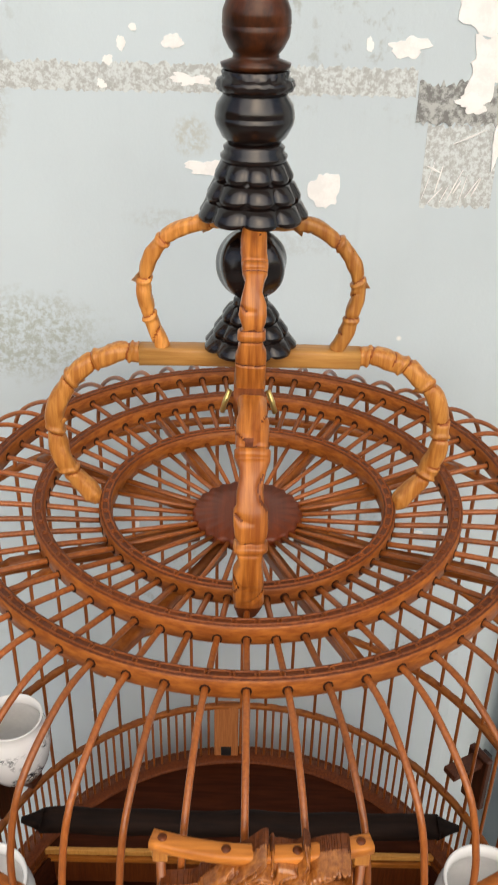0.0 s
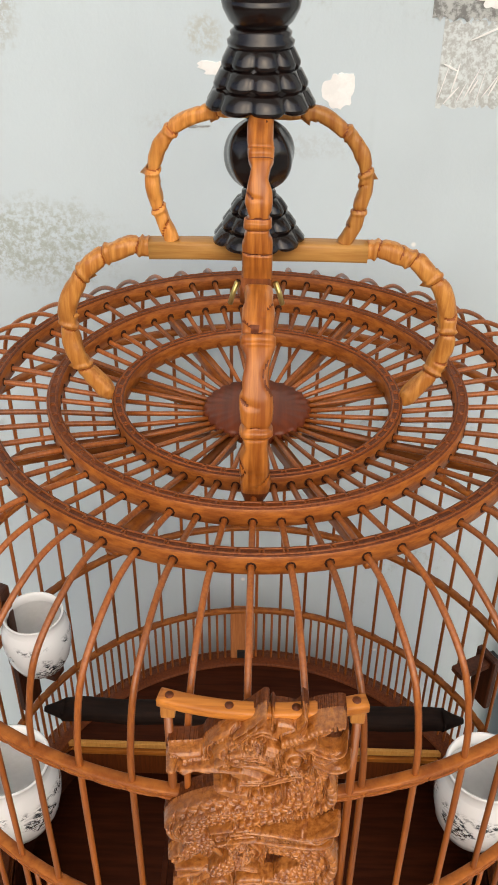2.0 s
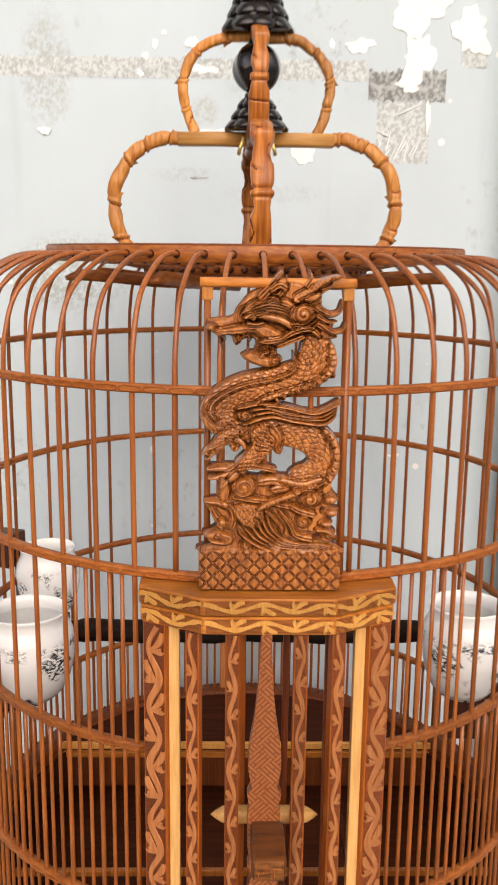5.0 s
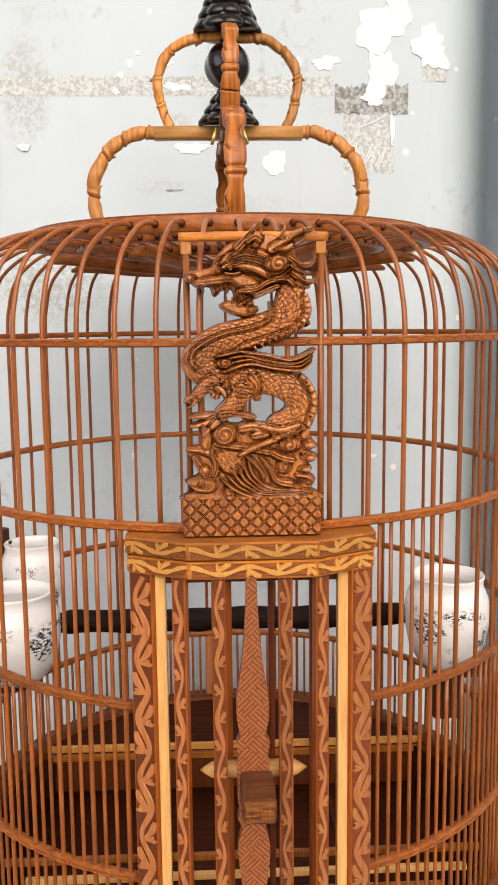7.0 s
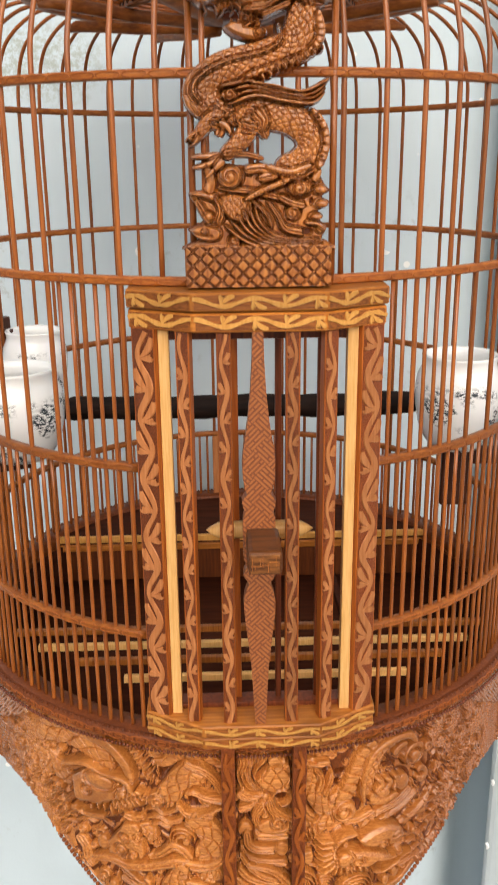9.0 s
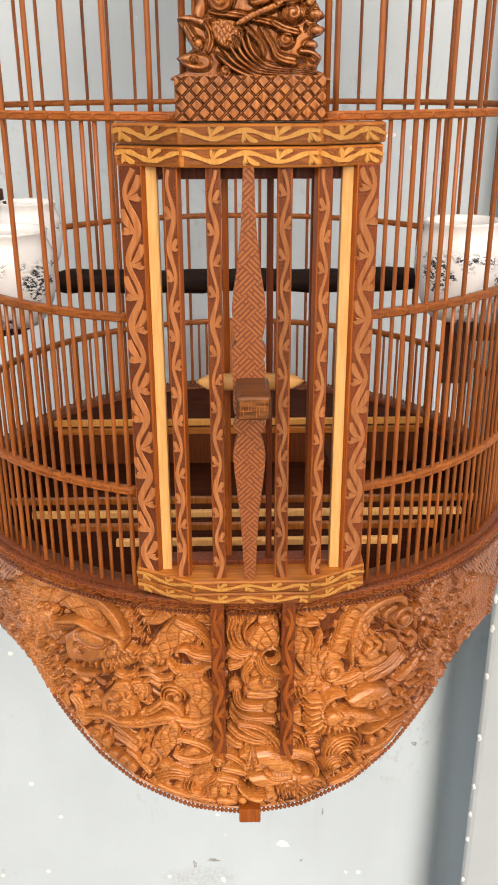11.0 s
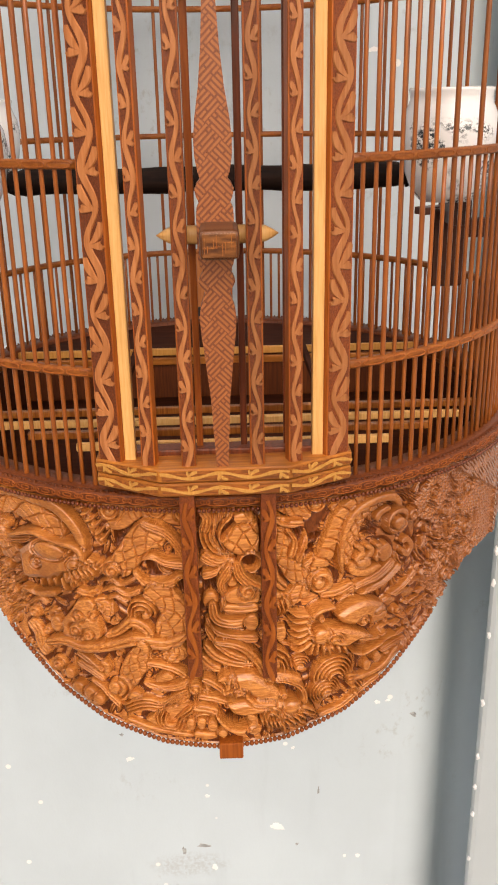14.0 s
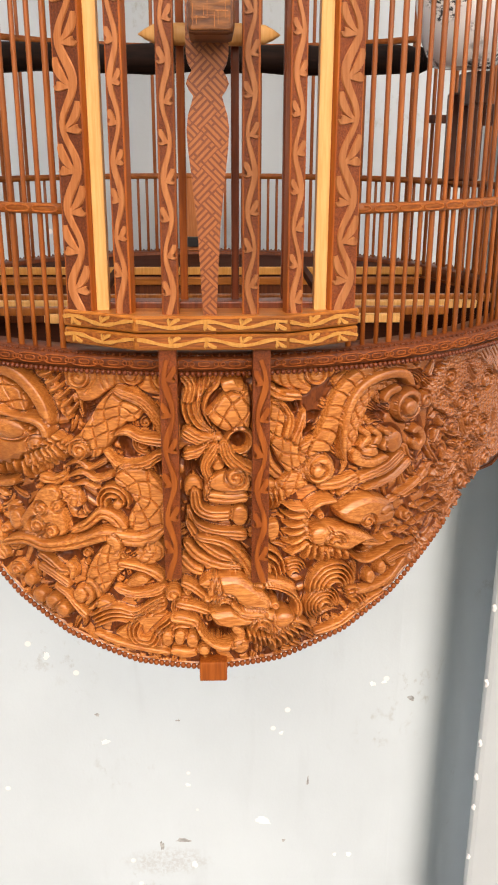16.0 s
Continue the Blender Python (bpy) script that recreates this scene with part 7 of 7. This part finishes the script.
    # the upper coil and neck
    ribbon(Q(51.9, 119.4, 52.2, 108.3, 47.5, 100.5, 34.5, 95.9, 19.9, 92.7, 10.2, 87.2, 7.6, 82, 11.6, 78.1, 21.7, 76.1), 6.32, 11.2, "scales", pitch=2.7, taper=(1.05, 0.95))
    ribbon(Q(42, 110.7, 42.5, 102.9, 34.5, 98.5, 19.4, 95.1, 8, 89.1, 5.1, 83.4, 8.5, 78.1), 1.32, 12, "plates", pitch=1.58, taper=(0.6, 0.8))
    ribbon(Q(58.4, 114.7, 59.5, 104.1, 53.5, 97.2, 42, 93, 30.9, 89.8, 23.8, 86.1), 2.11, 12.2, "plates", pitch=2.63, taper=(1, 0.6))
    spikes(9, Q(60, 101.3, 60.5, 99.5, 58.6, 98.1), Q(34.4, 89.8, 35.4, 87.9, 32.4, 86.5), 1.05, 11.4)
    strands(4, Q(16.2, 84.7, 29.4, 87, 42, 84, 54.7, 83.4, 63.7, 88.6), Q(18.6, 77.5, 31.9, 81.3, 44, 79.2, 56.2, 78.2, 62.3, 82.9), 1.45, 12.8, (0.8, 0.7))
    ribbon(Q(26.8, 87, 39.5, 85.5, 52.1, 83, 64.2, 88.1), 1.58, 13, taper=(0.5, 0.6))
    boss(Q(20.7, 81.8), 4.47, 2.89, 13)
    curl(Q(20.7, 81.8), 2.89, 13.2, 0, 1, 1.3)
    # legs and claws
    ribbon(Q(17.6, 74.2, 10.9, 70.4, 6.7, 65.6, 2.6, 63.7), 3.17, 11.4, "scales", pitch=2.0, taper=(1.2, 0.6))
    ribbon(Q(6.7, 66.1, 3.7, 65.6, 1, 62.7), 1.38, 10.6, taper=(1, 0.4))
    ribbon(Q(7.2, 65.1, 5.1, 62.2, 2.5, 60.7), 1.38, 10.6, taper=(1, 0.4))
    ribbon(Q(12.4, 70.4, 16.5, 68.4, 15.4, 65), 1.98, 10, "lines", n=2)
    ribbon(Q(16, 70.8, 19.5, 68.8, 21.5, 64.9), 1.98, 10, taper=(1, 0.5))
    ribbon(Q(26.7, 76.5, 28.7, 68.8, 24.6, 62.5, 16.8, 56.1), 3.56, 12.4, "scales", pitch=2.0, taper=(1.3, 0.8))
    ribbon(Q(26.2, 71.2, 33.8, 68.7, 36.9, 63.8), 3.56, 11, "lines", n=4, taper=(1.2, 0.5))
    ribbon(Q(32.3, 75.5, 35.4, 71.1, 34.3, 66.8), 2.76, 10.8, "lines", n=3, taper=(1.2, 0.5))
    ribbon(Q(3.4, 56.3, 10.1, 56.7, 17.3, 56.1), 1.98, 10.4, taper=(0.5, 1))
    ribbon(Q(3.8, 51.8, 10.6, 53.2, 17.3, 55.6), 1.98, 10.4, taper=(0.5, 1))
    ribbon(Q(9.4, 47.3, 13.1, 50.7, 17.8, 55.1), 1.98, 10.6, taper=(0.4, 1))
    ribbon(Q(17.3, 57.1, 26.6, 57.5, 35.8, 55.4), 1.77, 10, "lines", n=2, taper=(1, 0.6))
    ribbon(Q(10, 52.3, 12, 46.3, 10.8, 41.3), 2.37, 8, taper=(0.8, 1))
    # head
    form(Q(3.3, 124.6, 14, 126, 16.6, 130, 22.4, 136.5, 30.7, 140, 40.6, 142, 50.6, 139, 54, 135, 55.6, 127, 60, 123, 57, 119, 47, 118, 39, 117, 34, 115, 35, 108, 30.7, 104, 24, 106, 20, 108.7, 25, 111.5, 24, 116, 19, 115, 15.8, 113, 14, 117, 9, 117.5, 3.3, 121.4), 9.6, 1.8)
    ribbon(Q(18.4, 122.7, 17.4, 126.8, 21.4, 130.8), 1.84, 9.6, "lines", n=3, taper=(1, 0.4))
    form(Q(17.9, 127.2, 21.9, 132.1, 29.8, 134.8, 40, 133.4, 44, 128.4, 42.5, 121.7, 34.6, 122.6, 24.8, 124.5), 11.4, 3.16, dome=2.4)
    form(Q(2.4, 122.4, 6.5, 121, 11.4, 121, 18.8, 122.5, 27.2, 124, 34.6, 121.3, 38, 117.6, 35, 112.6, 29.1, 114.9, 23.2, 118.6, 17.8, 117.5, 12.8, 117.6, 8.9, 116.4, 5, 119.2), 11.6, 2.37, dome=1.6)
    boss(Q(5.1, 121), 2.63, 1.84, 13.6)
    hollow(Q(6.5, 121), 0.63, 0.53, 2)
    line(Q(7.9, 118.7, 17.3, 119.6, 24.7, 120.4), 0.47, 1.3)
    line(Q(11.5, 121.6, 19.8, 123.2, 27.2, 124), 0.47, 1.3)
    ribbon(Q(19.4, 125.4, 26.3, 126.7, 36.6, 124.4, 42.5, 120.8), 1.84, 14.2, taper=(0.7, 1))
    boss(Q(24, 125), 1.71, 1.32, 14.6)
    hollow(Q(24, 125), 0.58, 0.53, 1.4)
    ribbon(Q(20.8, 123.2, 25.2, 122.7, 28.7, 123.6), 0.92, 14)
    strands(4, Q(22.4, 129.5, 29.7, 131.7, 37.1, 130.7, 42, 128), Q(24.8, 126.8, 30.9, 128.5, 37.6, 127.1, 41.5, 124.4), 0.95, 14.2, (0.7, 0.8))
    strands(3, Q(23.4, 132.1, 29.8, 134.3, 36.1, 133.4), Q(24.8, 129.9, 30.2, 131.7, 35.6, 131.2), 0.89, 13.4, (0.6, 0.8))
    ribbon(Q(27.1, 115.9, 29.6, 112.2, 28.1, 108.5), 1.84, 10.4, "lines", n=2)
    ribbon(Q(16.8, 117.8, 18.2, 114.6, 16.2, 112.7), 0.92, 10, taper=(1, 0.3))
    ribbon(Q(21.2, 118.6, 22.7, 115.4, 21.2, 113.6), 0.92, 10.4, taper=(1, 0.3))
    ribbon(Q(10.4, 117.3, 11.3, 115.1, 9.8, 113.7), 0.79, 10, taper=(1, 0.3))
    form(Q(18.1, 109, 22.1, 110.9, 27.1, 110.4, 31, 108.5, 36.3, 108.5, 37, 105.7, 31.5, 102.9, 24.5, 104.2, 19.6, 106.7), 10.6, 1.84, dome=1.4)
    spikes(4, Q(21.6, 110.4, 22.1, 111.8, 21.7, 113.2), Q(30.1, 109, 30.8, 110.8, 30.1, 112.2), 0.63, 11)
    ribbon(Q(27.1, 108.5, 32.1, 110.8, 37, 112.6), 0.92, 10, taper=(1, 0.4))
    curl(Q(33.5, 106.2), 2.11, 12.6, 0, 1, 1.3)
    ribbon(Q(26.6, 115, 35.6, 115.8, 42, 119.4, 49.4, 120.7, 53.9, 117.1), 1.71, 13.4, "lines", n=2, taper=(0.8, 0.9))
    ribbon(Q(34.5, 112.6, 41, 115.3, 46.9, 117.6), 1.32, 12.4, "lines", n=2)
    ribbon(Q(26.3, 133.5, 31.8, 139.2, 35.2, 143.6, 36.7, 146.2), 2.11, 11.6, "lines", n=3, taper=(1.1, 0.5))
    ribbon(Q(34.7, 134.8, 38.1, 139.6, 38.6, 144), 1.58, 11.8, "lines", n=2, taper=(1, 0.3))
    ribbon(Q(31.3, 137, 35.2, 139.6, 38.6, 137.8), 1.58, 12, "lines", n=2)
    ribbon(Q(41.5, 132.9, 48.3, 136.9, 53.7, 140.9, 62.4, 143.9), 2.11, 12, "plates", pitch=1.58, taper=(1.1, 0.5))
    ribbon(Q(46.9, 138.7, 49.3, 143.1, 48.3, 146.6), 1.58, 11, "lines", n=2, taper=(1, 0.3))
    ribbon(Q(53.2, 136.9, 58.1, 139.5, 58.6, 143.1), 1.45, 10.6, "lines", n=2, taper=(1, 0.3))
    form(Q(44, 133.4, 49.3, 136, 53, 137.3, 53.3, 134.2, 48.9, 132), 13.2, 1.32)
    boss(Q(45.9, 127.1), 6.32, 4.74, 13)
    curl(Q(45.9, 127.1), 4.47, 13.6, 2, 1, 1.5)
    strands(3, Q(40.5, 123.1, 46.9, 123, 51.8, 127.5), Q(42, 120.8, 47.9, 120.7, 53.8, 123.9), 0.89, 13.6, (0.7, 0.9))
    ribbon(Q(50.8, 130.7, 57.3, 127, 62.2, 128.3, 63.6, 133.7), 1.84, 11.4, "lines", n=3, taper=(1.1, 0.35))
    ribbon(Q(51.9, 123.9, 58.8, 119.3, 63.8, 120.2, 65.2, 123.8), 1.84, 11.4, "lines", n=3, taper=(1.1, 0.35))
    ribbon(Q(51.8, 127.1, 56.8, 123.9, 61.7, 123.8), 1.45, 11.6, "lines", n=2, taper=(1, 0.4))
    ribbon(Q(53.9, 119.3, 58.3, 117, 61.8, 117), 1.32, 11.2, "lines", n=2, taper=(1, 0.4))
    # the block below, with its lattice
    m = (v <= BLOCK_TOP) & (u >= 0) & (u <= 0.0655) & (v >= 0)
    p = 0.0064
    a = np.abs((((u + v) / p) % 1) - 0.5)
    b = np.abs((((u - v) / p) % 1) - 0.5)
    near_line = np.maximum(a, b)
    lat = np.where(near_line > 0.455, 0.0010, np.where(near_line > 0.375, 0.0, 0.0014))
    rel.H[m] = 0.0120 + lat[m]
    edge = np.minimum(np.minimum(u, 0.0655 - u), np.minimum(v, BLOCK_TOP - v))
    rel.F[m] = np.maximum(rel.F[m], edge[m] + 1e-5)
    # solid of it
    inside = rel.F > 0
    keep = inside[:-1, :-1] & inside[1:, :-1] & inside[:-1, 1:] & inside[1:, 1:]
    # draw the rim out to the true outline
    gv, gu = np.gradient(np.where(inside, rel.F, 0.0), 0.0002)
    n = np.hypot(gu, gv) + 1e-9
    solid = np.pad(inside, 1)
    rim = inside & ~(solid[:-2, 1:-1] & solid[2:, 1:-1] & solid[1:-1, :-2] & solid[1:-1, 2:])
    d = np.where(rim & (v > BLOCK_TOP), np.clip(rel.F, 0, 0.0002), 0)
    uu, vv = u - gu / n * d, v - gv / n * d
    y = -0.1850 - np.where(m, rel.H, np.clip(0.0100 + 1.25 * (rel.H - 0.0100), 0.0040, 0.0190))
    front = np.stack([DRX + uu, y, DRZ + vv], -1)
    back = np.stack([DRX + uu, np.full_like(uu, -0.1835), DRZ + vv], -1)
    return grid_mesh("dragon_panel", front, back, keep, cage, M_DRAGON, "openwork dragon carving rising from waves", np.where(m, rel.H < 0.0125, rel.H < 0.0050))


dragon_panel()

# ---------------------------------------------------------------- perch, cups and their holders


def make_perch():
    ob = thing("perch", (CX, CY + 0.0150, 1.2380), "rough dark wooden perch across the cage", "perch")
    bm = bmesh.new()
    pts = [Vector((-0.129 + 0.258 * k / 30, 0.0006 * math.sin(k * 0.9), 0.0005 * math.sin(k * 0.5))) for k in range(31)]
    sweep(bm, pts, lambda f: 0.0083 * (1 + 0.05 * math.sin(37 * f)) * (0.75 if f in (0, 1) else 1), lambda f: 0.0083, (0, 1, 0), 14)
    for v in bm.verts:
        v.co += Vector(noise.noise_vector(v.co * 90)) * 0.0006
    part("stick", bm, M_PERCH, ob, "rough dark stick")
    for s in (-1, 1):
        bm = bmesh.new()
        sweep(bm, [Vector((s * x, 0, 0)) for x in (0.1275, 0.134, 0.142)], lambda f: 0.0080 * (1 - 0.75 * f), lambda f: 0.0080 * (1 - 0.75 * f), (0, 1, 0), 12)
        part("pointed_end", bm, M_PERCH, ob)


make_perch()

CUP = [(0.0125, 0.0), (0.0145, 0.001), (0.0185, 0.006), (0.0225, 0.016), (0.0246, 0.028), (0.0252, 0.038), (0.0242, 0.0465), (0.0218, 0.0525), (0.0210, 0.0555), (0.0214, 0.0590),
       (0.0219, 0.0605), (0.0212, 0.0612), (0.0200, 0.0600), (0.0194, 0.0560), (0.0202, 0.0520), (0.0226, 0.0455), (0.0234, 0.037), (0.0205, 0.016), (0.013, 0.0055), (0.002, 0.005)]


def cup(place, spin, label, wide, tall):
    ob = thing("feeding_cup", place, label, "cup", "feeding cups in the cage")
    bm = bmesh.new()
    lathe(bm, CUP[:8], 48, close=False)
    part("bowl", bm, M_CUP, ob)
    bm = bmesh.new()
    lathe(bm, CUP[14:], 48, close=False)
    part("inside", bm, M_GLAZE, ob, "plain white glazed inside")
    bm = bmesh.new()
    lathe(bm, CUP[7:15], 48, close=False)
    part("rim", bm, M_CUP, ob)
    bm = bmesh.new()
    lathe(bm, [(0.0105, 0.0005), (0.0128, 0.0), (0.0140, 0.0004), (0.0142, 0.0014), (0.0100, 0.0016)], 40)
    part("foot_ring", bm, M_CUP, ob)
    ob.rotation_euler = (0, 0, spin)
    ob.scale = (wide, wide, tall)
    return ob


def holder(place, angle, drop=0.046, tall=False, rest=-0.0005, side=False):
    """A dark wooden clip that carries a cup on the bars."""
    ob = thing("cup_holder", place, "dark brown wooden cup holder clipped to the bars", "cup holder", "cup holders on the bars")
    bm = bmesh.new()
    prism(bm, [(-0.0105, -0.003), (0.0105, -0.003), (0.0105, 0.003), (-0.0105, 0.003)], -drop, 0.004, 0.0012)
    part("plate", bm, M_BRACKET, ob, "", False)
    bm = bmesh.new()
    block(bm, -0.006, 0.006, -0.030, -0.0025, min(rest - 0.0055, -0.003), rest, 0.001)
    part("arm", bm, M_BRACKET, ob, "", False)
    bm = bmesh.new()
    block(bm, -0.004, 0.004, 0.0025, 0.0085, -0.012, 0.0, 0.001)
    part("clip", bm, M_BLACK, ob, "", False)
    if side:
        bm = bmesh.new()
        block(bm, 0.0100, 0.0370, -0.003, 0.003, -0.014, -0.002, 0.001)
        part("side_arm", bm, M_BRACKET, ob, "", False)
    if tall:
        bm = bmesh.new()
        block(bm, -0.003, 0.003, 0.003, 0.012, -0.008, 0.052, 0.001)
        part("stem", bm, M_BRACKET, ob, "", False)
        bm = bmesh.new()
        block(bm, -0.011, 0.011, 0.010, 0.030, 0.034, 0.060, 0.002)
        part("head_block", bm, M_BRACKET, ob, "dark block at the top", False)
    ob.rotation_euler = (0, 0, angle)
    return ob


for x, y, z, spin, wide, tall in ((0.1365, -0.0575, 1.2285, 0.6, 1.09, 1.0), (-0.1420, -0.0605, 1.2272, 2.2, 1.15, 0.96), (-0.1532, 0.0555, 1.2360, 4.0, 0.95, 0.86)):
    cup((CX + x, CY + y, z), spin, "white porcelain feeding cup painted with an ink landscape", wide, tall)
    r = math.hypot(x, y)
    k = 0.1785 / r
    if x > 0:
        holder((CX + 0.1505, CY - 0.0130, 1.2148), 0.0, 0.0448, rest=z - 1.2148, side=True)
    else:
        holder((CX + x * k, CY + y * k, z), math.atan2(-x, y), 0.046, y > 0)
holder((CX + 0.1790, CY + 0.0990, 1.2100), -1.065, 0.049)
